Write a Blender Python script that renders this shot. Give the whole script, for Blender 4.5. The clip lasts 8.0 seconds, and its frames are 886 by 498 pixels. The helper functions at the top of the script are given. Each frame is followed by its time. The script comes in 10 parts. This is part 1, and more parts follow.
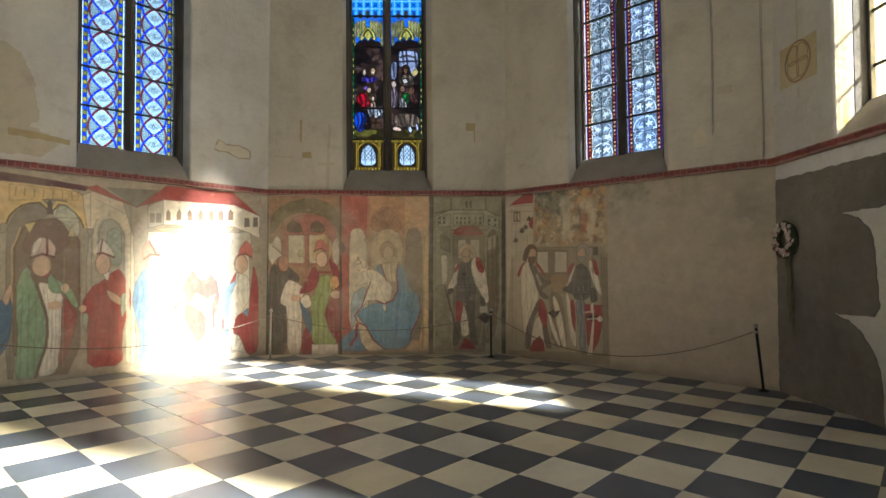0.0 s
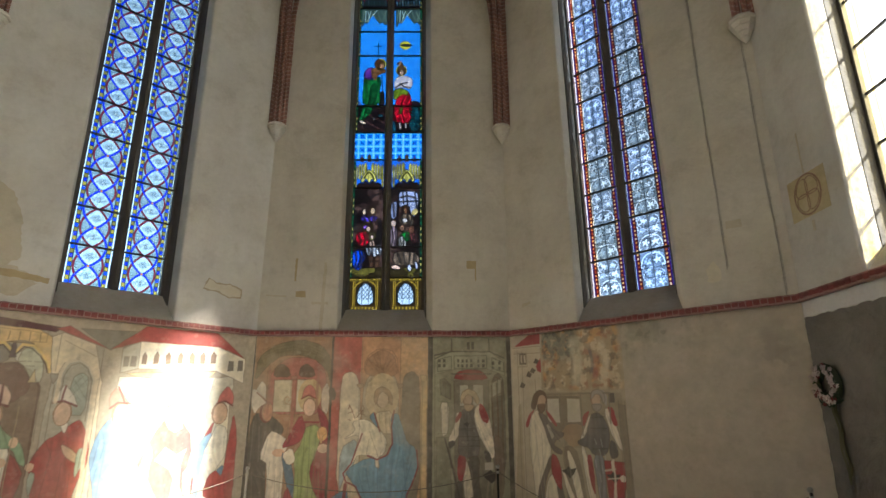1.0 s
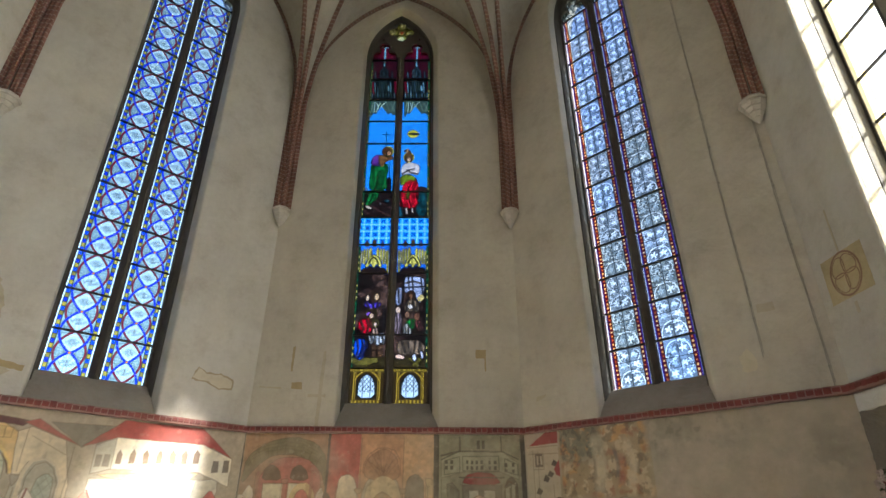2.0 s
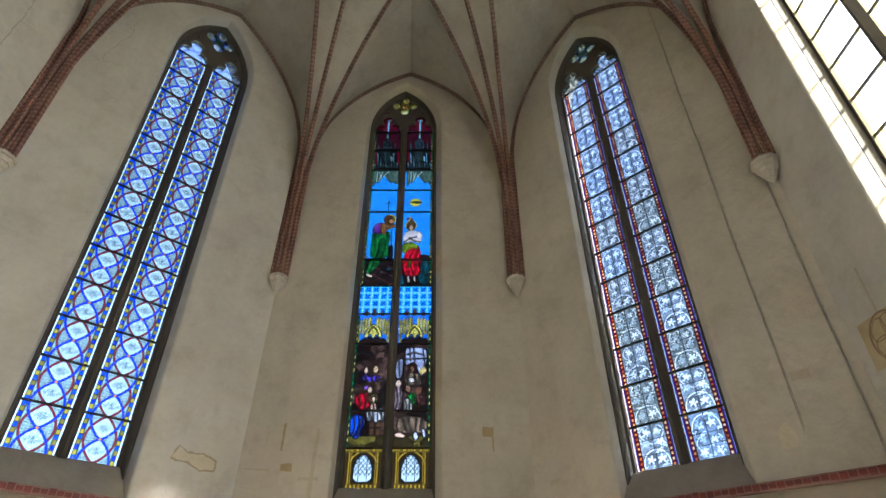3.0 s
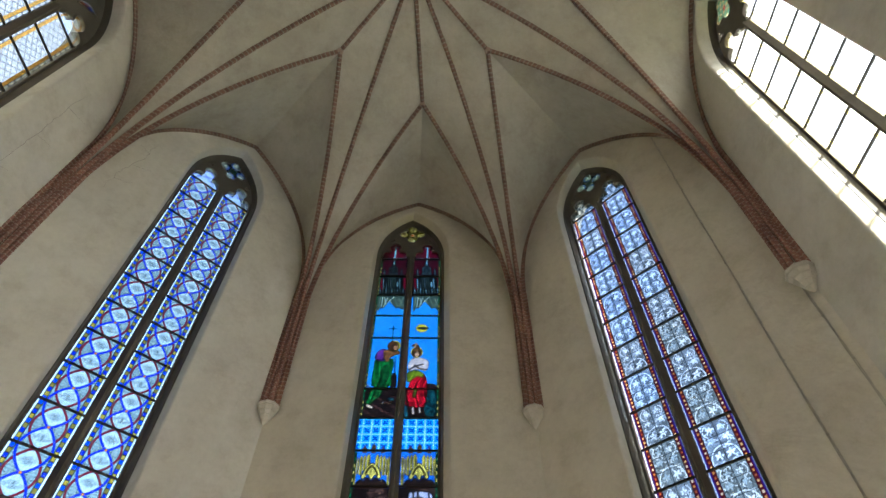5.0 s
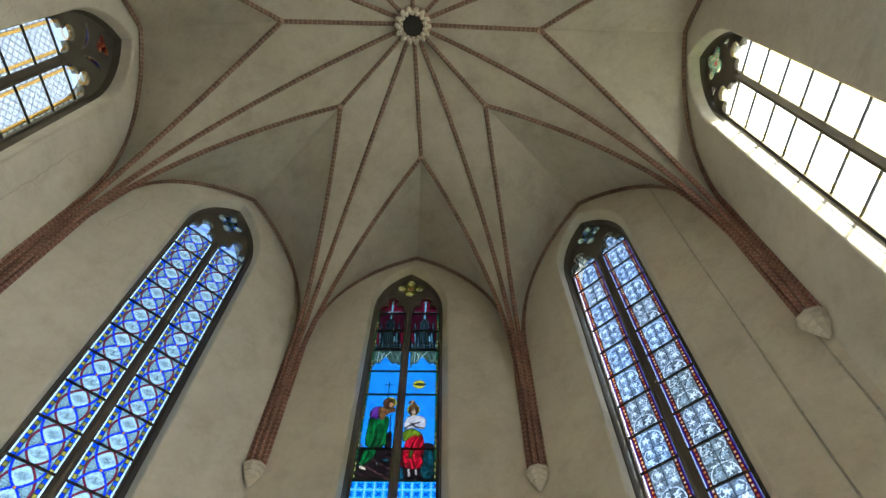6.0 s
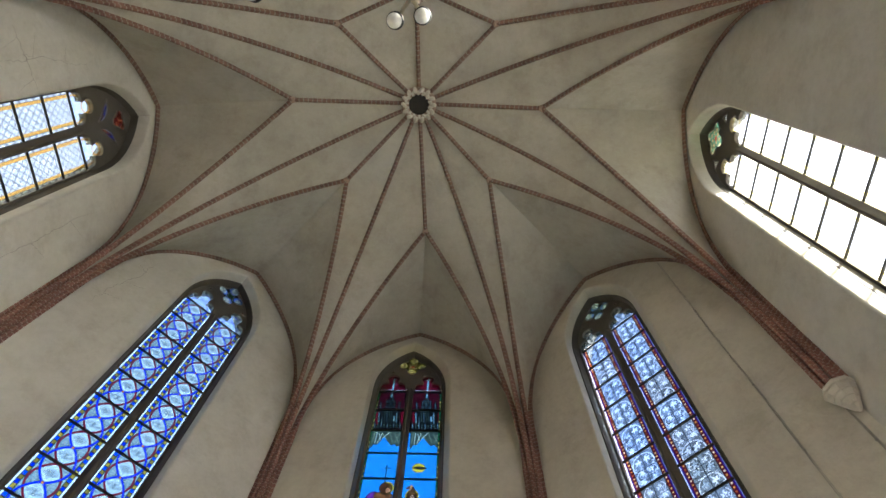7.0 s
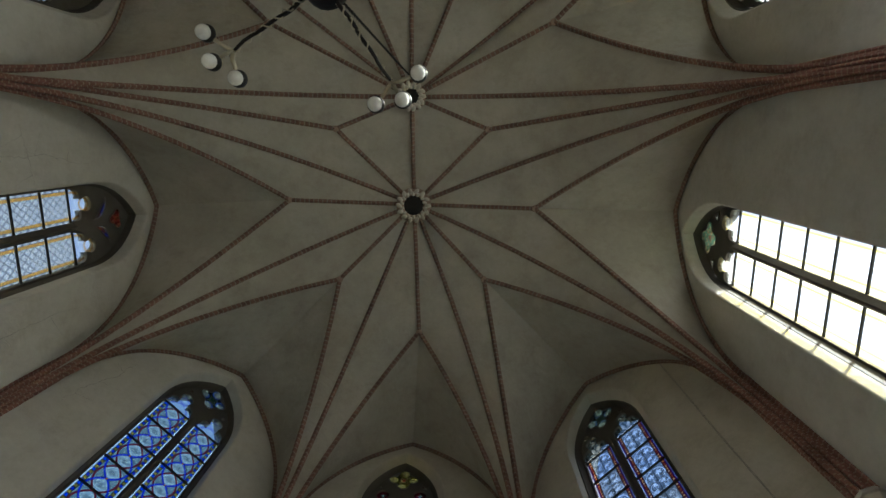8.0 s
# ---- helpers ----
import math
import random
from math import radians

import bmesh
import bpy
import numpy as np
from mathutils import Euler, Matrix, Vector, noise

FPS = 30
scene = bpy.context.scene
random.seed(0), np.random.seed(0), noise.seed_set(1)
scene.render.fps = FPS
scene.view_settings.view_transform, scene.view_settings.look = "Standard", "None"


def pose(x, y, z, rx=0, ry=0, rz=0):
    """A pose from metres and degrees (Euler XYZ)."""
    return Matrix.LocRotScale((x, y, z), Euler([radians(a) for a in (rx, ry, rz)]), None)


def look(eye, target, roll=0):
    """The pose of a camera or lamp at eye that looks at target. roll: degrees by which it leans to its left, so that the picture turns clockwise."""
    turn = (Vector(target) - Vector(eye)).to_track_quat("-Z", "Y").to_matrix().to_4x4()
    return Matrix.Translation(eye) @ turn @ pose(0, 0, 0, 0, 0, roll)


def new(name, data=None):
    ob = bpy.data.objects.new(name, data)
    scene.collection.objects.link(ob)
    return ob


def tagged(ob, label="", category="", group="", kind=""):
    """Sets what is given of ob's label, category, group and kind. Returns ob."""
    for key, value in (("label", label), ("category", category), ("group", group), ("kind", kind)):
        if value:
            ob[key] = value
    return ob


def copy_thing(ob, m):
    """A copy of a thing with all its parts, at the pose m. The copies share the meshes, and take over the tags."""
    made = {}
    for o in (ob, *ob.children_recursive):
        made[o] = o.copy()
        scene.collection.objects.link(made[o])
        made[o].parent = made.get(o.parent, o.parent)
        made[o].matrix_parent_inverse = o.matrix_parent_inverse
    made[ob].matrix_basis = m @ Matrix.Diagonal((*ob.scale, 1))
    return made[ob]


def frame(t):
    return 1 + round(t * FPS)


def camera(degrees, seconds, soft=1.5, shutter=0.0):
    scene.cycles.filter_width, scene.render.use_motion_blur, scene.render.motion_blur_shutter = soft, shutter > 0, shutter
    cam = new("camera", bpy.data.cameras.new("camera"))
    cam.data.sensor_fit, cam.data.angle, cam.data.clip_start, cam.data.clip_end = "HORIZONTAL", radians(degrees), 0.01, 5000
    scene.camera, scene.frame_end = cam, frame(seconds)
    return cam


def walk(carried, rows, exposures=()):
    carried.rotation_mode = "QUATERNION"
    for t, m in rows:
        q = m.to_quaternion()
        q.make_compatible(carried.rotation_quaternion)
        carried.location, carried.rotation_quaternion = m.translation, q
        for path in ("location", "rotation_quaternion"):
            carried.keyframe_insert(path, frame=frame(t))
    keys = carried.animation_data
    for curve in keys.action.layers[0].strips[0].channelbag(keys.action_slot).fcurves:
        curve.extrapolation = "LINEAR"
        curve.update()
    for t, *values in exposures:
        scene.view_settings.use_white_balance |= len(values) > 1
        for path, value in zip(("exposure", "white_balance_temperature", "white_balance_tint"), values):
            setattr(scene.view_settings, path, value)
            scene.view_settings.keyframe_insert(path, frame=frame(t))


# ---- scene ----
cam = camera(77.86, 8.0)
ROWS = [
    (0.0, 0.859, -5.293, 1.721, -1.42, 2.07, 0.09),
    (0.3, 0.905, -5.098, 1.745, -1.20, 6.86, 0.06),
    (0.5, 0.934, -4.969, 1.760, -1.05, 9.93, 0.04),
    (0.8, 0.971, -4.778, 1.776, -0.84, 14.25, -0.00),
    (1.0, 0.988, -4.661, 1.783, -0.79, 16.80, 0.01),
    (1.3, 0.997, -4.512, 1.788, -0.56, 19.93, 0.10),
    (1.5, 0.996, -4.404, 1.792, -0.36, 21.91, 0.20),
    (1.7, 0.991, -4.280, 1.798, -0.17, 23.98, 0.31),
    (2.8, 0.912, -3.675, 1.782, 0.02, 33.34, 0.44),
    (3.0, 0.907, -3.564, 1.775, 0.01, 35.28, 0.47),
    (3.2, 0.903, -3.453, 1.768, 0.06, 37.06, 0.50),
    (3.5, 0.893, -3.289, 1.763, 0.29, 39.52, 0.63),
    (3.8, 0.863, -3.136, 1.777, 0.67, 41.95, 0.96),
    (4.0, 0.844, -3.042, 1.786, 0.87, 43.57, 1.16),
    (4.3, 0.824, -2.916, 1.791, 0.93, 46.03, 1.28),
    (4.5, 0.815, -2.838, 1.791, 0.91, 47.63, 1.32),
    (4.7, 0.806, -2.761, 1.792, 0.88, 49.18, 1.34),
    (5.8, 0.826, -2.387, 1.819, 0.77, 55.87, 1.35),
    (6.0, 0.847, -2.302, 1.834, 1.14, 57.70, 1.63),
    (6.2, 0.871, -2.216, 1.845, 1.59, 59.47, 2.05),
    (6.5, 0.911, -2.084, 1.858, 2.47, 62.08, 2.95),
    (6.8, 0.950, -1.946, 1.868, 3.64, 64.96, 4.17),
    (7.0, 0.986, -1.866, 1.876, 4.43, 66.92, 5.01),
    (7.3, 1.062, -1.775, 1.894, 5.51, 69.85, 6.20),
    (7.5, 1.108, -1.720, 1.922, 6.53, 71.98, 7.25),
    (7.8, 1.153, -1.630, 1.996, 8.89, 75.63, 9.51),
    (8.0, 1.176, -1.569, 2.054, 10.68, 78.19, 11.21),
]
EXPOSURES = [(0.0, 4.22, 6150, 15), (1.5, 4.38, 6080, 15), (3.5, 4.56, 6050, 16), (4.7, 4.60, 6000, 14), (5.8, 4.62, 6120, 10), (6.5, 4.64, 6150, 9), (7.0, 4.68, 5900, 17), (7.4, 4.60, 5900, 16), (7.7, 4.06, 5800, 12), (8.0, 3.42, 5700, 10)]
walk(cam, [(t, pose(x, y, z, 90 + pitch, 0, yaw) @ pose(0, 0, 0, 0, 0, roll)) for t, x, y, z, yaw, pitch, roll in ROWS], EXPOSURES)

# ---- world, sun ----
# y runs east along the axis of the choir, x south; the sun stands in the south-south-west
SUN_UP, SUN_DIR = 43.0, (9.72, -4.23)
world = bpy.data.worlds.new("world")
scene.world = world
world.use_nodes = True
wn = world.node_tree.nodes
sky = wn.new("ShaderNodeTexSky")
sky.sky_type, sky.sun_disc = "NISHITA", False
sky.air_density, sky.dust_density, sky.ozone_density = 1.0, 2.6, 0.5
sky.sun_elevation, sky.sun_rotation = radians(SUN_UP), math.atan2(SUN_DIR[0], SUN_DIR[1])
haze = wn.new("ShaderNodeHueSaturation")
haze.inputs["Saturation"].default_value = 0.78
world.node_tree.links.new(sky.outputs[0], haze.inputs["Color"])
world.node_tree.links.new(haze.outputs[0], wn["Background"].inputs[0])
wn["Background"].inputs[1].default_value = 0.040
ld = bpy.data.lights.new("sun", "SUN")
ld.energy, ld.angle, ld.color = 4.6, radians(3.4), (1.0, 0.93, 0.82)
_h = math.hypot(*SUN_DIR)
_s = Vector((SUN_DIR[0] / _h, SUN_DIR[1] / _h, math.tan(radians(SUN_UP)))) * 20
new("sun", ld).matrix_world = look(_s, (0, 0, 0))


def fill_light(name, at, target, sx, sy, power):
    """A fill lamp added in an opening behind the camera, on top of the sky's light."""
    d = bpy.data.lights.new(name, "AREA")
    d.shape, d.size, d.size_y, d.energy, d.color = "RECTANGLE", sx, sy, power, (1.0, 0.95, 0.87)
    new(name, d).matrix_world = look(at, target)


fill_light("bay_south_window_light", (5.75, -4.575, 6.6), (-3, 0.5, 4.6), 1.4, 5.6, 6)


# ---- materials ----
def material(name, rough=0.8):
    m = bpy.data.materials.new(name)
    m.use_nodes = True
    b = m.node_tree.nodes["Principled BSDF"]
    b.inputs["Roughness"].default_value = rough
    return m, m.node_tree, b


def node(nt, kind, **values):
    n = nt.nodes.new(kind)
    for key, v in values.items():
        n.inputs[key.replace("_", " ")].default_value = v
    return n


def noise_tex(nt, scale, detail=6.0, rough=0.6, vector=None):
    n = node(nt, "ShaderNodeTexNoise", Scale=scale, Detail=detail, Roughness=rough)
    if vector is not None:
        nt.links.new(vector, n.inputs["Vector"])
    return n.outputs["Fac"]


def ramp(nt, fac, *stops):
    r = nt.nodes.new("ShaderNodeValToRGB")
    while len(r.color_ramp.elements) < len(stops):
        r.color_ramp.elements.new(0.5)
    for e, (p, c) in zip(r.color_ramp.elements, stops):
        e.position = p
        e.color = (*c, 1) if len(c) == 3 else c
    nt.links.new(fac, r.inputs[0])
    return r.outputs[0]


def mix(nt, a, b, fac, blend="MIX"):
    n = nt.nodes.new("ShaderNodeMix")
    n.data_type, n.blend_type = "RGBA", blend
    for sock, v in ((n.inputs[0], fac), (n.inputs[6], a), (n.inputs[7], b)):
        if isinstance(v, (int, float)):
            sock.default_value = v
        elif isinstance(v, tuple):
            sock.default_value = (*v, 1)
        else:
            nt.links.new(v, sock)
    return n.outputs[2]


def bump(nt, bsdf, height, strength=0.3, distance=0.01):
    n = node(nt, "ShaderNodeBump", Strength=strength, Distance=distance)
    nt.links.new(height, n.inputs["Height"])
    nt.links.new(n.outputs[0], bsdf.inputs["Normal"])


def place(nt):
    return nt.nodes.new("ShaderNodeTexCoord").outputs["Object"]


def plaster(name, base, dark, stain, rough=0.9, relief=0.35):
    m, nt, b = material(name, rough)
    pos = place(nt)
    big = ramp(nt, noise_tex(nt, 0.55, 8, 0.62, pos), (0.35, dark), (0.62, base))
    fine = ramp(nt, noise_tex(nt, 9.0, 8, 0.7, pos), (0.3, (0.90, 0.895, 0.885)), (0.7, (1, 1, 1)))
    spots = ramp(nt, noise_tex(nt, 2.3, 9, 0.68, pos), (0.58, (0, 0, 0)), (0.70, (1, 1, 1)))
    mid = ramp(nt, noise_tex(nt, 1.7, 10, 0.72, pos), (0.30, (0.83, 0.81, 0.78)), (0.50, (1, 1, 1)), (0.75, (1.04, 1.04, 1.03)))
    runs = nt.nodes.new("ShaderNodeMapping")
    runs.inputs["Scale"].default_value = (1.2, 1.2, 0.28)
    nt.links.new(pos, runs.inputs["Vector"])
    drip = ramp(nt, noise_tex(nt, 1.0, 7, 0.6, runs.outputs[0]), (0.36, (0.945, 0.935, 0.92)), (0.54, (1, 1, 1)))
    col = mix(nt, mix(nt, big, fine, 1.0, "MULTIPLY"), mix(nt, mid, drip, 1.0, "MULTIPLY"), 1.0, "MULTIPLY")
    half = nt.nodes.new("ShaderNodeMath")
    half.operation = "MULTIPLY"
    half.inputs[1].default_value = 0.5
    nt.links.new(spots, half.inputs[0])
    col = mix(nt, col, stain, half.outputs[0])
    nt.links.new(col, b.inputs["Base Color"])
    # trowelled waves under the fine grain
    wave = node(nt, "ShaderNodeTexNoise", Scale=1.5, Detail=5.0, Roughness=0.55, Distortion=1.6)
    nt.links.new(pos, wave.inputs["Vector"])
    both = nt.nodes.new("ShaderNodeMath")
    both.operation = "MULTIPLY_ADD"
    both.inputs[1].default_value = 2.2
    nt.links.new(wave.outputs["Fac"], both.inputs[0])
    nt.links.new(noise_tex(nt, 6.0, 10, 0.68, pos), both.inputs[2])
    bump(nt, b, both.outputs[0], relief, 0.03)
    return m


MAT = {}
MAT["plaster"] = plaster("wall plaster", (0.63, 0.605, 0.555), (0.54, 0.515, 0.47), (0.45, 0.415, 0.355))
# same plaster on two walls; warm light bounced onto them put into the colour
MAT["plaster_bounce"] = plaster("wall plaster with bounced light", (0.60, 0.555, 0.475), (0.51, 0.47, 0.395), (0.42, 0.375, 0.30))
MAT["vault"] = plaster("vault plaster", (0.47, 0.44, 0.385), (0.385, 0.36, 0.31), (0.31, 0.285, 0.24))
MAT["whitewash"] = plaster("fresh whitewash", (0.72, 0.71, 0.69), (0.66, 0.65, 0.63), (0.60, 0.58, 0.55))
MAT["cement"] = plaster("grey cement render", (0.245, 0.222, 0.19), (0.14, 0.127, 0.11), (0.085, 0.078, 0.068), 0.95, 0.8)
MAT["old_plaster"] = plaster("old lime plaster", (0.54, 0.48, 0.37), (0.46, 0.41, 0.31), (0.37, 0.33, 0.26))
MAT["brown_patch"] = plaster("brown old plaster", (0.46, 0.36, 0.20), (0.36, 0.28, 0.16), (0.28, 0.22, 0.13))
MAT["ochre"] = plaster("pale ochre wash", (0.54, 0.45, 0.27), (0.47, 0.39, 0.23), (0.55, 0.50, 0.38))
MAT["rim"] = plaster("brown plaster rim", (0.44, 0.37, 0.26), (0.36, 0.30, 0.21), (0.30, 0.25, 0.18))
MAT["pale_patch"] = plaster("pale bare plaster", (0.66, 0.60, 0.47), (0.58, 0.52, 0.40), (0.46, 0.40, 0.29))
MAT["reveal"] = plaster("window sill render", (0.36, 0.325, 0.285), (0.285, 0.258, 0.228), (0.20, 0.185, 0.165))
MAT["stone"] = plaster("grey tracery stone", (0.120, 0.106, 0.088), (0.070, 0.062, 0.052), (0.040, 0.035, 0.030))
MAT["corbel"] = plaster("pale carved stone", (0.66, 0.61, 0.54), (0.54, 0.50, 0.44), (0.42, 0.36, 0.30))
MAT["ground"] = plaster("gravel ground", (0.22, 0.22, 0.17), (0.13, 0.15, 0.09), (0.1, 0.1, 0.07))


def rib_brick():
    """Moulded brick: joints every brick along the rib's length, which is the u of its UV map."""
    m, nt, b = material("moulded rib brick", 0.85)
    uv = nt.nodes.new("ShaderNodeUVMap")
    brick = nt.nodes.new("ShaderNodeTexBrick")
    brick.offset = 0.0
    for key, v in (("Scale", 1.0), ("Brick Width", 0.10), ("Row Height", 0.5), ("Mortar Size", 0.012), ("Mortar Smooth", 0.3), ("Bias", 0.0)):
        brick.inputs[key].default_value = v
    brick.inputs["Color1"].default_value = (0.30, 0.150, 0.118, 1)
    brick.inputs["Color2"].default_value = (0.215, 0.108, 0.085, 1)
    brick.inputs["Mortar"].default_value = (0.36, 0.27, 0.225, 1)
    nt.links.new(uv.outputs[0], brick.inputs["Vector"])
    pos = place(nt)
    worn = ramp(nt, noise_tex(nt, 2.0, 8, 0.65, pos), (0.35, (0.7, 0.66, 0.64)), (0.65, (1.1, 1.05, 1.0)))
    col = mix(nt, brick.outputs[0], worn, 1.0, "MULTIPLY")
    # the tint shifts from red to brown with height
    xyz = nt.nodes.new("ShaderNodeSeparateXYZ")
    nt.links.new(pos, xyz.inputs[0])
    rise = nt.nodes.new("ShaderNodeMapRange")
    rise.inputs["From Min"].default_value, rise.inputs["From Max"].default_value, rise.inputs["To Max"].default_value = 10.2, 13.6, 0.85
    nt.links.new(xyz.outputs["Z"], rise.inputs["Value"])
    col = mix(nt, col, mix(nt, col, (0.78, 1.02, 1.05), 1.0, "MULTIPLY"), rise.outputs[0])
    nt.links.new(col, b.inputs["Base Color"])
    bump(nt, b, brick.outputs["Fac"], -0.5, 0.01)
    return m


def varied(name, base, dark, rough, scale=6.0, spread=0.25, tint=(1.0, 1.0, 1.0), chips=0.0):
    """A plain piece whose tone changes from piece to piece."""
    m, nt, b = material(name, rough)
    pos = place(nt)
    info = nt.nodes.new("ShaderNodeObjectInfo")
    tone = ramp(nt, info.outputs["Random"], (0.0, (1 - spread,) * 3), (0.5, tuple((1 - 0.4 * spread) * c for c in tint)), (1.0, (1.0, 1.0, 1.0)))
    off = nt.nodes.new("ShaderNodeVectorMath")
    off.operation = "ADD"
    nt.links.new(pos, off.inputs[0])
    sc = nt.nodes.new("ShaderNodeMath")
    sc.operation = "MULTIPLY"
    sc.inputs[1].default_value = 37.0
    nt.links.new(info.outputs["Random"], sc.inputs[0])
    nt.links.new(sc.outputs[0], off.inputs[1])
    grain = ramp(nt, noise_tex(nt, scale, 9, 0.68, off.outputs[0]), (0.3, dark), (0.68, base))
    col = mix(nt, grain, tone, 1.0, "MULTIPLY")
    if chips:
        # worn clouds and a few dark pits
        cloudy = ramp(nt, noise_tex(nt, 1.3, 9, 0.7, off.outputs[0]), (0.34, (1 - 1.4 * chips,) * 3), (0.6, (1.0, 1.0, 1.0)))
        pits = ramp(nt, noise_tex(nt, 9.0, 4, 0.55, off.outputs[0]), (0.715, (1.0, 1.0, 1.0)), (0.75, (1 - 4 * chips,) * 3))
        col = mix(nt, mix(nt, col, cloudy, 1.0, "MULTIPLY"), pits, 1.0, "MULTIPLY")
    nt.links.new(col, b.inputs["Base Color"])
    rr = ramp(nt, noise_tex(nt, 3.0, 8, 0.7, off.outputs[0]), (0.3, (rough * 0.92,) * 3), (0.7, (min(1, rough * 1.12),) * 3))
    nt.links.new(rr, b.inputs["Roughness"])
    bump(nt, b, noise_tex(nt, 14.0, 6, 0.6, off.outputs[0]), 0.08, 0.004)
    return m


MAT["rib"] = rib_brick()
MAT["tile_light"] = varied("cream stone tile", (0.60, 0.565, 0.47), (0.53, 0.50, 0.41), 0.32, 3.0, 0.16, (1.0, 0.95, 0.80), 0.12)
MAT["tile_dark"] = varied("dark slate tile", (0.086, 0.099, 0.122), (0.068, 0.078, 0.096), 0.32, 3.0, 0.30, (0.94, 1.0, 1.10), 0.10)
MAT["band"] = varied("red glazed brick", (0.27, 0.050, 0.040), (0.16, 0.032, 0.027), 0.5, 8.0, 0.35)


def plain(name, colour, rough=0.5, metal=0.0):
    m, nt, b = material(name, rough)
    pos = place(nt)
    v = ramp(nt, noise_tex(nt, 12.0, 6, 0.6, pos), (0.3, tuple(0.75 * c for c in colour)), (0.7, colour))
    nt.links.new(v, b.inputs["Base Color"])
    b.inputs["Metallic"].default_value = metal
    return m


MAT["iron"] = plain("dark iron", (0.025, 0.024, 0.023), 0.5, 0.6)
MAT["joint"] = plain("dusty mortar", (0.34, 0.20, 0.17), 0.9)
MAT["grout"] = plain("dark floor joint", (0.10, 0.09, 0.075), 0.9)
MAT["steel"] = plain("brushed steel and sunlit post", (0.42, 0.40, 0.36), 0.35, 0.9)
MAT["black"] = plain("black painted post", (0.02, 0.02, 0.02), 0.4, 0.3)
MAT["rope"] = plain("grey twisted rope", (0.20, 0.17, 0.13), 0.9)
MAT["cable"] = plain("grey wall cable", (0.40, 0.375, 0.335), 0.7)
MAT["brass"] = plain("pale brass", (0.55, 0.50, 0.38), 0.3, 0.9)
MAT["opal"] = plain("opal lamp glass", (0.85, 0.85, 0.82), 0.15)


def picture(name, rough=0.85, worn=0.10):
    """Painted plaster: the colours are painted onto the mesh, worn by plaster grain."""
    m, nt, b = material(name, rough)
    at = nt.nodes.new("ShaderNodeVertexColor")
    at.layer_name = "paint"
    pos = place(nt)
    a = ramp(nt, noise_tex(nt, 3.5, 10, 0.72, pos), (0.32, (0.90, 0.89, 0.88)), (0.66, (1.03, 1.02, 1.02)))
    col = mix(nt, at.outputs[0], a, 1.0, "MULTIPLY")
    w = ramp(nt, noise_tex(nt, 1.6, 12, 0.75, pos), (0.50, (0, 0, 0)), (0.78, (1, 1, 1)))
    k = nt.nodes.new("ShaderNodeMath")
    k.operation = "MULTIPLY"
    k.inputs[1].default_value = worn
    nt.links.new(w, k.inputs[0])
    col = mix(nt, col, (0.42, 0.38, 0.31), k.outputs[0])
    nt.links.new(col, b.inputs["Base Color"])
    bump(nt, b, noise_tex(nt, 6.0, 9, 0.65, pos), 0.2, 0.01)
    return m


def stained(name, through_share=0.62, gain=1.0):
    """Leaded glass: coloured light goes straight through, a part is scattered."""
    m, nt, b = material(name, 0.1)
    nt.nodes.remove(b)
    out = nt.nodes["Material Output"]
    at = nt.nodes.new("ShaderNodeVertexColor")
    at.layer_name = "paint"
    pos = place(nt)
    a = ramp(nt, noise_tex(nt, 7.0, 5, 0.6, pos), (0.3, (0.78 * gain,) * 3), (0.7, (gain,) * 3))
    col = mix(nt, at.outputs[0], a, 1.0, "MULTIPLY")
    tr, tl, gl = (nt.nodes.new("ShaderNodeBsdf" + k) for k in ("Transparent", "Translucent", "Glossy"))
    gl.inputs["Roughness"].default_value = 0.35
    for n in (tr, tl):
        nt.links.new(col, n.inputs["Color"])
    m1, m2 = nt.nodes.new("ShaderNodeMixShader"), nt.nodes.new("ShaderNodeMixShader")
    m1.inputs[0].default_value, m2.inputs[0].default_value = 1 - through_share, 0.02
    nt.links.new(tr.outputs[0], m1.inputs[1])
    nt.links.new(tl.outputs[0], m1.inputs[2])
    nt.links.new(m1.outputs[0], m2.inputs[1])
    nt.links.new(gl.outputs[0], m2.inputs[2])
    nt.links.new(m2.outputs[0], out.inputs[0])
    return m


MAT["picture"] = picture("wall painting")
MAT["glass"] = stained("stained glass", 0.86)
MAT["leaf_glass"] = stained("leaf grisaille glass", 0.95)
MAT["clear_glass"] = stained("clear white glass", 0.82, 0.82)


# ---- mesh helpers ----
def mesh_object(name, verts, faces, mat, parent=None, smooth=False, label=""):
    me = bpy.data.meshes.new(name)
    me.from_pydata([tuple(v) for v in verts], [], faces)
    bm = bmesh.new()
    bm.from_mesh(me)
    bmesh.ops.recalc_face_normals(bm, faces=bm.faces)
    bm.to_mesh(me)
    bm.free()
    if smooth:
        me.polygons.foreach_set("use_smooth", [True] * len(me.polygons))
    me.materials.append(MAT[mat] if isinstance(mat, str) else mat)
    ob = new(name, me)
    ob.parent = parent
    if label:
        tagged(ob, label)
    return ob


def part(name, bm, mat, parent, label="", smooth=False):
    me = bpy.data.meshes.new(name)
    bm.to_mesh(me)
    bm.free()
    if smooth:
        me.polygons.foreach_set("use_smooth", [True] * len(me.polygons))
    me.materials.append(MAT[mat] if isinstance(mat, str) else mat)
    ob = new(name, me)
    ob.parent = parent
    if label:
        tagged(ob, label)
    return ob


def empty(name, label, category, group="", kind="", at=(0, 0, 0)):
    ob = new(name)
    ob.location = at
    return tagged(ob, label, category, group, kind)


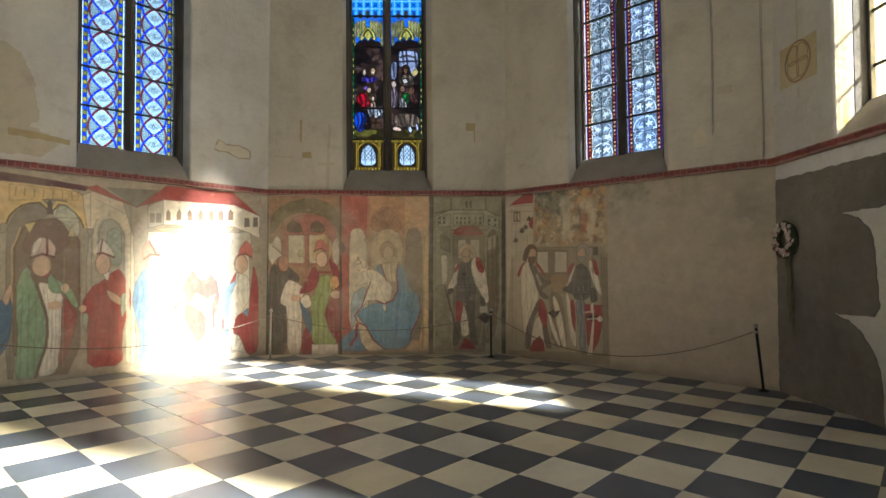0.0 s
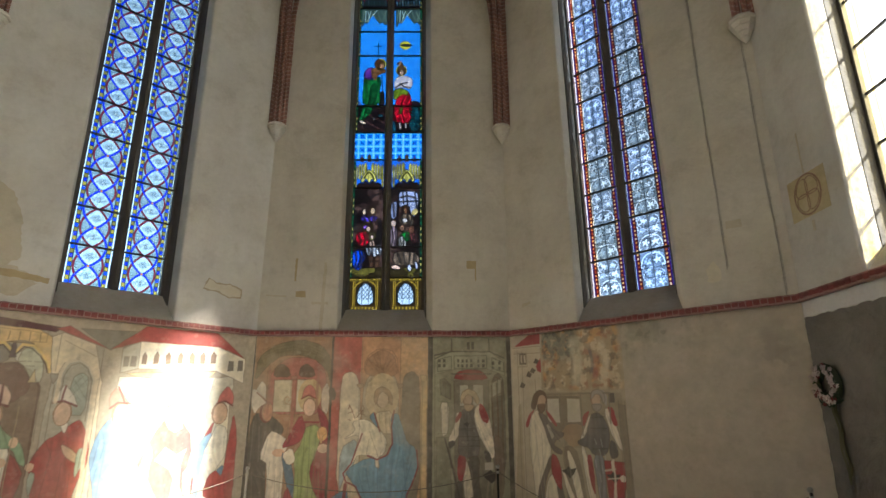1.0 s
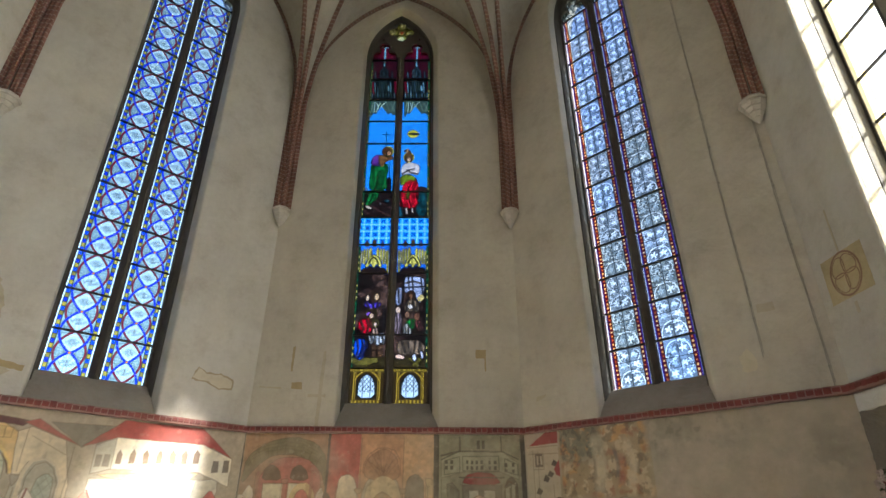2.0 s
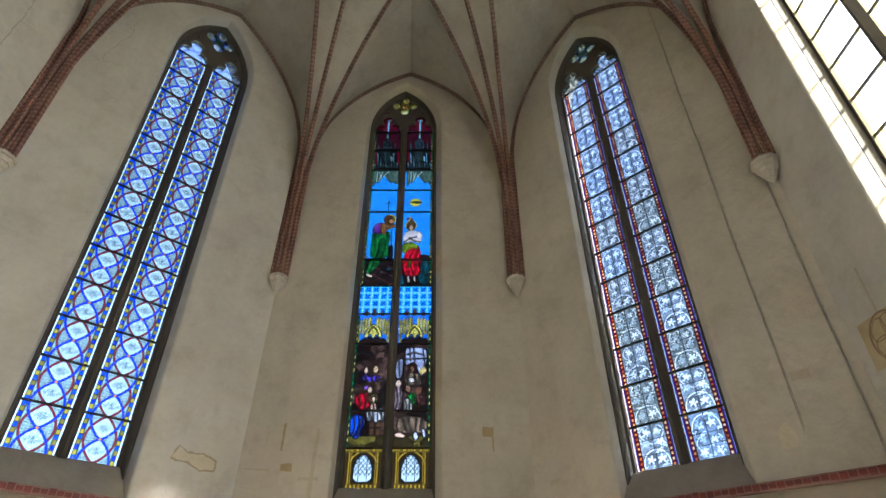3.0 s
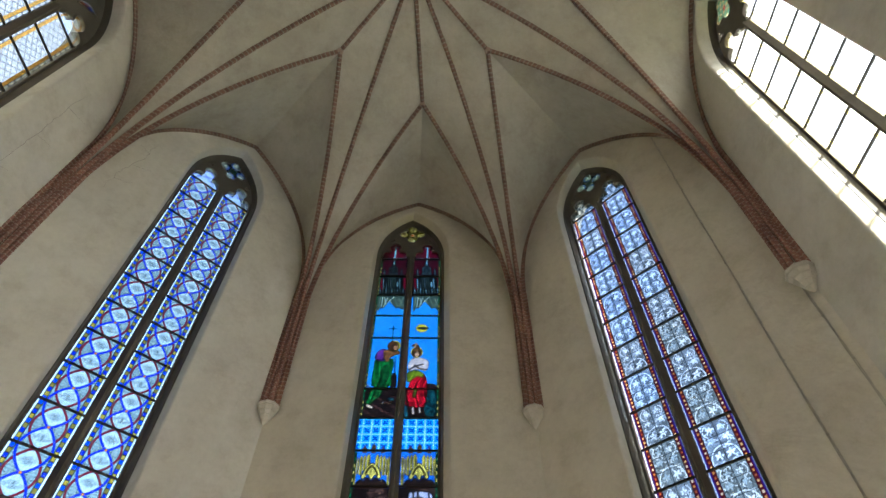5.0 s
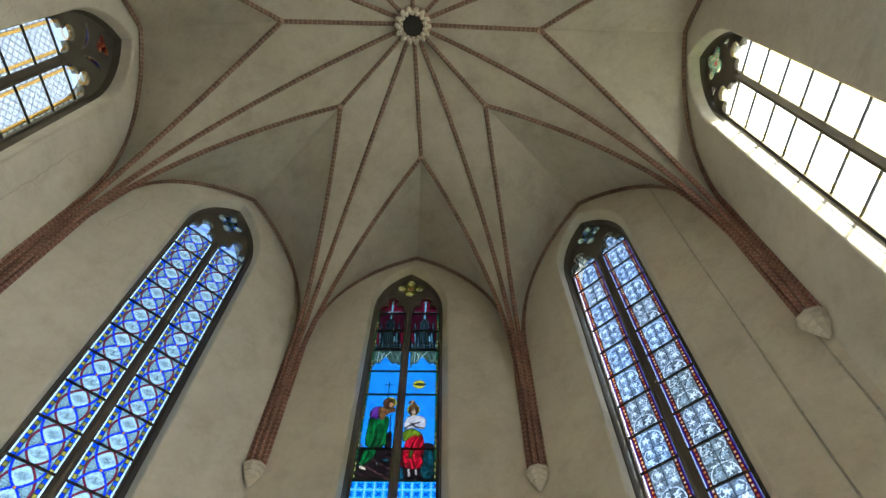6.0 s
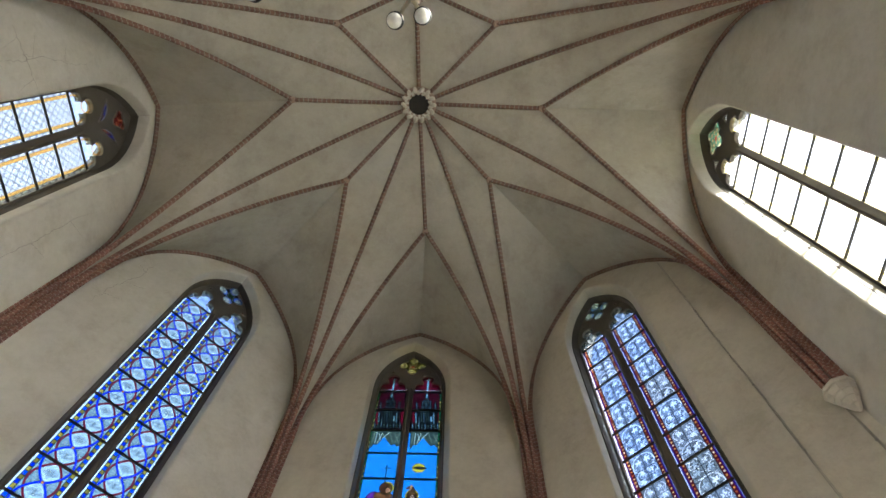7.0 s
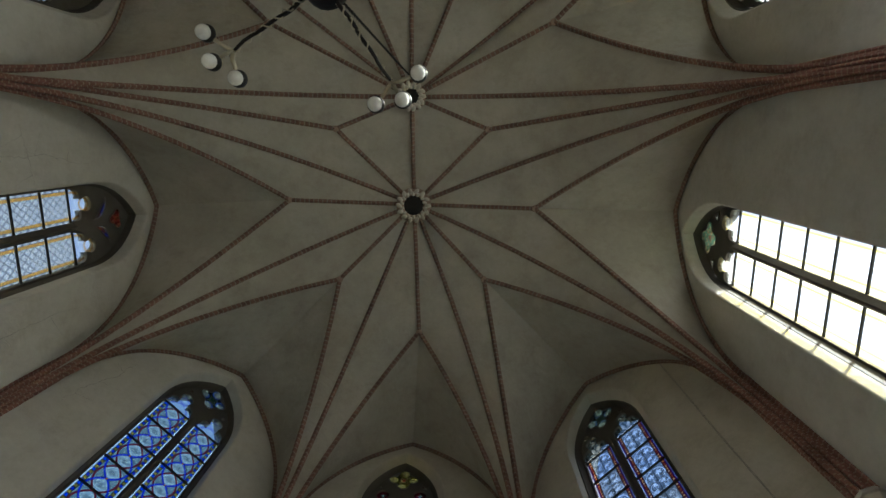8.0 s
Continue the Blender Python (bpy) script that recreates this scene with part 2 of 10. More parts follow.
def box(bm, x0, x1, y0, y1, z0, z1, bevel=0.0, m=None):
    vs = bmesh.ops.create_cube(bm, size=1)["verts"]
    for v in vs:
        v.co = Vector((x0 + (v.co.x + .5) * (x1 - x0), y0 + (v.co.y + .5) * (y1 - y0), z0 + (v.co.z + .5) * (z1 - z0)))
    if bevel:
        es = list({e for v in vs for e in v.link_edges})
        vs = bmesh.ops.bevel(bm, geom=es, offset=bevel, segments=1, affect="EDGES")["verts"]
    if m is not None:
        bmesh.ops.transform(bm, matrix=m, verts=list(vs))


def lathe(bm, profile, n=16, at=(0, 0, 0)):
    """Turn (radius, height) round a vertical axis."""
    rings = []
    for r, z in profile:
        rings.append([bm.verts.new((at[0] + r * math.cos(2 * math.pi * k / n), at[1] + r * math.sin(2 * math.pi * k / n), at[2] + z)) for k in range(n)])
    for a, b in zip(rings, rings[1:]):
        for k in range(n):
            bm.faces.new((a[k], a[(k + 1) % n], b[(k + 1) % n], b[k]))
    bm.faces.new(rings[0][::-1])
    bm.faces.new(rings[-1])
    bmesh.ops.recalc_face_normals(bm, faces=bm.faces)


def tube(bm, pts, r, n=8):
    pts = [Vector(p) for p in pts]
    rings = []
    side = None
    for i, p in enumerate(pts):
        d = (pts[min(i + 1, len(pts) - 1)] - pts[max(i - 1, 0)]).normalized()
        if side is None:
            side = d.orthogonal().normalized()
        side = (side - d * side.dot(d)).normalized()
        up = d.cross(side)
        rr = r(i / (len(pts) - 1)) if callable(r) else r
        rings.append([bm.verts.new(p + rr * (math.cos(2 * math.pi * k / n) * side + math.sin(2 * math.pi * k / n) * up)) for k in range(n)])
    for a, b in zip(rings, rings[1:]):
        for k in range(n):
            bm.faces.new((a[k], a[(k + 1) % n], b[(k + 1) % n], b[k]))
    bm.faces.new(rings[0][::-1])
    bm.faces.new(rings[-1])


# ---- plan ----
APO = 5.82                      # from the axis of the octagon to each wall
SIDE = APO * math.tan(radians(22.5))
BAY_W = -6.74                   # western end of the bay behind the octagon
THICK = 1.05
BAND, SPRING, TOP = 3.26, 7.45, 15.3
SILL_IN, SILL = 3.32, 3.80      # sill at the wall's face and at the glass
GLASS = 6.30 - APO              # depth of the glass behind the wall's face
HALF_IN, HALF = 0.93, 0.77      # half widths of the opening
ARCH_Z, APEX = 12.30, 13.80


def wall_frame(angle, length=0.0):
    """The pose of a wall: local x to the right seen from inside, y outwards through the wall, z up."""
    a = radians(angle)
    return Matrix.Translation((APO * math.cos(a), APO * math.sin(a), 0)) @ pose(0, 0, 0, 0, 0, angle - 90)


WALLS = {"north": wall_frame(180), "north_east": wall_frame(135), "east": wall_frame(90), "south_east": wall_frame(45), "south": wall_frame(0)}
BAY_MID = (BAY_W - SIDE) / 2
BAY_HALF = (-SIDE - BAY_W) / 2
WALLS["bay_north"] = Matrix.Translation((-APO, BAY_MID, 0)) @ pose(0, 0, 0, 0, 0, 90)
WALLS["bay_south"] = Matrix.Translation((APO, BAY_MID, 0)) @ pose(0, 0, 0, 0, 0, -90)


def arch_outline(half, sill, spring, apex, n=10):
    """The left half of a pointed opening, from the sill to the apex."""
    rise = apex - spring
    r = (half * half + rise * rise) / (2 * half)
    end = math.asin(min(1, rise / r))
    return [(-half, sill), (-half, (sill + spring) / 2)] + [(-half + r - r * math.cos(end * k / n), spring + r * math.sin(end * k / n)) for k in range(n + 1)]


# middle of each window at the sill, and of its opening at the wall's face with half its width
SHIFT = {"north": 0.165, "south": -0.44, "east": -0.028, "south_east": -0.105}
FACE = {"north": (0.158, 0.826), "south": (-0.44, 0.81), "north_east": (-0.01, 0.875), "east": (0.012, 0.90), "south_east": (-0.034, 0.895)}
LEAN = {"north_east": -0.011, "east": -0.011, "south_east": -0.011}   # the three eastern windows lean


def window_pose(name):
    return WALLS[name] @ Matrix.Translation((SHIFT.get(name, 0.0), 0, SILL)) @ pose(0, 0, 0, 0, math.degrees(LEAN.get(name, 0.0)), 0) @ Matrix.Translation((0, 0, -SILL))


def window_wall(name, m, half_len, label):
    """A wall with a pointed opening that goes through it, splayed to both sides."""
    mid, half_in = FACE.get(name, (0.0, HALF_IN))
    # a worn, rounded edge, the plastered splay, the stone jamb and the outer splay
    stations = [(0.0, half_in + 0.035, SILL_IN - 0.012, APEX + 0.055), (0.008, half_in + 0.016, SILL_IN, APEX + 0.036), (0.028, half_in + 0.002, SILL_IN + 0.02, APEX + 0.022), (0.07, half_in - 0.008, SILL_IN + 0.06, APEX + 0.01), (GLASS - 0.24, min(HALF + 0.065, half_in - 0.025), SILL - 0.20, APEX - 0.015), (GLASS - 0.235, min(HALF + 0.045, half_in - 0.03), SILL - 0.195, APEX - 0.03), (GLASS - 0.06, HALF + 0.01, SILL, APEX - 0.04), (GLASS + 0.1, HALF + 0.01, SILL, APEX - 0.04), (THICK, 0.90, 3.55, APEX + 0.15)]
    verts, faces = [], []
    rings = []
    for y, half, sill, apex in stations:
        left = arch_outline(half, sill, ARCH_Z, apex)
        k = min(1.0, y / (GLASS - 0.24))
        sh, lean = mid + (SHIFT.get(name, 0.0) - mid) * k, LEAN.get(name, 0.0)
        ring = [(x + sh + lean * (z - SILL), y, z) for x, z in left] + [(sh - x + lean * (z - SILL), y, z) for x, z in left[-2::-1]]
        rings.append((len(verts), ring))
        verts += ring
    n = len(rings[0][1])
    k = n // 2
    for (a, _), (b, _) in zip(rings, rings[1:]):
        faces += [(a + i, a + i + 1, b + i + 1, b + i) for i in range(n - 1)]
        faces.append((a + n - 1, a, b, b + n - 1))
    for (s, ring), y in ((rings[0], 0.0), (rings[-1], THICK)):
        grow = math.tan(radians(22.5)) * y if half_len < 2.42 and abs(half_len - SIDE) < 0.01 else 0
        hl = half_len + grow
        base = len(verts)
        verts += [(-hl, y, ring[i][2]) for i in range(k + 1)] + [(hl, y, ring[i][2]) for i in range(k + 1)]
        verts += [(-hl, y, -0.3), (hl, y, -0.3), (-hl, y, TOP), (hl, y, TOP)]
        lo, ro, ex = base, base + k + 1, base + 2 * k + 2
        for i in range(k):
            faces.append((lo + i, lo + i + 1, s + i + 1, s + i))
            faces.append((ro + i, ro + i + 1, s + n - 2 - i, s + n - 1 - i))
        faces.append((ex, lo, s, s + n - 1, ro, ex + 1))
        faces.append((lo + k, ex + 2, ex + 3, ro + k, s + k))
    a, b = len(verts) - 2 * (2 * k + 6), len(verts) - (2 * k + 6)
    ex = 2 * k + 2
    for col, bottom, top in ((0, ex, ex + 2), (k + 1, ex + 1, ex + 3)):
        seq = [bottom] + [col + i for i in range(k + 1)] + [top]
        faces += [(a + p, a + q, b + q, b + p) for p, q in zip(seq, seq[1:])]
    faces += [(a + ex, a + ex + 1, b + ex + 1, b + ex), (a + ex + 2, a + ex + 3, b + ex + 3, b + ex + 2)]
    ob = mesh_object("wall_" + name, verts, faces, "plaster_bounce" if name in ("east", "south_east") else "plaster")
    ob.matrix_world = m
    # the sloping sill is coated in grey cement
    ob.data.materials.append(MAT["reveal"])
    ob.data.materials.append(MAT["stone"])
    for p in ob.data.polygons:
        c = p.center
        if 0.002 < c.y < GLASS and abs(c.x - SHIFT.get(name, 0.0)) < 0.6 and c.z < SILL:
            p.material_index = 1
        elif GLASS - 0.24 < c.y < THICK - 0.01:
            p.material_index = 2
    return tagged(ob, label, "wall", kind="structure")


for _n, _m in WALLS.items():
    window_wall(_n, _m, BAY_HALF if _n.startswith("bay") else SIDE, "plastered chapel wall with a tall pointed window opening")

west = bmesh.new()
box(west, -APO - THICK, APO + THICK, BAY_W - 1.0, BAY_W - 0.0, -0.3, TOP)
tagged(part("wall_west", west, "plaster", None), "plain plastered wall closing the bay", "wall", kind="structure")

gd = bmesh.new()
bmesh.ops.create_grid(gd, x_segments=8, y_segments=8, size=2500)
bmesh.ops.translate(gd, vec=(0, 0, -0.6), verts=gd.verts)
tagged(part("ground", gd, "ground", None), "open ground around the church", "ground", kind="structure")

# ---- vault ----
BOSS = Vector((0, 0, 14.85))
CROWN = Vector((0, -SIDE, 14.45))   # crown of the arch between octagon and bay
NODE_Z, WALL_Z = 14.32, 14.17
NODE_R = {180: 2.78, 135: 2.40, 90: 2.95, 45: 2.33, 0: 2.74}
Z_WALL, Z_TIER, Z_DIAG = 10.5, 8.7, 8.5


def around(angle, r, z):
    return Vector((r * math.cos(radians(angle)), r * math.sin(radians(angle)), z))


def corner(angle):
    return around(angle, APO / math.cos(radians(22.5)), 0)


def rib_curve(c, e, zs, n=18):
    """From the springing at height zs over the corner c to the point e: upright at first, then a round arc in plan along a straight line."""
    d = math.hypot(e.x - c.x, e.y - c.y)
    h = e.z - zs
    out = []
    if h <= 0 or d < 1e-6:
        return [Vector((c.x, c.y, zs)).lerp(e, k / n) for k in range(n + 1)]
    r = (d * d + h * h) / (2 * d)
    end = math.asin(min(1, h / r))
    if h > 0 and d > r:
        end = math.pi - end
    for k in range(n + 1):
        f = end * k / n
        s = (r - r * math.cos(f)) / d
        out.append(Vector((c.x + (e.x - c.x) * s, c.y + (e.y - c.y) * s, zs + r * math.sin(f))))
    return out


def web(verts, faces, c, e1, z1, e2, z2, m=8, n=18, sag=0.0):
    """The fan of vault between two ribs that rise from one corner."""
    base = len(verts)
    for i in range(m + 1):
        v = i / m
        e = e1.lerp(e2, v) + Vector((0, 0, sag * 4 * v * (1 - v)))
        verts.extend(rib_curve(c, e, z1 + (z2 - z1) * v, n))
    for i in range(m):
        for j in range(n):
            a = base + i * (n + 1) + j
            faces.append((a, a + 1, a + n + 2, a + n + 1))


SECTORS = (180, 135, 90, 45, 0)
RIBS = []       # each: corner, end, springing height
EDGES = []      # straight ribs between nodes
vv, vf = [], []
for s in SECTORS:
    nd, wl = around(s, NODE_R[s], NODE_Z), around(s, APO, WALL_Z)
    if s == 90:
        nd.x += 0.15
    if s == 180:
        nd.y -= 0.14
    EDGES.append((BOSS, nd))
    for c in (corner(s - 22.5), corner(s + 22.5)):
        web(vv, vf, c, wl, Z_WALL, nd, Z_TIER)
        web(vv, vf, c, nd, Z_TIER, BOSS, Z_DIAG)
        RIBS.append((c, wl, Z_WALL, "wall_rib"))
        RIBS.append((c, nd, Z_TIER, "tierceron"))
for a in (22.5, 67.5, 112.5, 157.5, 202.5, 337.5):
    RIBS.append((corner(a), BOSS, Z_DIAG, "diagonal_rib"))
EDGES.append((BOSS, CROWN))
for sgn in (-1, 1):
    c = Vector((sgn * APO, -SIDE, 0))
    nd = Vector((sgn * 1.68, -1.72, 14.36))
    web(vv, vf, c, BOSS, Z_DIAG, nd, Z_TIER)
    web(vv, vf, c, nd, Z_TIER, CROWN, Z_DIAG)
    base = len(vv)
    vv += [BOSS, nd, CROWN]
    vf.append((base, base + 1, base + 2))
    RIBS += [(c, nd, Z_TIER, "tierceron"), (c, CROWN, Z_DIAG, "transverse_rib")]
    EDGES += [(BOSS, nd), (nd, CROWN)]
    # the bay behind: a half star round the crown
    c2 = Vector((sgn * APO, BAY_W, 0))
    n2 = Vector((sgn * 2.95, -3.87, 14.1))
    w2 = Vector((sgn * APO, BAY_MID, 13.9))
    n3 = Vector((sgn * 1.75, BAY_W + 0.3, 14.2))
    cr2 = Vector((0, BAY_W, 14.45))
    web(vv, vf, c, CROWN, Z_DIAG, n2, Z_TIER)
    web(vv, vf, c, n2, Z_TIER, w2, Z_WALL)
    web(vv, vf, c2, w2, Z_WALL, n2, Z_TIER)
    web(vv, vf, c2, n2, Z_TIER, CROWN, Z_DIAG)
    web(vv, vf, c2, CROWN, Z_DIAG, n3, Z_TIER)
    web(vv, vf, c2, n3, Z_TIER, cr2, Z_DIAG)
    base = len(vv)
    vv += [CROWN, n3, cr2]
    vf.append((base, base + 1, base + 2))
    RIBS += [(c, n2, Z_TIER, "tierceron"), (c, w2, Z_WALL, "wall_rib"), (c2, w2, Z_WALL, "wall_rib"), (c2, n2, Z_TIER, "tierceron"), (c2, CROWN, Z_DIAG, "diagonal_rib"), (c2, n3, Z_TIER, "tierceron")]
    EDGES += [(CROWN, n2), (CROWN, n3)]
EDGES.append((CROWN, Vector((0, BAY_W, 14.45))))
nv = len(vv)
shell_v = list(vv) + [v + Vector((0, 0, 0.2)) for v in vv]
shell_f = list(vf) + [tuple(nv + i for i in reversed(f)) for f in vf]
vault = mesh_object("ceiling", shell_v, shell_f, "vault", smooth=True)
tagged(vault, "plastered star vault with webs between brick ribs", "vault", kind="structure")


# ---- ribs ----
PROFILE = [(-0.085, 0.03), (-0.085, -0.045), (-0.062, -0.062), (-0.036, -0.072), (-0.032, -0.10), (-0.046, -0.125), (-0.044, -0.15), (-0.018, -0.182), (0.018, -0.182), (0.044, -0.15), (0.046, -0.125), (0.032, -0.10), (0.036, -0.072), (0.062, -0.062), (0.085, -0.045), (0.085, 0.03)]


def sweep(name, pts, parent, mat="rib", scale=1.0, foot=None):
    """Sweep the rib's moulding along a curve; u of the UV map is the length along it."""
    verts, faces, uvs = [], [], []
    length = 0.0
    n = len(PROFILE)
    plan = Vector((pts[-1].x - pts[0].x, pts[-1].y - pts[0].y, 0)).normalized()
    side = Vector((-plan.y, plan.x, 0))
    us = []
    for i, p in enumerate(pts):
        d = (pts[min(i + 1, len(pts) - 1)] - pts[max(i - 1, 0)]).normalized()
        nrm = Vector((0, 0, 1)) * d.dot(plan) - plan * d.z
        nrm.normalize()
        if i:
            length += (p - pts[i - 1]).length
        us.append(length)
        s = scale if foot is None else foot + (scale - foot) * min(1.0, i / 12)
        verts += [p + side * (x * s) + nrm * (y * s) for x, y in PROFILE]
    for i in range(len(pts) - 1):
        for k in range(n - 1):
            a = i * n + k
            faces.append((a, a + n, a + n + 1, a + 1))
            uvs.append(((us[i], k * .05), (us[i + 1], k * .05), (us[i + 1], k * .05 + .05), (us[i], k * .05 + .05)))
    me = bpy.data.meshes.new(name)
    me.from_pydata([tuple(v) for v in verts], [], faces)
    lay = me.uv_layers.new(name="UVMap")
    flat = [c for f in uvs for q in f for c in q]
    lay.data.foreach_set("uv", flat)
    me.materials.append(MAT[mat])
    ob = new(name, me)
    ob.parent = parent
    return ob


ribs = empty("vault_ribs", "red moulded brick ribs of the star vault", "ribs", kind="structure")
FOOT = 7.62
for c, e, zs, kind in RIBS:
    d = Vector((e.x - c.x, e.y - c.y, 0)).normalized()
    inner = Vector((-c.x, -c.y if c.y > -SIDE - 0.1 else -SIDE - c.y, 0)).normalized()
    across = Vector((-inner.y, inner.x, 0))
    lean = d.dot(across)
    if kind == "wall_rib":
        off, z0 = inner * 0.045 + across * (0.105 if lean > 0 else -0.105), FOOT
    elif kind == "tierceron":
        off, z0 = inner * 0.13 + across * max(-0.072, min(0.072, lean * 0.6)), FOOT
    else:
        off, z0 = inner * 0.195, FOOT
    crv = rib_curve(c, e, zs, 26)
    pts = [Vector((c.x + off.x, c.y + off.y, z0 + (zs - z0) * k / 6)) for k in range(6)]
    for k, p in enumerate(crv):
        f = max(0.0, 1 - k / 11)
        o = off * f
        if kind == "wall_rib":
            o = o + inner * 0.04 * (1 - f)
        pts.append(p + Vector((o.x, o.y, 0)))
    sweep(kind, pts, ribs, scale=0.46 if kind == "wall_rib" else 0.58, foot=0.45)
for a, b in EDGES:
    nn = 10
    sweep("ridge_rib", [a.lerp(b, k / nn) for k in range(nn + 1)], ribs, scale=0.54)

# ---- painted surfaces ----
def lin(r, g, b, k=1.0):
    """Linear colour from 0..255."""
    f = lambda c: c / 12.92 if c <= 0.04045 else ((c + 0.055) / 1.055) ** 2.4
    return np.array([f(r / 255), f(g / 255), f(b / 255)]) * k


class Canvas:
    """A flat sheet, x to the right and z up in metres, on which shapes are painted; it becomes a fine mesh with a colour at each point."""

    def __init__(self, x0, x1, z0, z1, step, base):
        self.nx, self.nz = max(2, round((x1 - x0) / step) + 1), max(2, round((z1 - z0) / step) + 1)
        self.xs, self.zs = np.linspace(x0, x1, self.nx), np.linspace(z0, z1, self.nz)
        self.X, self.Z = np.meshgrid(self.xs, self.zs)
        self.C = np.empty((self.nz, self.nx, 3))
        self.C[:] = base
        self.warp = None

    def lay(self, mask, colour, alpha=1.0):
        a = mask.astype(float)[..., None] * alpha
        self.C = self.C * (1 - a) + np.asarray(colour) * a

    def window(self, x0, x1, z0, z1):
        """The part of the sheet round a box."""
        s = 3 * (self.xs[1] - self.xs[0])
        return (slice(max(0, np.searchsorted(self.zs, z0 - s)), np.searchsorted(self.zs, z1 + s)), slice(max(0, np.searchsorted(self.xs, x0 - s)), np.searchsorted(self.xs, x1 + s)))

    def inside(self, pts, box=(slice(None), slice(None)), dx=0.0, dz=0.0):
        X, Z = self.X[box] + dx, self.Z[box] + dz
        if self.warp is not None:
            X, Z = X + self.warp[0][box], Z + self.warp[1][box]
        hit = np.zeros(X.shape, bool)
        for (x1, z1), (x2, z2) in zip(pts, pts[1:] + pts[:1]):
            if z1 == z2:
                continue
            hit ^= ((z1 > Z) != (z2 > Z)) & (X < (x2 - x1) * (Z - z1) / (z2 - z1) + x1)
        return hit

    def shape(self, pts, colour, alpha=1.0, rounds=2, folds=0.0, edge=None, edge_w=0.012):
        pts = [tuple(p) for p in pts]
        for _ in range(rounds):
            out = []
            for (ax, az), (bx, bz) in zip(pts, pts[1:] + pts[:1]):
                out += [(ax * .8 + bx * .2, az * .8 + bz * .2), (ax * .2 + bx * .8, az * .2 + bz * .8)]
            pts = out
        xs, zs = [p[0] for p in pts], [p[1] for p in pts]
        b = self.window(min(xs), max(xs), min(zs), max(zs))
        q = (self.xs[1] - self.xs[0]) / 4
        m = sum(self.inside(pts, b, sx * q, sz * q).astype(float) for sx in (-1, 1) for sz in (-1, 1)) / 4
        X, Z = self.X[b], self.Z[b]
        col = np.broadcast_to(np.asarray(colour, float), X.shape + (3,)).copy()
        if folds:
            sway = 1.6 * np.sin(Z * 2.7 + pts[0][0] * 9) + 0.7 * np.sin(Z * 6.1 + pts[0][1] * 5)
            wave = np.sin(X * 31 + sway) * np.sin(X * 13 - Z * 2.2 + pts[0][1] * 7) + 0.2 * np.sin(X * 57 + 2 * sway)
            run = X * 5.2 + 0.35 * sway + 0.5 * Z * math.sin(pts[0][1] * 5)
            line = abs(run % 1 - 0.5)
            shade = 1 + 1.0 * folds * wave - 1.6 * folds * np.exp(-(line / 0.06) ** 2) * (0.5 + 0.5 * np.sin(Z * 5 + pts[0][0] * 11)) + 1.0 * folds * np.exp(-((line - 0.2) / 0.12) ** 2)
            col *= shade[..., None]
        k = (m * alpha)[..., None]
        self.C[b] = self.C[b] * (1 - k) + col * k
        if edge is not None:
            self.stroke(pts + pts[:1], edge_w, edge, 0.5)

    def disc(self, x, z, rx, rz, colour, alpha=1.0):
        self.lay(((self.X - x) / rx) ** 2 + ((self.Z - z) / rz) ** 2 < 1, colour, alpha)

    def ring(self, x, z, r, w, colour, alpha=1.0):
        d = np.hypot(self.X - x, self.Z - z)
        self.lay(abs(d - r) < w / 2, colour, alpha)

    def rect(self, x0, x1, z0, z1, colour, alpha=1.0):
        self.lay((self.X >= x0) & (self.X <= x1) & (self.Z >= z0) & (self.Z <= z1), colour, alpha)

    def stroke(self, pts, w, colour, alpha=1.0):
        xs, zs = [p[0] for p in pts], [p[1] for p in pts]
        b = self.window(min(xs) - w, max(xs) + w, min(zs) - w, max(zs) + w)
        X, Z = self.X[b], self.Z[b]
        if X.size == 0:
            return
        if self.warp is not None:
            X, Z = X + self.warp[0][b], Z + self.warp[1][b]
        far = np.full(X.shape, 9.0)
        for (x1, z1), (x2, z2) in zip(pts, pts[1:]):
            dx, dz = x2 - x1, z2 - z1
            n = dx * dx + dz * dz + 1e-12
            t = np.clip(((X - x1) * dx + (Z - z1) * dz) / n, 0, 1)
            far = np.minimum(far, np.hypot(X - x1 - t * dx, Z - z1 - t * dz))
        step = self.xs[1] - self.xs[0]
        k = (np.clip((w / 2 - far) / step + 0.5, 0, 1) * alpha)[..., None]
        self.C[b] = self.C[b] * (1 - k) + np.asarray(colour, float) * k

    def curve(self, fn, a, b, w, colour, alpha=1.0, n=24):
        self.stroke([fn(a + (b - a) * k / n) for k in range(n + 1)], w, colour, alpha)

    def mesh(self, name, keep=None):
        nx, nz = self.nx, self.nz
        co = np.stack([self.X, np.zeros_like(self.X), self.Z], -1).reshape(-1, 3)
        i = (np.arange(nz - 1)[:, None] * nx + np.arange(nx - 1)[None]).ravel()
        quads = np.stack([i, i + 1, i + nx + 1, i + nx], 1)
        if keep is not None:
            m = keep(self.X, self.Z).ravel()
            quads = quads[m[quads].all(1)]
        me = bpy.data.meshes.new(name)
        me.vertices.add(len(co))
        me.vertices.foreach_set("co", co.ravel())
        me.loops.add(quads.size)
        me.loops.foreach_set("vertex_index", quads.ravel().astype(np.int32))
        me.polygons.add(len(quads))
        me.polygons.foreach_set("loop_start", np.arange(0, quads.size, 4, dtype=np.int32))
        me.update(calc_edges=True)
        me.validate()
        at = me.color_attributes.new("paint", "FLOAT_COLOR", "POINT")
        rgba = np.ones((nx * nz, 4), np.float32)
        rgba[:, :3] = np.clip(self.C, 0, 1).reshape(-1, 3)
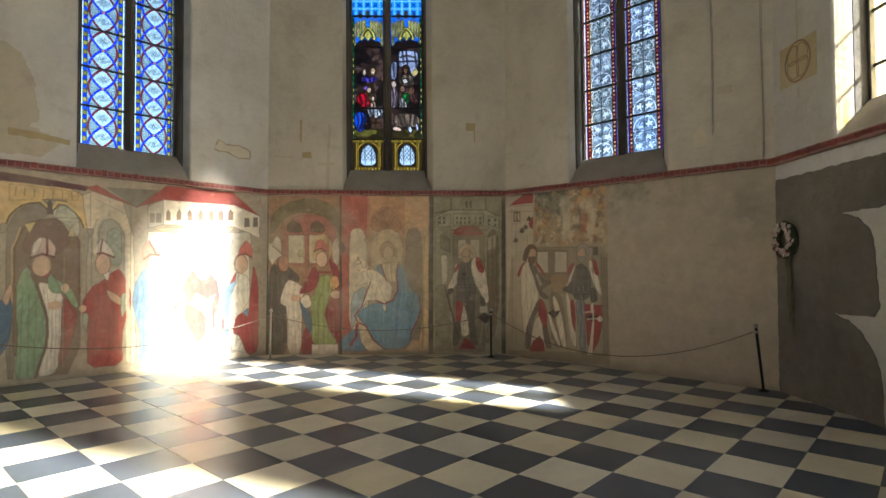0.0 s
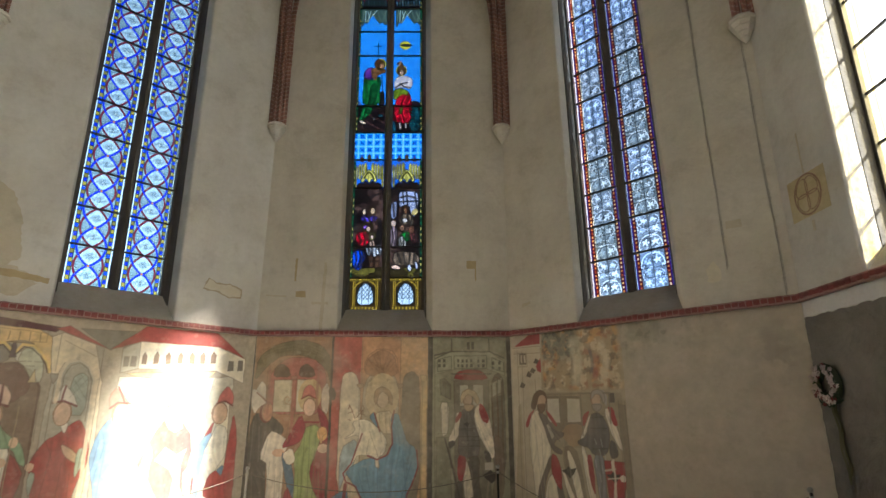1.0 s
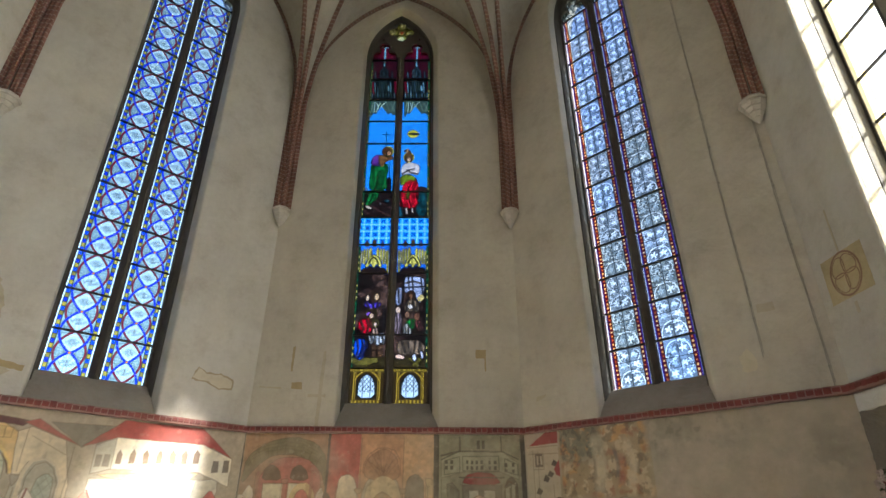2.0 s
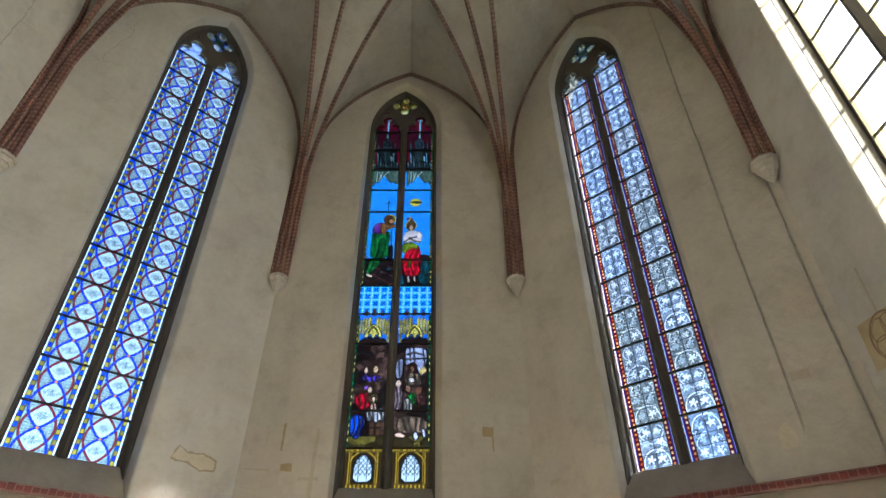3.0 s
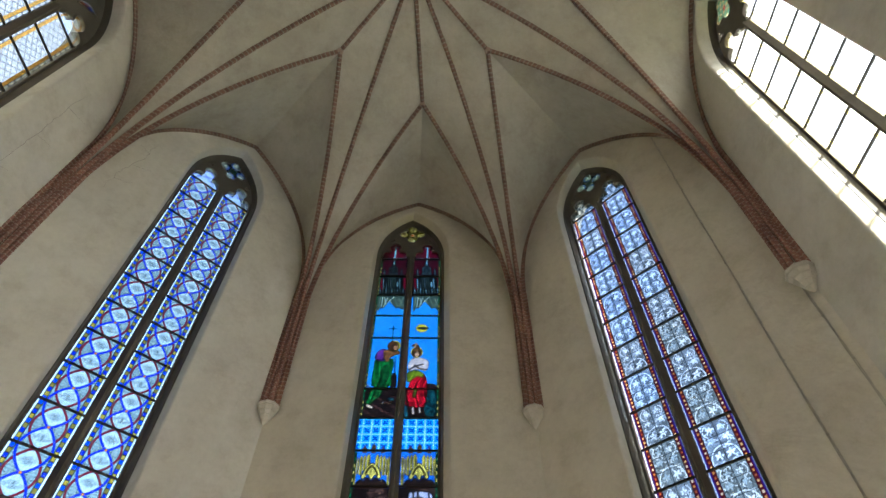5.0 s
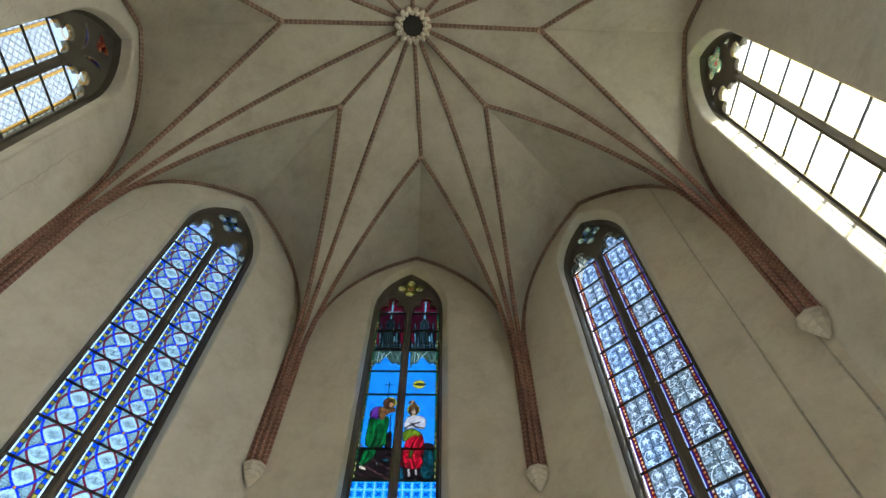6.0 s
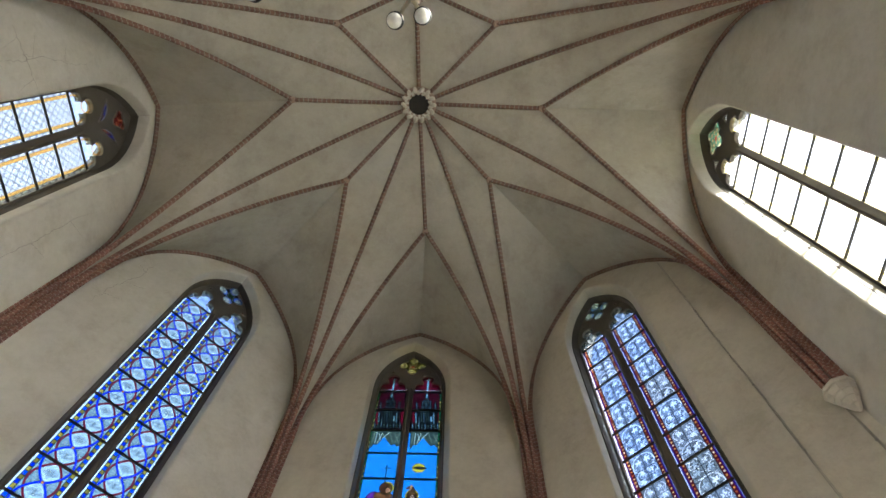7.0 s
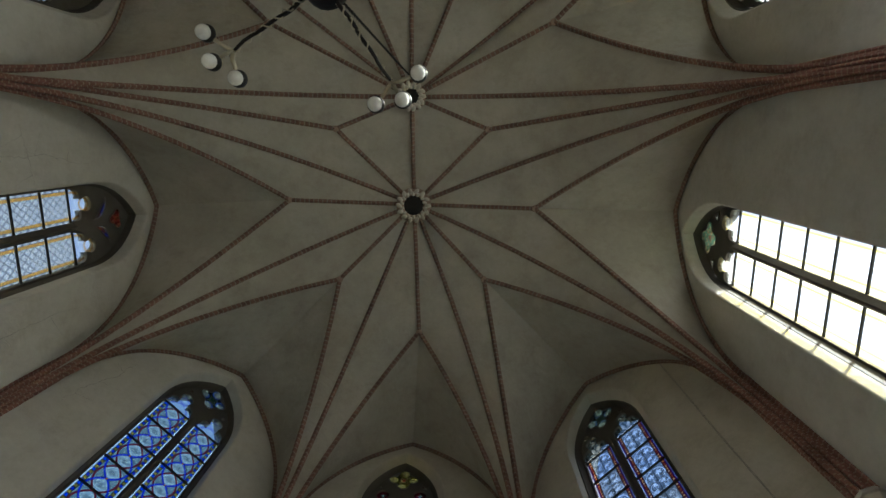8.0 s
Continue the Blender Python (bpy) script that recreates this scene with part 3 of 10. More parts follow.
        at.data.foreach_set("color", rgba.ravel())
        return me


def cloud(c, cell, seed):
    """Smooth random values in 0..1."""
    out = np.zeros_like(c.X)
    for k in range(4):
        r = np.random.RandomState(seed + k)
        size = cell / 2**k
        g = r.rand(int((c.zs[-1] - c.zs[0]) / size) + 3, int((c.xs[-1] - c.xs[0]) / size) + 3)
        fx, fz = (c.X - c.xs[0]) / size, (c.Z - c.zs[0]) / size
        i, j = fx.astype(int), fz.astype(int)
        u, v = fx - i, fz - j
        out += 0.533 * 0.5**k * ((g[j, i] * (1 - u) + g[j, i + 1] * u) * (1 - v) + (g[j + 1, i] * (1 - u) + g[j + 1, i + 1] * u) * v)
    return out


# ---- windows ----
PANEL = 0.664                    # from one saddle bar to the next
LIGHTS = (-0.41, 0.41)           # middle of each of the two lights
LW = 0.66                        # width of a light
HEAD = SILL + 13 * PANEL         # where the cusped heads begin
LEAD = lin(14, 14, 18)
rng = np.random.RandomState(4)


def pane_mesh(canvas, name, mat):
    me = canvas.mesh(name)
    me.materials.append(MAT[mat])
    return me


def border_bars(c, s, x0, x1, colour, z0=0.0, z1=9.0):
    c.rect(min(s * x0, s * x1), max(s * x0, s * x1), z0, z1, colour)


def roundel_panel():
    """Interlaced blue and red bands on white filigree, bordered in blue and gold."""
    c = Canvas(-LW / 2, LW / 2, 0, PANEL, 0.0075, lin(150, 182, 188, 0.72))
    X, Z = c.X, c.Z
    grey, white, dusk = lin(74, 94, 102, 0.8), lin(196, 226, 232, 0.78), lin(40, 50, 60)
    c.lay(np.sin(abs(X) * 88 + 2.6 * np.sin(Z * 52)) * np.sin(Z * 76 + 2.0 * np.sin(abs(X) * 48)) > 0.34, grey, 0.8)
    half_red = 0.214 * np.sin(math.pi * np.clip(Z / PANEL, 0, 1)) ** 0.72
    half_blue = 0.214 * abs(np.cos(math.pi * Z / PANEL)) ** 0.72
    lens = abs(X) < np.minimum(half_red, half_blue)
    c.lay(lens, white)
    c.lay(lens & (np.sin(abs(X) * 118 + 2.2 * np.sin(Z * 84)) * np.sin(Z * 112 + 1.8 * np.sin(abs(X) * 74)) > 0.12), grey, 0.55)
    for zc in (PANEL * 0.25, PANEL * 0.75):
        # a small flower with thin stems and leaf tips in each lens
        for a in range(8):
            f = math.pi / 4 * a
            end = 0.13 if a % 4 == 0 else 0.062 if a % 2 == 0 else 0.085
            c.stroke([(0.018 * math.cos(f), zc + 0.016 * math.sin(f)), (end * math.cos(f), zc + 0.8 * end * math.sin(f))], 0.008, grey, 0.85)
            c.ring(0.7 * end * math.cos(f + 0.35), zc + 0.55 * end * math.sin(f + 0.35), 0.014, 0.008, grey, 0.8)
        c.ring(0, zc, 0.016, 0.009, dusk, 0.8)
    for s in (-1, 1):
        for dz in (-0.055, 0, 0.055):
            c.stroke([(s * 0.03, PANEL / 2 + dz * 0.2), (s * .17, PANEL / 2 + dz)], 0.009, dusk, 0.8)
            c.stroke([(s * 0.03, dz * 0.2 + PANEL * (dz < 0)), (s * .17, dz + PANEL * (dz < 0))], 0.009, dusk, 0.8)
    n = 48
    for s in (-1, 1):
        for half, w, dark, col in ((lambda z: 0.214 * math.sin(math.pi * z / PANEL) ** 0.72, 0.024, lin(24, 6, 14), lin(110, 14, 40)), (lambda z: 0.214 * abs(math.cos(math.pi * z / PANEL)) ** 0.72, 0.025, lin(8, 14, 70), lin(10, 46, 204))):
            line = [(s * half(PANEL * k / n), PANEL * k / n) for k in range(n + 1)]
            c.stroke(line, w + 0.012, dark)
            c.stroke(line, w, col)
    c.disc(0, PANEL / 2, 0.026, 0.022, lin(60, 40, 30))
    c.disc(0, PANEL / 2, 0.019, 0.016, lin(196, 116, 56))
    for s in (-1, 1):
        border_bars(c, s, .226, .238, lin(52, 86, 74))
        border_bars(c, s, .238, .296, LEAD)
        for k in range(9):
            col = (lin(14, 70, 214), lin(150, 132, 50), lin(10, 44, 180), lin(120, 108, 44))[(k + (s > 0)) % 4]
            border_bars(c, s, .243, .288, col, k * PANEL / 9, (k + 1) * PANEL / 9 - 0.012)
        border_bars(c, s, .304, .33, lin(214, 236, 248, 0.95))
    c.C *= np.array([0.98, 0.99, 0.90])
    return c


def maple(c, x, z, r, a0, col):
    """A five-lobed leaf."""
    pts = []
    for k in range(20):
        a = a0 + 2 * math.pi * k / 20
        rr = r * (1.0, 0.72, 0.42, 0.72)[k % 4] * (1.12 if k == 0 else 1.0 if k not in (10, 11, 9) else 0.5)
        pts.append((x + rr * math.cos(a), z + rr * math.sin(a)))
    c.shape(pts, col, rounds=0)


def foliage_panel(turn):
    """White leaf grisaille in arched stems, with red and gold beaded borders."""
    c = Canvas(-LW / 2, LW / 2, 0, PANEL, 0.0075, lin(120, 134, 142))
    X, Z = c.X, c.Z
    r = random.Random(turn + 3)
    hue = ((1.0, 1.0, 1.0), (0.92, 1.0, 1.10), (1.05, 1.0, 0.84), (0.88, 0.98, 1.16), (1.0, 0.97, 0.90))[turn]
    pale, mid = lin(222, 236, 244, 0.95), lin(168, 188, 200, 0.85)
    ink = lin(34, 38, 42)
    c.lay(cloud(c, 0.10, 11 + turn) > 0.52, lin(84, 92, 94), 0.8)
    for a in (1, -1):
        c.lay(abs(((X + a * Z) / 0.034) % 1 - 0.5) < 0.13, ink, 0.25)

    def bough(fn, w, n=16):
        c.curve(fn, 0, 1, w + 0.014, ink, 1.0, n)
        c.curve(fn, 0, 1, w, pale, 1.0, n)

    low = (0.02, 0.36)[turn % 2]
    for s in (-1, 1):
        # two stems bend out and meet in a pointed arch, with a leaf under it
        bough(lambda t: (s * (0.205 - 0.19 * t ** 2.2), low + 0.02 + 0.24 * math.sin(1.5 * t)), 0.017)
        bough(lambda t: (s * (0.205 - 0.05 * t), low + 0.02 + 0.02 * t), 0.012, 6)
        bough(lambda t: (s * (0.02 + 0.17 * math.sin(2.4 * t)), (low + 0.34 + 0.26 * t) % PANEL if low < 0.3 else 0.05 + 0.26 * t), 0.013)
        for x0, z0, rad, a0 in ((0.085, low + 0.12, 0.078, 1.57), (0.12, (low + 0.36) % 0.62, 0.074, 1.57 + 0.5 * s), (0.085, (low + 0.52) % 0.62, 0.066, -1.2 * s)):
            z0 = min(0.585, max(0.075, z0))
            q = r.uniform(-0.5, 0.5)
            maple(c, s * x0, z0, rad * 1.15, a0 + q, ink)
            maple(c, s * x0, z0, rad * 0.95, a0 + q, pale if r.random() < 0.6 else mid)
            c.stroke([(s * x0, z0 - 0.03), (s * x0, z0 + 0.05)], 0.006, ink, 0.6)
        for k in range(24):
            x0, z0, a = s * r.uniform(0.02, 0.20), r.uniform(0.03, 0.63), r.uniform(0, 3)
            c.curve(lambda t: (x0 + 0.045 * math.cos(a + 2 * t) * t, z0 + 0.045 * math.sin(a + 2 * t) * t), 0, 1, 0.013, r.choice((mid, pale, pale, ink)), 0.9, 6)
    c.stroke([(0, 0), (0, PANEL)], 0.012, LEAD)
    for zc in ((0.215, 0.44), (0.16, 0.33), (0.25, 0.47), (0.20, 0.36), (0.15, 0.42))[turn]:
        c.stroke([(-0.21, zc + .01 * math.sin(turn + zc * 9)), (0.21, zc)], 0.010, LEAD)
    c.C *= np.array(hue) * (0.86, 0.78, 0.68, 0.86, 0.70)[turn]
    for s in (-1, 1):
        border_bars(c, s, .212, .302, LEAD)
        border_bars(c, s, .222, .282, lin(54, 9, 15))
        for k in range(9):
            z = (k + .5) * PANEL / 9
            col = (lin(206, 156, 100, 0.6), lin(190, 120, 60, 0.55), lin(206, 160, 96, 0.6), lin(150, 70, 40, 0.6), lin(206, 176, 140, 0.6))[(k * 3 + turn + (s > 0)) % 5]
            border_bars(c, s, .240, .268, col, z - 0.017, z + 0.017)
        border_bars(c, s, .284, .302, lin(30, 15, 78))
        border_bars(c, s, .310, .33, lin(196, 206, 236, 0.8) if s < 0 else lin(30, 24, 84))
    return c


def lattice_panel(border):
    """Clear quarries in diagonal leads with a coloured border strip."""
    c = Canvas(-LW / 2, LW / 2, 0, PANEL, 0.009 if border == "gold" else 0.022, lin(235, 243, 244, 0.92) if border != "gold" else lin(250, 246, 226, 0.80))
    X, Z = c.X, c.Z
    if border == "gold":
        for s in (-1, 1):
            c.lay(np.clip(1.35 - abs(((X + s * Z * 0.9) / 0.15 + 0.5) % 1 - 0.5) / 0.075, 0, 1), lin(34, 48, 60), 0.85)
        for s in (-1, 1):
            c.rect(min(s * .22, s * .27), max(s * .22, s * .27), 0, PANEL, lin(226, 170, 76))
            c.rect(min(s * .27, s * .282), max(s * .27, s * .282), 0, PANEL, lin(60, 80, 90))
    else:
        for s in (-1, 1):
            c.rect(min(s * .22, s * .25), max(s * .22, s * .25), 0, PANEL, lin(250, 232, 120))
            c.rect(min(s * .29, s * .33), max(s * .29, s * .33), 0, PANEL, lin(250, 244, 190))
    return c


def trefoil_head(x, half, z0, n=8):
    """Outline of a cusped head over a light, from its right foot to its left."""
    pts = [(x + half, z0), (x + half, z0 + 0.06)]
    for k in range(n + 1):                        # right lobe
        a = radians(-20 + 130 * k / n)
        pts.append((x + half * 0.50 + half * 0.46 * math.cos(a), z0 + 0.10 + 0.14 * math.sin(a)))
    for k in range(n + 1):                        # top lobe
        a = radians(-35 + 250 * k / n)
        pts.append((x + half * 0.50 * math.cos(a), z0 + 0.38 + half * 0.50 * math.sin(a)))
    for k in range(n + 1):                        # left lobe
        a = radians(70 + 130 * k / n)
        pts.append((x - half * 0.50 + half * 0.46 * math.cos(a), z0 + 0.10 + 0.14 * math.sin(a)))
    return pts + [(x - half, z0 + 0.06), (x - half, z0)]


def quatrefoil(x, z, r, n=8):
    pts = []
    for q in range(4):
        for k in range(n + 1):
            a = math.pi / 2 * q + radians(-100 + 200 * k / n)
            cx, cz = x + 0.62 * r * math.cos(math.pi / 2 * q), z + 0.62 * r * math.sin(math.pi / 2 * q)
            pts.append((cx + 0.38 * r * math.cos(a), cz + 0.38 * r * math.sin(a)))
    return pts


def trefoil_eye(x, z, r, n=9):
    """Three round lobes: two side by side and one below."""
    pts = []
    for q in (25, 155, 270):
        for k in range(n + 1):
            a = radians(q - 100 + 200 * k / n)
            pts.append((x + 0.60 * r * math.cos(radians(q)) + 0.44 * r * math.cos(a), z + 0.60 * r * math.sin(radians(q)) + 0.44 * r * math.sin(a)))
    return pts


def slab(loops, y0, y1):
    """A plate with holes: the first loop is the outline, the rest are holes."""
    bm = bmesh.new()
    edges = []
    for lp in loops:
        vs = [bm.verts.new((x, y0, z)) for x, z in lp]
        edges += [bm.edges.new((a, b)) for a, b in zip(vs, vs[1:] + vs[:1])]
    bmesh.ops.triangle_fill(bm, edges=edges, use_beauty=True, use_dissolve=False)
    res = bmesh.ops.extrude_face_region(bm, geom=list(bm.faces))
    bmesh.ops.translate(bm, vec=(0, y1 - y0, 0), verts=[v for v in res["geom"] if isinstance(v, bmesh.types.BMVert)])
    bmesh.ops.recalc_face_normals(bm, faces=bm.faces)
    return bm


def window(name, m, label, panels, heads, eye, bars=range(1, 14), drop=0.0, style="quatrefoil", pitch=None, corner_glass=None):
    """A two-light window with tracery, mullion, saddle bars and leaded panes, set into its opening."""
    w = empty(name, label, "window", kind="structure")
    w.matrix_world = m
    g = GLASS
    top = HEAD - drop
    pitch = pitch or PANEL
    foot = top - 13 * pitch
    left = arch_outline(HALF, top - 0.02, ARCH_Z + 0.02, APEX - 0.06, 12)[2:]
    outline = [(x, z) for x, z in left] + [(-x, z) for x, z in left[-2::-1]]
    lower = [(HALF, top - 0.02)]
    for x in LIGHTS[::-1]:
        lower += trefoil_head(x, LW / 2 - 0.012, top - 0.02)
    lower += [(-HALF, top - 0.02)]
    if drop:
        outline = [(-HALF, top - 0.02)] + outline[1:] if outline[0][1] < ARCH_Z else [(-HALF, top - 0.02)] + outline + [(HALF, top - 0.02)]
        lower = lower[1:-1]
    holes = [quatrefoil(0, 13.34, 0.34)]
    if style == "quatrefoil":
        corner_eye = [(0.43, 13.03), (0.535, 13.03), (0.45, 13.14)] if corner_glass is None else [(0.40, 12.99), (0.585, 13.0), (0.51, 13.12), (0.42, 13.20)]
        holes += [[(s * x, z) for x, z in corner_eye] for s in (-1, 1)]
        for s in (-1, 1):
            p = new("spandrel_pane", corner_glass or spandrel)
            p.parent, p.location = w, (s * 0.48, g - 0.075, 13.08)
    if style == "mouchettes":
        holes = [trefoil_eye(0.01, 13.29, 0.215)]
        for s in (-1, 1):
            arc = lambda r, f: (s * (0.50 - r * math.cos(f)), 12.60 + r * math.sin(f))
            angles = [radians(2 + 84 * k / 10) for k in range(11)]
            bow = [abs(k - 5) / 5 for k in range(11)]
            holes.append([arc(0.46 - 0.03 * q * q, f) for q, f in zip(bow, angles)] + [arc(0.335 + 0.085 * q * q, f) for q, f in reversed(list(zip(bow, angles)))])
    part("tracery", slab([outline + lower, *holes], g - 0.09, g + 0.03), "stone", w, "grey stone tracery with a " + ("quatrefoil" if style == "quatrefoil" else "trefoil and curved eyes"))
    for lp in holes:
        ring = bmesh.new()
        tube(ring, [(x, g - 0.10, z) for x, z in lp + lp[:1]], 0.016, 6)
        part("eye_moulding", ring, "stone", w, smooth=True)
    for x in LIGHTS:
        ring = bmesh.new()
        tube(ring, [(px, g - 0.10, pz) for px, pz in trefoil_head(x, LW / 2 - 0.012, top - 0.02)], 0.018, 6)
        part("head_moulding", ring, "stone", w, smooth=True)
    bm = bmesh.new()
    for _ in (0,):
        vs = [(-0.082, g + 0.03), (-0.082, g - 0.04), (-0.045, g - 0.10), (-0.02, g - 0.145), (0.02, g - 0.145), (0.045, g - 0.10), (0.082, g - 0.04), (0.082, g + 0.03)]
        lo = [bm.verts.new((a, b, SILL - 0.02)) for a, b in vs]
        hi = [bm.verts.new((a, b, top)) for a, b in vs]
        for k in range(len(vs)):
            j = (k + 1) % len(vs)
            bm.faces.new((lo[k], lo[j], hi[j], hi[k]))
        bm.faces.new(hi)
        bm.faces.new(lo[::-1])
    bmesh.ops.recalc_face_normals(bm, faces=bm.faces)
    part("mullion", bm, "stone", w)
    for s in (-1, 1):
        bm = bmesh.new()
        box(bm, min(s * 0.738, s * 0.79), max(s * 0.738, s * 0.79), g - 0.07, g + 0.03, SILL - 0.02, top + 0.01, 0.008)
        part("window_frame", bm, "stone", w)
    bm = bmesh.new()
    box(bm, -0.76, 0.76, g - 0.035, g - 0.005, -0.016, 0.016)
    bar = part("saddle_bar", bm, "iron", w, "black iron saddle bar")
    bar.location = (0, 0, foot + pitch * bars[0])
    for k in list(bars)[1:]:
        b2 = new("saddle_bar", bar.data)
        b2.parent, b2.location = w, (0, 0, foot + pitch * k)
    for k, x in enumerate(LIGHTS):
        for j in range(13):
            p = new("pane", panels(k, j))
            p.parent, p.location, p.scale = w, (x, g, foot + pitch * j), (1, 1, pitch / PANEL)
        p = new("head_pane", heads(k))
        p.parent, p.location = w, (x, g - 0.05, top)
    p = new("eye_pane", eye)
    p.parent, p.location = w, (0, g - 0.075, 13.34)
    return w


def head_canvas(base):
    return Canvas(-LW / 2, LW / 2, 0, 0.56, 0.0115, base)


def eye_canvas(base):
    return Canvas(-0.36, 0.36, -0.36, 0.36, 0.0115, base)


roundel = pane_mesh(roundel_panel(), "pane", "glass")
spandrel = pane_mesh(Canvas(-0.08, 0.08, -0.08, 0.08, 0.02, lin(150, 16, 24)), "spandrel_pane", "glass")


def four_lobes(base, lobe, crescent, middle, line):
    """The eye of the tracery: four pale lobes with a coloured rim round a dark middle."""
    c = Canvas(-0.36, 0.36, -0.36, 0.36, 0.008, base)
    for q in range(4):
        a = math.pi / 2 * q
        x, z = 0.215 * math.cos(a), 0.215 * math.sin(a)
        c.disc(x, z, 0.118, 0.118, crescent)
        c.disc(x + 0.028 * math.sin(a + 0.6), z - 0.028 * math.cos(a + 0.6), 0.094, 0.094, lobe)
        d = np.hypot(c.X - x, c.Z - z)
        c.lay((d < 0.1) & (np.sin(c.X * 90 + 3 * np.sin(c.Z * 50)) * np.sin(c.Z * 85) > 0.35), crescent, 0.4)
    c.shape([(-.1, -.1), (0, -.06), (.1, -.1), (.06, 0), (.1, .1), (0, .06), (-.1, .1), (-.06, 0)], middle, rounds=0, edge=line, edge_w=0.014)
    return c


hc = head_canvas(lin(190, 222, 238, 0.8))
hc.lay(np.sin(hc.X * 110 + 2 * np.sin(hc.Z * 60)) * np.sin(hc.Z * 100) > 0.45, lin(90, 116, 136), 0.7)
for _s in (-1, 1):
    hc.stroke([(_s * 0.20 * math.cos(math.pi * k / 20), 0.02 + 0.36 * k / 20) for k in range(21)], 0.024, lin(10, 40, 190))
    hc.stroke([(_s * 0.12 * math.cos(math.pi * k / 20), 0.30 + 0.22 * k / 20) for k in range(21)], 0.022, lin(10, 40, 190))
    hc.stroke([(_s * 0.30, 0), (_s * 0.27, 0.10), (_s * 0.15, 0.20)], 0.018, lin(14, 50, 200))
hmesh = pane_mesh(hc, "head_pane", "glass")
emesh = pane_mesh(four_lobes(lin(16, 18, 26), lin(190, 218, 226, 0.9), lin(40, 86, 200), lin(14, 56, 44), lin(150, 170, 170)), "eye_pane", "glass")
window("window_1", window_pose("north_east"), "two-light stained window of interlaced blue and red roundels", lambda k, j: roundel, lambda k: hmesh, emesh)

leafs = [pane_mesh(foliage_panel(t), "pane", "leaf_glass") for t in range(5)]
hc2 = head_canvas(lin(74, 92, 102))
hc2.lay(np.sin(hc2.X * 70 + 2 * np.sin(hc2.Z * 40)) * np.sin(hc2.Z * 62) > 0.15, lin(150, 174, 190, 0.8))
for _s in (-1, 1):
    hc2.curve(lambda t: (_s * 0.15 * math.sin(3 * t), 0.02 + 0.5 * t), 0, 1, 0.022, lin(214, 230, 238, 0.8))
maple(hc2, -0.09, 0.14, 0.08, 1.2, lin(214, 230, 238, 0.8))
maple(hc2, 0.09, 0.14, 0.08, 1.9, lin(214, 230, 238, 0.8))
maple(hc2, 0.0, 0.38, 0.09, 1.57, lin(214, 230, 238, 0.8))
hc2.C *= 0.58
h2mesh = pane_mesh(hc2, "head_pane", "leaf_glass")
e2mesh = pane_mesh(four_lobes(lin(14, 22, 22), lin(170, 200, 194, 0.85), lin(60, 96, 150), lin(20, 44, 34), lin(140, 160, 150)), "eye_pane", "glass")
window("window_2", window_pose("south_east"), "two-light window of white leaf glass with red beaded borders", lambda k, j: leafs[(j * 7 + k * 3 + j // 3) % 5], lambda k: h2mesh, e2mesh)

gold = pane_mesh(lattice_panel("gold"), "pane", "glass")
hc3 = head_canvas(lin(235, 243, 244, 0.92))
hc3.ring(0, 0.36, 0.12, 0.04, lin(226, 170, 76))
for _s in (-1, 1):
    hc3.curve(lambda t: (_s * (0.25 - 0.9 * t * t), t), 0, 0.45, 0.04, lin(226, 170, 76))
h3mesh = pane_mesh(hc3, "head_pane", "glass")
ec3 = Canvas(-0.62, 0.62, -1.25, 0.12, 0.0095, lin(190, 112, 60))
ec3.lay(np.sin(ec3.X * 60 + 2 * np.sin(ec3.Z * 40)) * np.sin(ec3.Z * 50) > 0.05, lin(110, 34, 24))
d3 = np.hypot(abs(ec3.X) - 0.50, ec3.Z + 0.74)
arm3 = np.degrees(np.arctan2(ec3.Z + 0.74, 0.50 - abs(ec3.X)))
ec3.lay((d3 > 0.30) & (arm3 > 38) & (cloud(ec3, 0.08, 7) > 0.42), lin(26, 44, 210))
ec3.lay(d3 > 0.435, lin(190, 208, 240))
trefoil = np.hypot(ec3.X, ec3.Z + 0.05)
ec3.lay(trefoil < 0.30, lin(170, 92, 66))
ec3.lay((trefoil < 0.30) & (cloud(ec3, 0.07, 9) > 0.5), lin(112, 30, 26))
e3mesh = ec3.mesh("eye_pane", lambda X, Z: (np.hypot(X, Z + 0.05) < 0.27) | ((np.hypot(abs(X) - 0.50, Z + 0.74) > 0.325) & (np.hypot(abs(X) - 0.50, Z + 0.74) < 0.475) & (abs(X) < 0.56) & (abs(X) > 0.02) & (Z > -0.75)))
e3mesh.materials.append(MAT["glass"])
for _n, _w in (("window_3", "north"), ("window_4", "bay_north")):
    window(_n, window_pose(_w), "two-light window of clear lattice glass with gold borders", lambda k, j: gold, lambda k: h3mesh, e3mesh, drop=0.38, style="mouchettes", pitch=0.67)
clear = pane_mesh(lattice_panel("pale"), "pane", "clear_glass")
hc4 = head_canvas(lin(240, 244, 240, 0.9))
hc4.ring(0, 0.36, 0.13, 0.03, lin(250, 232, 120))
h4mesh = pane_mesh(hc4, "head_pane", "clear_glass")
ec4 = eye_canvas(lin(90, 170, 150))
ec4.lay(np.sin(ec4.X * 38 + 1) * np.sin(ec4.Z * 38) > 0.1, lin(225, 200, 150))
ec4.disc(0.0, 0.0, 0.05, 0.05, lin(190, 60, 40))
e4mesh = pane_mesh(ec4, "eye_pane", "glass")
white_corner = pane_mesh(Canvas(-0.11, 0.11, -0.11, 0.13, 0.02, lin(240, 244, 240, 0.9)), "spandrel_pane", "clear_glass")
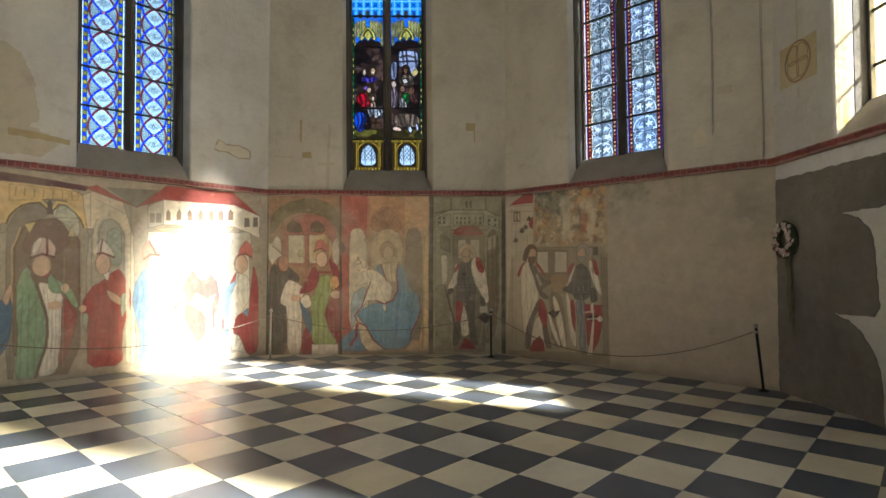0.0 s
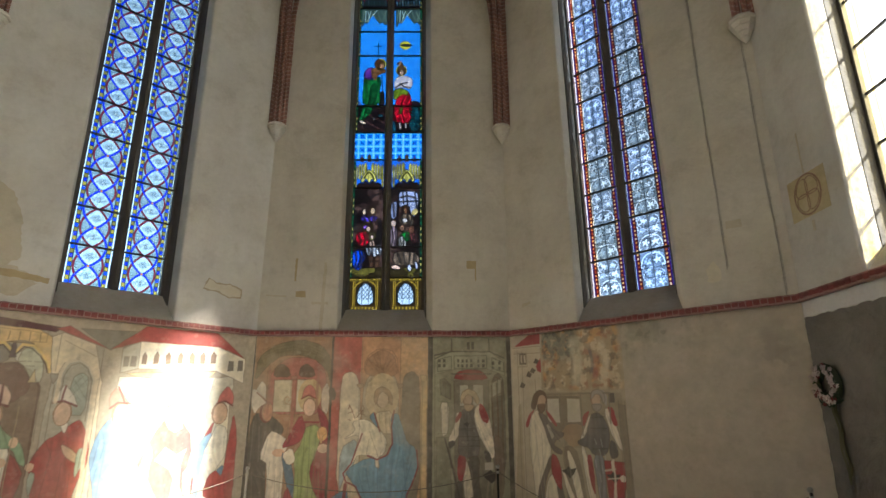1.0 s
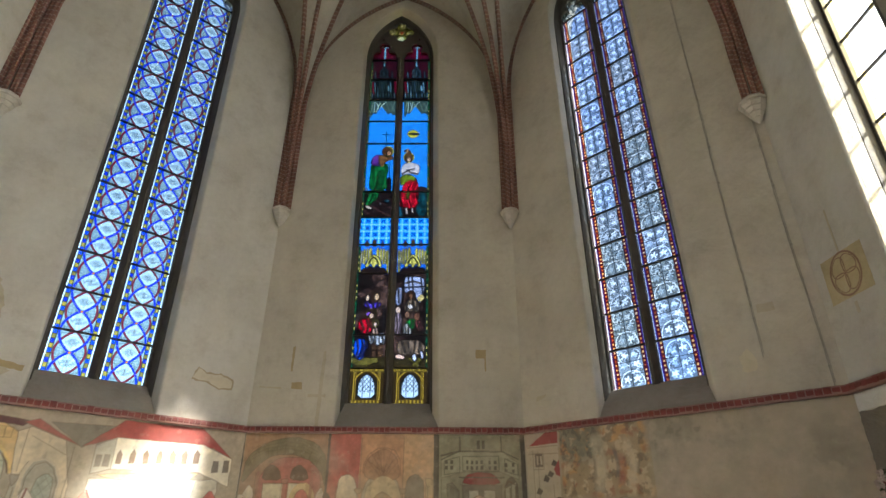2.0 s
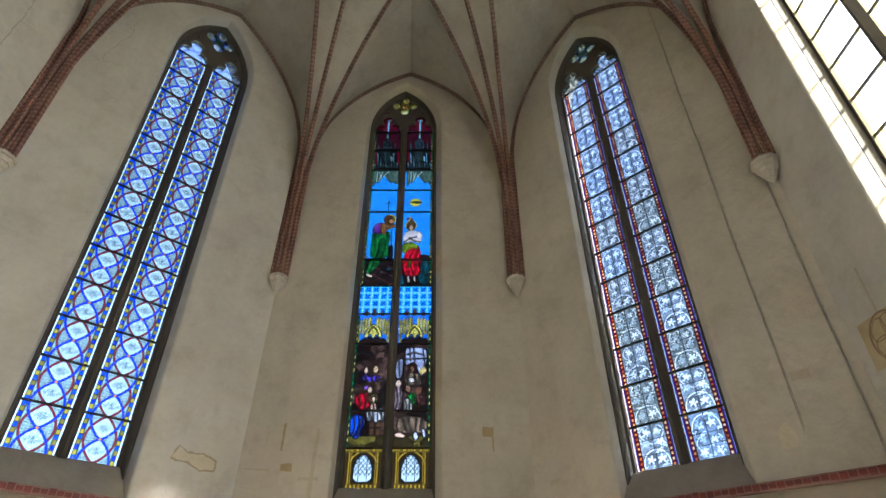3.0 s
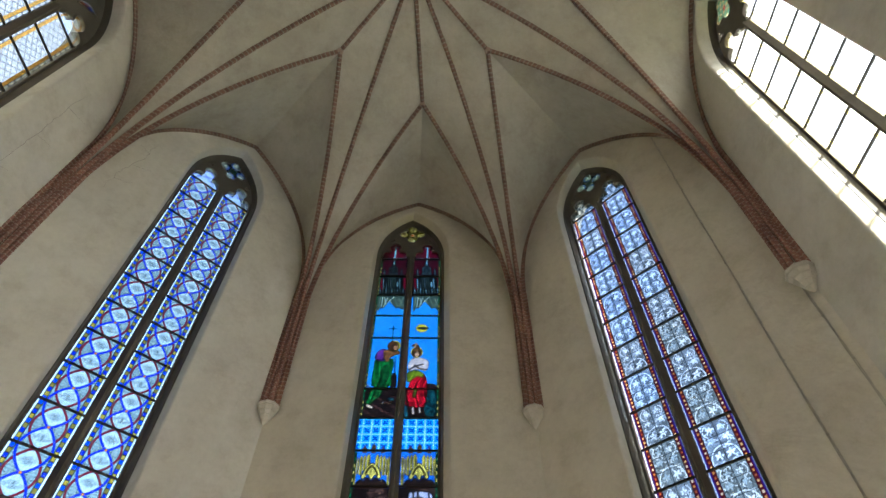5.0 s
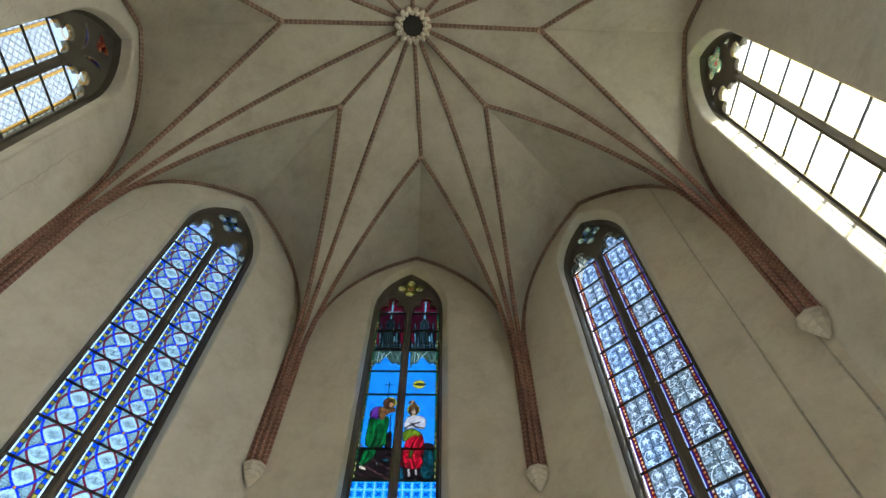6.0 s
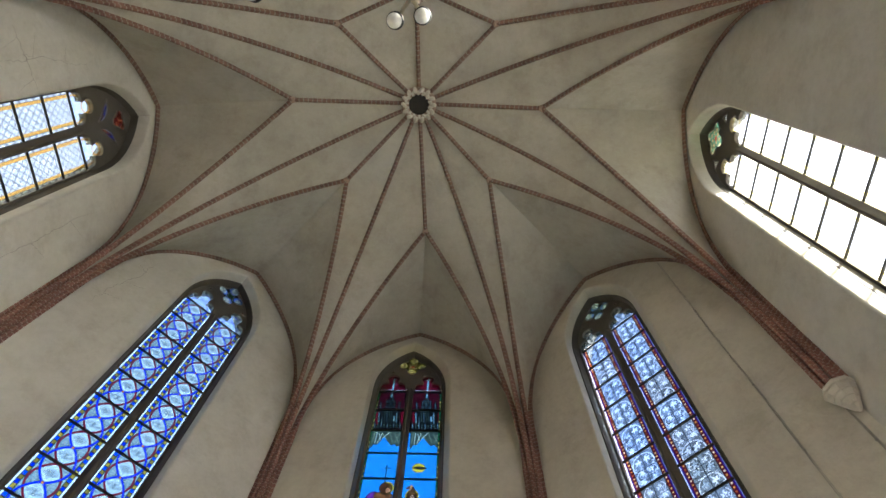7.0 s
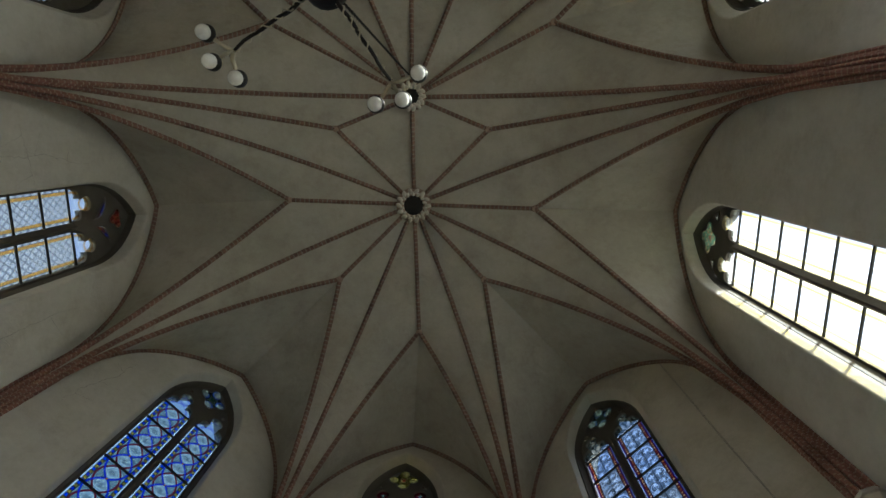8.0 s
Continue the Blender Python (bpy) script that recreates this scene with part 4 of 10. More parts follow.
for _n, _w in (("window_5", "south"), ("window_6", "bay_south")):
    window(_n, window_pose(_w), "two-light window of clear white glass with yellow borders", lambda k, j: clear, lambda k: h4mesh, e4mesh, drop=0.11, pitch=0.676, corner_glass=white_corner)

# ---- the picture window in the east wall ----
def glow(r, g, b, k=1.0):
    return lin(r, g, b, 0.66 * k)


def leaded(c, z0, z1, seed, depth=1.0):
    """Brushed shading in the glass, and dark lead where two colours meet."""
    lum = c.C.mean(2)
    gz, gx = np.gradient(lum)
    lead = np.hypot(gz, gx)
    for _ in range(2):
        p = np.pad(lead, 1, mode="edge")
        lead = np.maximum(lead, (p[:-2, 1:-1] + p[2:, 1:-1] + p[1:-1, :-2] + p[1:-1, 2:]) / 4)
    inside = (c.Z >= z0) & (c.Z <= z1) & ~((c.Z > 8.5) & (c.C[..., 2] > 2.2 * c.C[..., 0]) & (c.C[..., 2] > 1.5 * c.C[..., 1]) & (c.C[..., 2] > 0.2))
    shade = np.clip(1 + depth * 1.9 * (cloud(c, 0.13, seed) - 0.52), 0.25, 1.6)
    c.C *= np.where(inside, shade, 1.0)[..., None]
    c.lay(inside * np.clip(lead / (0.26 * lum + 0.010), 0, 1), glow(8, 7, 8), 0.88)


def east_light(k):
    """One light of the picture window, from the sill up; figures are plain coloured shapes."""
    c = Canvas(-LW / 2, LW / 2, SILL, HEAD, PANEL / 84, glow(26, 18, 18))
    X, Z = c.X, c.Z
    ink = glow(10, 8, 10)
    gold, dim = glow(160, 128, 38), glow(70, 52, 18)
    # base: a small lattice window in a gold frame
    c.rect(-.33, .33, 3.8, 4.46, glow(40, 28, 14))
    for s in (-1, 1):
        c.rect(min(s * .20, s * .27), max(s * .20, s * .27), 3.84, 4.42, dim)
        c.rect(min(s * .208, s * .218), max(s * .208, s * .218), 3.84, 4.42, gold)
        c.rect(min(s * .240, s * .256), max(s * .240, s * .256), 3.84, 4.42, gold)
        c.rect(min(s * .296, s * .306), max(s * .296, s * .306), 3.84, 4.42, dim)
        c.curve(lambda t: (s * .22 * (1 - t), 4.24 + .2 * math.sqrt(t)), 0, 1, .040, dim)
        c.curve(lambda t: (s * .22 * (1 - t), 4.24 + .2 * math.sqrt(t)), 0, 1, .020, gold)
    c.rect(-.27, .27, 3.80, 3.88, dim)
    c.lay((abs(X) < .27) & (Z < 3.87) & (np.sin(X * 90) > .35), gold)
    arch = [(-.15, 3.92), (.15, 3.92), (.15, 4.16), (.09, 4.29), (0, 4.36), (-.09, 4.29), (-.15, 4.16)]
    c.shape([(x * 1.25, z + (0.02 if z > 4 else -0.02)) for x, z in arch], glow(16, 24, 22), rounds=1)
    c.shape(arch, glow(196, 216, 226, .9), rounds=1)
    m = c.inside(arch)
    for s in (-1, 1):
        c.lay(m & (Z > 4.02) & (abs(((X + s * Z * .8) / .075) % 1 - .5) < .10), glow(46, 56, 64))
    c.lay(m & (abs(abs(X) - .07) < .006), glow(60, 70, 80))
    c.rect(-.33, .33, 4.40, 4.475, glow(92, 74, 24))
    c.lay((Z > 4.42) & (Z < 4.47) & (np.sin(X * 90 + 2 * np.sin(X * 23)) > .4), gold)
    # first scene
    c.rect(-.33, .33, 4.48, 6.46, glow(22, 15, 14))
    n1 = cloud(c, 0.22, 5 + k)
    here = (Z > 4.48) & (Z < 6.46)
    c.lay(here & (n1 > .50), glow(58, 40, 34), .8)
    c.lay(here & (n1 > .60), glow(92, 66, 54), .7)
    c.rect(-.33, .33, 4.48, 4.68, glow(96, 86, 34))
    c.lay((Z > 4.48) & (Z < 4.70) & (n1 > .52), glow(44, 36, 18))
    c.lay((Z > 4.48) & (Z < 4.53) & (np.sin(X * 80) > .2), dim)
    if k == 0:
        c.shape([(-0.166, 5.74), (-0.105, 5.87), (-0.014, 5.78), (0.097, 5.82), (0.21, 5.8), (0.16, 5.7), (-0.02, 5.68)], glow(76, 58, 160), rounds=1, folds=0.40)
        c.disc(0.095, 5.94, 0.078, 0.110, glow(120, 84, 50))
        c.disc(0.107, 5.94, 0.050, 0.080, glow(206, 168, 124))
        c.shape([(-0.121, 5.88), (-0.099, 5.98), (-0.052, 5.99), (-0.033, 5.89), (-0.072, 5.83)], glow(212, 178, 142), rounds=1)
        c.disc(0.010, 5.57, 0.112, 0.120, glow(150, 120, 44))
        c.disc(0.010, 5.57, 0.090, 0.098, glow(60, 40, 30))
        c.shape([(-0.106, 5.57), (-0.051, 5.62), (0.022, 5.61), (-0.048, 5.51)], glow(128, 84, 170), rounds=1)
        c.disc(0.023, 5.53, 0.051, 0.060, glow(222, 180, 146))
        c.shape([(-0.229, 5.42), (-0.135, 5.47), (-0.016, 5.47), (0.043, 5.36), (0.038, 5.22), (-0.039, 5.14), (-0.167, 5.18), (-0.234, 5.29)], glow(198, 10, 34), rounds=1, folds=0.40)
        c.disc(0.106, 5.37, 0.074, 0.080, glow(206, 190, 110))
        c.disc(0.106, 5.37, 0.055, 0.060, glow(120, 96, 60))
        c.disc(0.106, 5.355, 0.036, 0.045, glow(232, 192, 160))
        c.shape([(0.052, 5.27), (0.147, 5.3), (0.183, 5.12), (0.048, 5.14)], glow(214, 168, 138), rounds=1, folds=0.15)
        c.shape([(-0.016, 5.17), (0.151, 5.14), (0.268, 5.19), (0.317, 5.1), (0.296, 4.93), (0.24, 4.98), (0.163, 4.89), (0.098, 5.01), (0.036, 4.93), (-0.014, 5.06)], glow(206, 206, 204), rounds=1, folds=0.50)
        c.shape([(-0.289, 5.01), (-0.203, 5.07), (-0.052, 5.03), (-0.01, 4.9), (-0.071, 4.81), (-0.091, 4.66), (-0.192, 4.63), (-0.281, 4.73)], glow(16, 74, 196), rounds=1, folds=0.55)
        c.shape([(0.052, 4.92), (0.272, 4.93), (0.277, 4.69), (0.066, 4.69)], glow(74, 50, 34), rounds=0, folds=0.30)
        c.stroke([(0.078, 4.82), (0.266, 4.83)], 0.016, glow(20, 14, 12))
        c.stroke([(0.155, 4.91), (0.167, 4.7)], 0.016, glow(20, 14, 12))
        c.shape([(-0.289, 5.57), (-0.218, 5.6), (-0.207, 5.5), (-0.271, 5.48)], glow(120, 96, 80), rounds=1)
    else:
        c.shape([(-0.173, 6.37), (-0.002, 6.39), (0.234, 6.37), (0.266, 6.17), (0.218, 5.91), (0.17, 5.78), (0.089, 5.88), (0.06, 6.04), (-0.041, 6.07), (-0.138, 6.0), (-0.188, 6.17)], glow(172, 178, 198), rounds=1, folds=0.10)
        c.shape([(-0.332, 6.12), (-0.187, 6.16), (-0.208, 5.78), (-0.272, 5.74), (-0.337, 5.78)], glow(156, 162, 184), rounds=1, folds=0.10)
        c.shape([(0.105, 5.92), (0.217, 6.01), (0.266, 5.91), (0.201, 5.83), (0.121, 5.83)], glow(196, 170, 100), rounds=1)
        c.stroke([(-0.123, 6.24), (0.018, 6.28), (0.185, 6.23)], 0.030, glow(150, 136, 120))
        c.stroke([(-0.187, 6.14), (0.258, 6.16)], 0.012, glow(20, 16, 18))
        c.stroke([(-0.003, 6.38), (0.023, 6.07)], 0.012, glow(20, 16, 18))
        c.stroke([(-0.174, 6.38), (-0.184, 5.78)], 0.030, glow(14, 10, 12))
        c.shape([(-0.16, 5.73), (-0.08, 5.86), (0.061, 5.87), (0.146, 5.78), (0.162, 5.61), (0.009, 5.63), (-0.119, 5.62)], glow(126, 104, 78), rounds=1, folds=0.40)
        c.disc(-0.020, 5.97, 0.084, 0.100, glow(62, 40, 26))
        c.disc(-0.024, 5.94, 0.048, 0.070, glow(140, 94, 64))
        c.shape([(-0.095, 5.76), (0.001, 5.78), (0.042, 5.69), (-0.063, 5.66)], glow(200, 186, 168), rounds=1, folds=0.30)
        c.disc(-0.271, 5.65, 0.059, 0.080, glow(206, 172, 146))
        c.shape([(-0.342, 5.56), (-0.222, 5.59), (-0.181, 5.42), (-0.226, 5.11), (-0.337, 5.14)], glow(190, 158, 160), rounds=1, folds=0.40)
        c.disc(-0.086, 5.55, 0.055, 0.070, glow(150, 108, 80))
        c.disc(0.110, 5.51, 0.064, 0.090, glow(110, 70, 50))
        c.shape([(-0.172, 5.33), (-0.085, 5.38), (0.003, 5.29), (-0.003, 5.12), (-0.162, 5.1)], glow(206, 198, 180), rounds=1, folds=0.50)
        c.shape([(-0.116, 5.4), (0.002, 5.47), (0.09, 5.43), (0.071, 5.28), (-0.012, 5.25), (-0.061, 5.35)], glow(18, 134, 48), rounds=1, folds=0.40)
        c.shape([(0.066, 5.44), (0.202, 5.42), (0.266, 5.24), (0.122, 5.2)], glow(150, 74, 70), rounds=1, folds=0.40)
        c.shape([(-0.225, 5.03), (0.163, 5.03), (0.289, 4.9), (0.25, 4.73), (-0.23, 4.73), (-0.279, 4.89)], glow(122, 100, 78), rounds=1, folds=0.50)
        c.shape([(-0.308, 4.73), (-0.21, 4.75), (-0.103, 4.69), (-0.127, 4.64), (-0.3, 4.66)], glow(222, 180, 152), rounds=1)
        c.shape([(0.022, 4.72), (0.085, 4.76), (0.124, 4.66), (0.086, 4.59), (0.038, 4.63)], glow(224, 226, 232), rounds=1)
        c.shape([(0.179, 4.81), (0.234, 4.8), (0.257, 4.66), (0.203, 4.64)], glow(196, 196, 206), rounds=1)
    # brushed folds, hair and hands over the figures
    if k == 0:
        folds = [((-.12, 5.84), (-.04, 5.70)), ((.02, 5.80), (.06, 5.69)), ((.14, 5.80), (.12, 5.72)), ((-.19, 5.42), (-.12, 5.26), (-.16, 5.18)), ((-.08, 5.46), (-.03, 5.30), (-.06, 5.16)), ((-.02, 5.44), (.02, 5.28)),
                 ((-.24, 5.04), (-.20, 4.84), (-.24, 4.68)), ((-.15, 5.04), (-.10, 4.90), (-.15, 4.68)), ((-.08, 5.02), (-.04, 4.88)), ((.02, 5.14), (.05, 4.98)), ((.10, 5.13), (.13, 4.95)), ((.19, 5.14), (.20, 4.97)), ((.26, 5.16), (.27, 4.97)),
                 ((.10, 5.28), (.12, 5.16)), ((.05, 5.97), (.05, 5.86)), ((.06, 6.03), (.15, 6.01)), ((-.28, 6.30), (-.05, 6.22), (.2, 6.32)), ((-.25, 6.12), (-.15, 6.02)), ((.24, 5.75), (.26, 5.2)), ((-.27, 5.9), (-.25, 5.5))]
    else:
        folds = [((-.12, 5.84), (-.10, 5.64)), ((.02, 5.86), (.08, 5.64)), ((.11, 5.80), (.10, 5.64)), ((-.06, 5.92), (-.10, 5.82)), ((-.30, 5.56), (-.27, 5.32), (-.31, 5.14)), ((-.24, 5.56), (-.22, 5.34), (-.25, 5.14)),
                 ((-.13, 5.34), (-.10, 5.20), (-.12, 5.12)), ((-.06, 5.34), (-.05, 5.14)), ((0.0, 5.44), (-.01, 5.30)), ((.05, 5.42), (.04, 5.30)), ((.12, 5.42), (.16, 5.24)), ((.18, 5.40), (.21, 5.24)), ((.27, 5.50), (.26, 5.1)),
                 ((-.18, 4.99), (-.12, 4.78)), ((-.06, 5.0), (-.02, 4.76)), ((.08, 5.0), (.06, 4.76)), ((.17, 4.97), (.15, 4.78)), ((.18, 6.35), (.22, 6.0)), ((-.08, 6.36), (-.06, 6.1)), ((-.28, 6.1), (-.26, 5.8))]
    for line in folds:
        c.stroke([(x + .012, z) for x, z in line], .014, glow(226, 210, 190), .30)
        c.stroke(line, .013, glow(10, 8, 8), .80)
    leaded(c, 4.48, 6.44, 20 + k, 0.8)
    fine = cloud(c, 0.055, 90 + k)
    c.lay((Z > 4.48) & (Z < 6.46) & (fine > .57), glow(18, 12, 10), .35)
    # gold canopy over it, and the blue diaper
    c.rect(-.33, .33, 6.44, 7.12, glow(34, 110, 205))
    c.shape([(-0.299, 6.49), (-0.312, 6.96), (-0.294, 7.02), (-0.271, 6.96), (-0.258, 6.49)], glow(196, 182, 66), rounds=0)
    c.stroke([(-0.27, 6.49), (-0.284, 6.97)], 0.006, glow(96, 80, 20), 0.80)
    c.shape([(-0.255, 6.69), (-0.263, 6.93), (-0.248, 7.0), (-0.23, 6.93), (-0.223, 6.69)], glow(196, 182, 66), rounds=0)
    c.stroke([(-0.233, 6.69), (-0.239, 6.94)], 0.006, glow(96, 80, 20), 0.80)
    c.shape([(-0.214, 6.67), (-0.223, 6.98), (-0.199, 7.04), (-0.173, 6.98), (-0.165, 6.67)], glow(196, 182, 66), rounds=0)
    c.stroke([(-0.179, 6.67), (-0.188, 6.99)], 0.006, glow(96, 80, 20), 0.80)
    c.shape([(-0.16, 6.75), (-0.165, 6.99), (-0.142, 7.05), (-0.116, 6.99), (-0.111, 6.75)], glow(196, 182, 66), rounds=0)
    c.stroke([(-0.125, 6.75), (-0.131, 7.0)], 0.006, glow(96, 80, 20), 0.80)
    c.shape([(-0.103, 6.8), (-0.108, 7.01), (-0.077, 7.07), (-0.043, 7.01), (-0.038, 6.8)], glow(196, 182, 66), rounds=0)
    c.stroke([(-0.057, 6.8), (-0.063, 7.02)], 0.006, glow(96, 80, 20), 0.80)
    c.shape([(0.053, 6.8), (0.048, 7.0), (0.08, 7.06), (0.114, 7.0), (0.118, 6.8)], glow(196, 182, 66), rounds=0)
    c.stroke([(0.098, 6.8), (0.094, 7.01)], 0.006, glow(96, 80, 20), 0.80)
    c.shape([(0.127, 6.73), (0.123, 6.99), (0.146, 7.05), (0.172, 6.99), (0.176, 6.73)], glow(196, 182, 66), rounds=0)
    c.stroke([(0.162, 6.73), (0.157, 7.0)], 0.006, glow(96, 80, 20), 0.80)
    c.shape([(0.187, 6.67), (0.18, 6.98), (0.204, 7.04), (0.23, 6.98), (0.236, 6.67)], glow(196, 182, 66), rounds=0)
    c.stroke([(0.221, 6.67), (0.215, 6.99)], 0.006, glow(96, 80, 20), 0.80)
    c.shape([(0.244, 6.67), (0.239, 6.94), (0.254, 7.0), (0.272, 6.94), (0.277, 6.67)], glow(196, 182, 66), rounds=0)
    c.stroke([(0.267, 6.67), (0.262, 6.95)], 0.006, glow(96, 80, 20), 0.80)
    c.shape([(0.279, 6.49), (0.271, 6.96), (0.29, 7.02), (0.313, 6.96), (0.32, 6.49)], glow(196, 182, 66), rounds=0)
    c.stroke([(0.308, 6.49), (0.3, 6.97)], 0.006, glow(96, 80, 20), 0.80)
    c.shape([(-0.172, 6.62), (-0.118, 6.77), (-0.003, 6.91), (0.118, 6.8), (0.178, 6.64), (0.139, 6.59), (0.071, 6.69), (0.009, 6.57), (-0.06, 6.7), (-0.122, 6.59)], glow(226, 212, 96), rounds=1, folds=0.20)
    c.stroke([(-0.1, 6.69), (-0.053, 6.79), (0.002, 6.84), (0.061, 6.78), (0.113, 6.67)], 0.014, glow(110, 92, 26))
    c.shape([(-0.265, 6.42), (-0.251, 6.52), (-0.179, 6.59), (-0.114, 6.56), (-0.067, 6.64), (0.009, 6.55), (0.088, 6.64), (0.147, 6.57), (0.22, 6.59), (0.279, 6.51), (0.296, 6.43)], glow(34, 22, 18), rounds=1)
    leaded(c, 6.44, 7.10, 30 + k, 0.8)
    c.rect(-.33, .33, 7.125, 7.78, glow(36, 165, 232))
    gx, gz = (X / .165 + .5) % 1 - .5, ((Z - 7.125) / .165) % 1 - .5
    c.lay((Z > 7.125) & (Z < 7.78) & ((abs(gx) > .44) | (abs(gz) > .44)), glow(150, 220, 250))
    flower = (abs(abs(gx) - abs(gz)) < .13) & (np.hypot(gx, gz) < .36) & (np.hypot(gx, gz) > .05)
    c.lay((Z > 7.125) & (Z < 7.78) & flower, glow(12, 66, 176))
    c.shape([(-0.201, 7.08), (-0.193, 7.14), (-0.211, 7.16), (-0.175, 7.19), (-0.164, 7.26), (-0.15, 7.19), (-0.112, 7.16), (-0.127, 7.14), (-0.118, 7.08)], glow(74, 54, 22), rounds=0)
    c.shape([(-0.04, 7.08), (-0.034, 7.18), (-0.051, 7.2), (-0.014, 7.24), (-0.003, 7.31), (0.011, 7.24), (0.048, 7.2), (0.032, 7.18), (0.042, 7.08)], glow(74, 54, 22), rounds=0)
    c.shape([(0.129, 7.08), (0.136, 7.12), (0.12, 7.13), (0.156, 7.17), (0.167, 7.24), (0.181, 7.17), (0.219, 7.13), (0.202, 7.12), (0.211, 7.08)], glow(74, 54, 22), rounds=0)
    # second scene: blue sky, dark ground
    c.rect(-.33, .33, 7.78, 8.5, glow(28, 20, 20))
    c.rect(-.33, .33, 8.5, 11.3, glow(20, 142, 226))
    c.lay((Z > 8.5) & (Z < 11.2) & (np.sin(X * 150) > .2), glow(14, 96, 200), .6)
    c.lay((Z > 8.5) & (Z < 11.2) & (np.sin(X * 150 + 1) * np.sin(Z * 90) > .35), glow(96, 196, 244), .55)
    c.C *= np.where((Z > 8.5) & (Z < 11.2), 0.78 + 0.45 * cloud(c, .3, 50 + k), 1.0)[..., None]
    for s in (-1, 1):
        c.lay((Z > 8.5) & (Z < 11.2) & (abs(((Z + s * X * 1.3) / .38) % 1 - .5) < .012), glow(10, 50, 120), .55)
    if k == 0:
        c.lay((Z < 8.3) & (Z > 7.8) & (np.sin(X * 18 + 30 * Z) > .55), glow(62, 40, 36))
        c.shape([(-0.341, 8.57), (-0.279, 8.61), (-0.212, 8.52), (-0.21, 8.44), (-0.337, 8.44)], glow(70, 110, 160), rounds=1)
        c.shape([(0.185, 8.83), (0.291, 8.88), (0.31, 8.46), (0.17, 8.46)], glow(26, 20, 22), rounds=1)
        c.shape([(-0.187, 9.22), (-0.087, 9.17), (0.029, 9.16), (0.187, 9.25), (0.224, 9.08), (0.193, 8.84), (0.2, 8.49), (-0.19, 8.49), (-0.205, 8.73), (-0.194, 8.98)], glow(16, 104, 44), rounds=1, folds=0.60)
        c.shape([(-0.031, 8.98), (0.095, 9.08), (0.143, 8.79), (0.064, 8.5), (-0.029, 8.5)], glow(8, 48, 24), alpha=0.70, rounds=1, folds=0.30)
        c.shape([(-0.198, 8.44), (0.044, 8.44), (-0.008, 8.26), (-0.12, 8.18), (-0.188, 8.05), (-0.265, 8.1), (-0.227, 8.26)], glow(20, 112, 48), rounds=1, folds=0.50)
        c.shape([(-0.094, 9.47), (0.001, 9.49), (0.067, 9.42), (0.09, 9.29), (0.008, 9.15), (-0.108, 9.16), (-0.2, 9.22), (-0.178, 9.37)], glow(92, 44, 124), rounds=1, folds=0.40)
        c.shape([(-0.032, 9.43), (0.087, 9.49), (0.239, 9.47), (0.326, 9.42), (0.319, 9.34), (0.22, 9.31), (0.135, 9.25), (0.094, 9.13), (0.025, 9.16), (-0.017, 9.29)], glow(128, 84, 46), rounds=1, folds=0.20)
        c.disc(0.189, 9.57, 0.137, 0.150, glow(236, 216, 70))
        c.disc(0.181, 9.56, 0.111, 0.130, glow(150, 120, 50))
        c.disc(0.142, 9.57, 0.094, 0.120, glow(86, 52, 30))
        c.disc(0.212, 9.52, 0.056, 0.070, glow(172, 120, 80))
        c.shape([(-0.265, 8.1), (-0.202, 8.11), (-0.087, 8.03), (-0.128, 8.0), (-0.23, 8.03)], glow(220, 196, 160), rounds=1)
        c.shape([(0.054, 8.11), (0.07, 8.21), (0.101, 8.12)], glow(210, 200, 190), rounds=1)
        c.shape([(0.153, 8.26), (0.28, 8.25), (0.272, 8.18), (0.162, 8.19)], glow(40, 96, 104), alpha=0.70, rounds=1)
        c.stroke([(0.229, 9.27), (0.248, 8.88)], 0.020, glow(20, 16, 18))
        c.stroke([(.14, 9.7), (.13, 10.15)], .018, ink)
        c.stroke([(.05, 10.06), (.21, 10.06)], .022, ink)
    else:
        c.disc(-.06, 10.08, .13, .12, glow(232, 216, 60))
        c.shape([(-.2, 10.08), (-.05, 10.12), (.14, 10.08), (.0, 10.04)], glow(60, 70, 70))
        c.shape([(0.05, 8.55), (0.135, 8.61), (0.285, 8.57), (0.284, 8.45), (0.05, 8.45)], glow(38, 28, 34), rounds=1)
        c.shape([(0.029, 8.45), (0.284, 8.45), (0.283, 7.83), (0.053, 7.84)], glow(18, 74, 78), rounds=1, folds=0.30)
        c.shape([(-0.338, 8.27), (-0.287, 8.31), (-0.276, 8.05), (-0.232, 7.82), (-0.333, 7.82)], glow(20, 70, 80), rounds=1, folds=0.30)
        c.shape([(-0.241, 8.74), (-0.08, 8.91), (0.049, 8.82), (0.101, 8.6), (0.078, 8.06), (-0.075, 8.02), (-0.2, 8.05), (-0.327, 8.09), (-0.304, 8.31), (-0.269, 8.55)], glow(196, 16, 36), rounds=1, folds=0.50)
        c.shape([(-0.324, 8.89), (-0.123, 8.94), (0.031, 8.84), (0.015, 8.73), (-0.079, 8.78), (-0.185, 8.72), (-0.24, 8.64), (-0.321, 8.62)], glow(120, 146, 30), rounds=1, folds=0.30)
        c.shape([(-0.17, 8.45), (-0.094, 8.45), (-0.118, 8.29), (-0.177, 8.24)], glow(70, 110, 30), rounds=1)
        c.shape([(-0.245, 9.23), (-0.147, 9.27), (0.013, 9.24), (0.116, 9.17), (0.113, 8.99), (0.057, 8.9), (-0.063, 8.94), (-0.209, 8.93), (-0.294, 8.9), (-0.317, 9.08)], glow(212, 200, 190), rounds=1, folds=0.12)
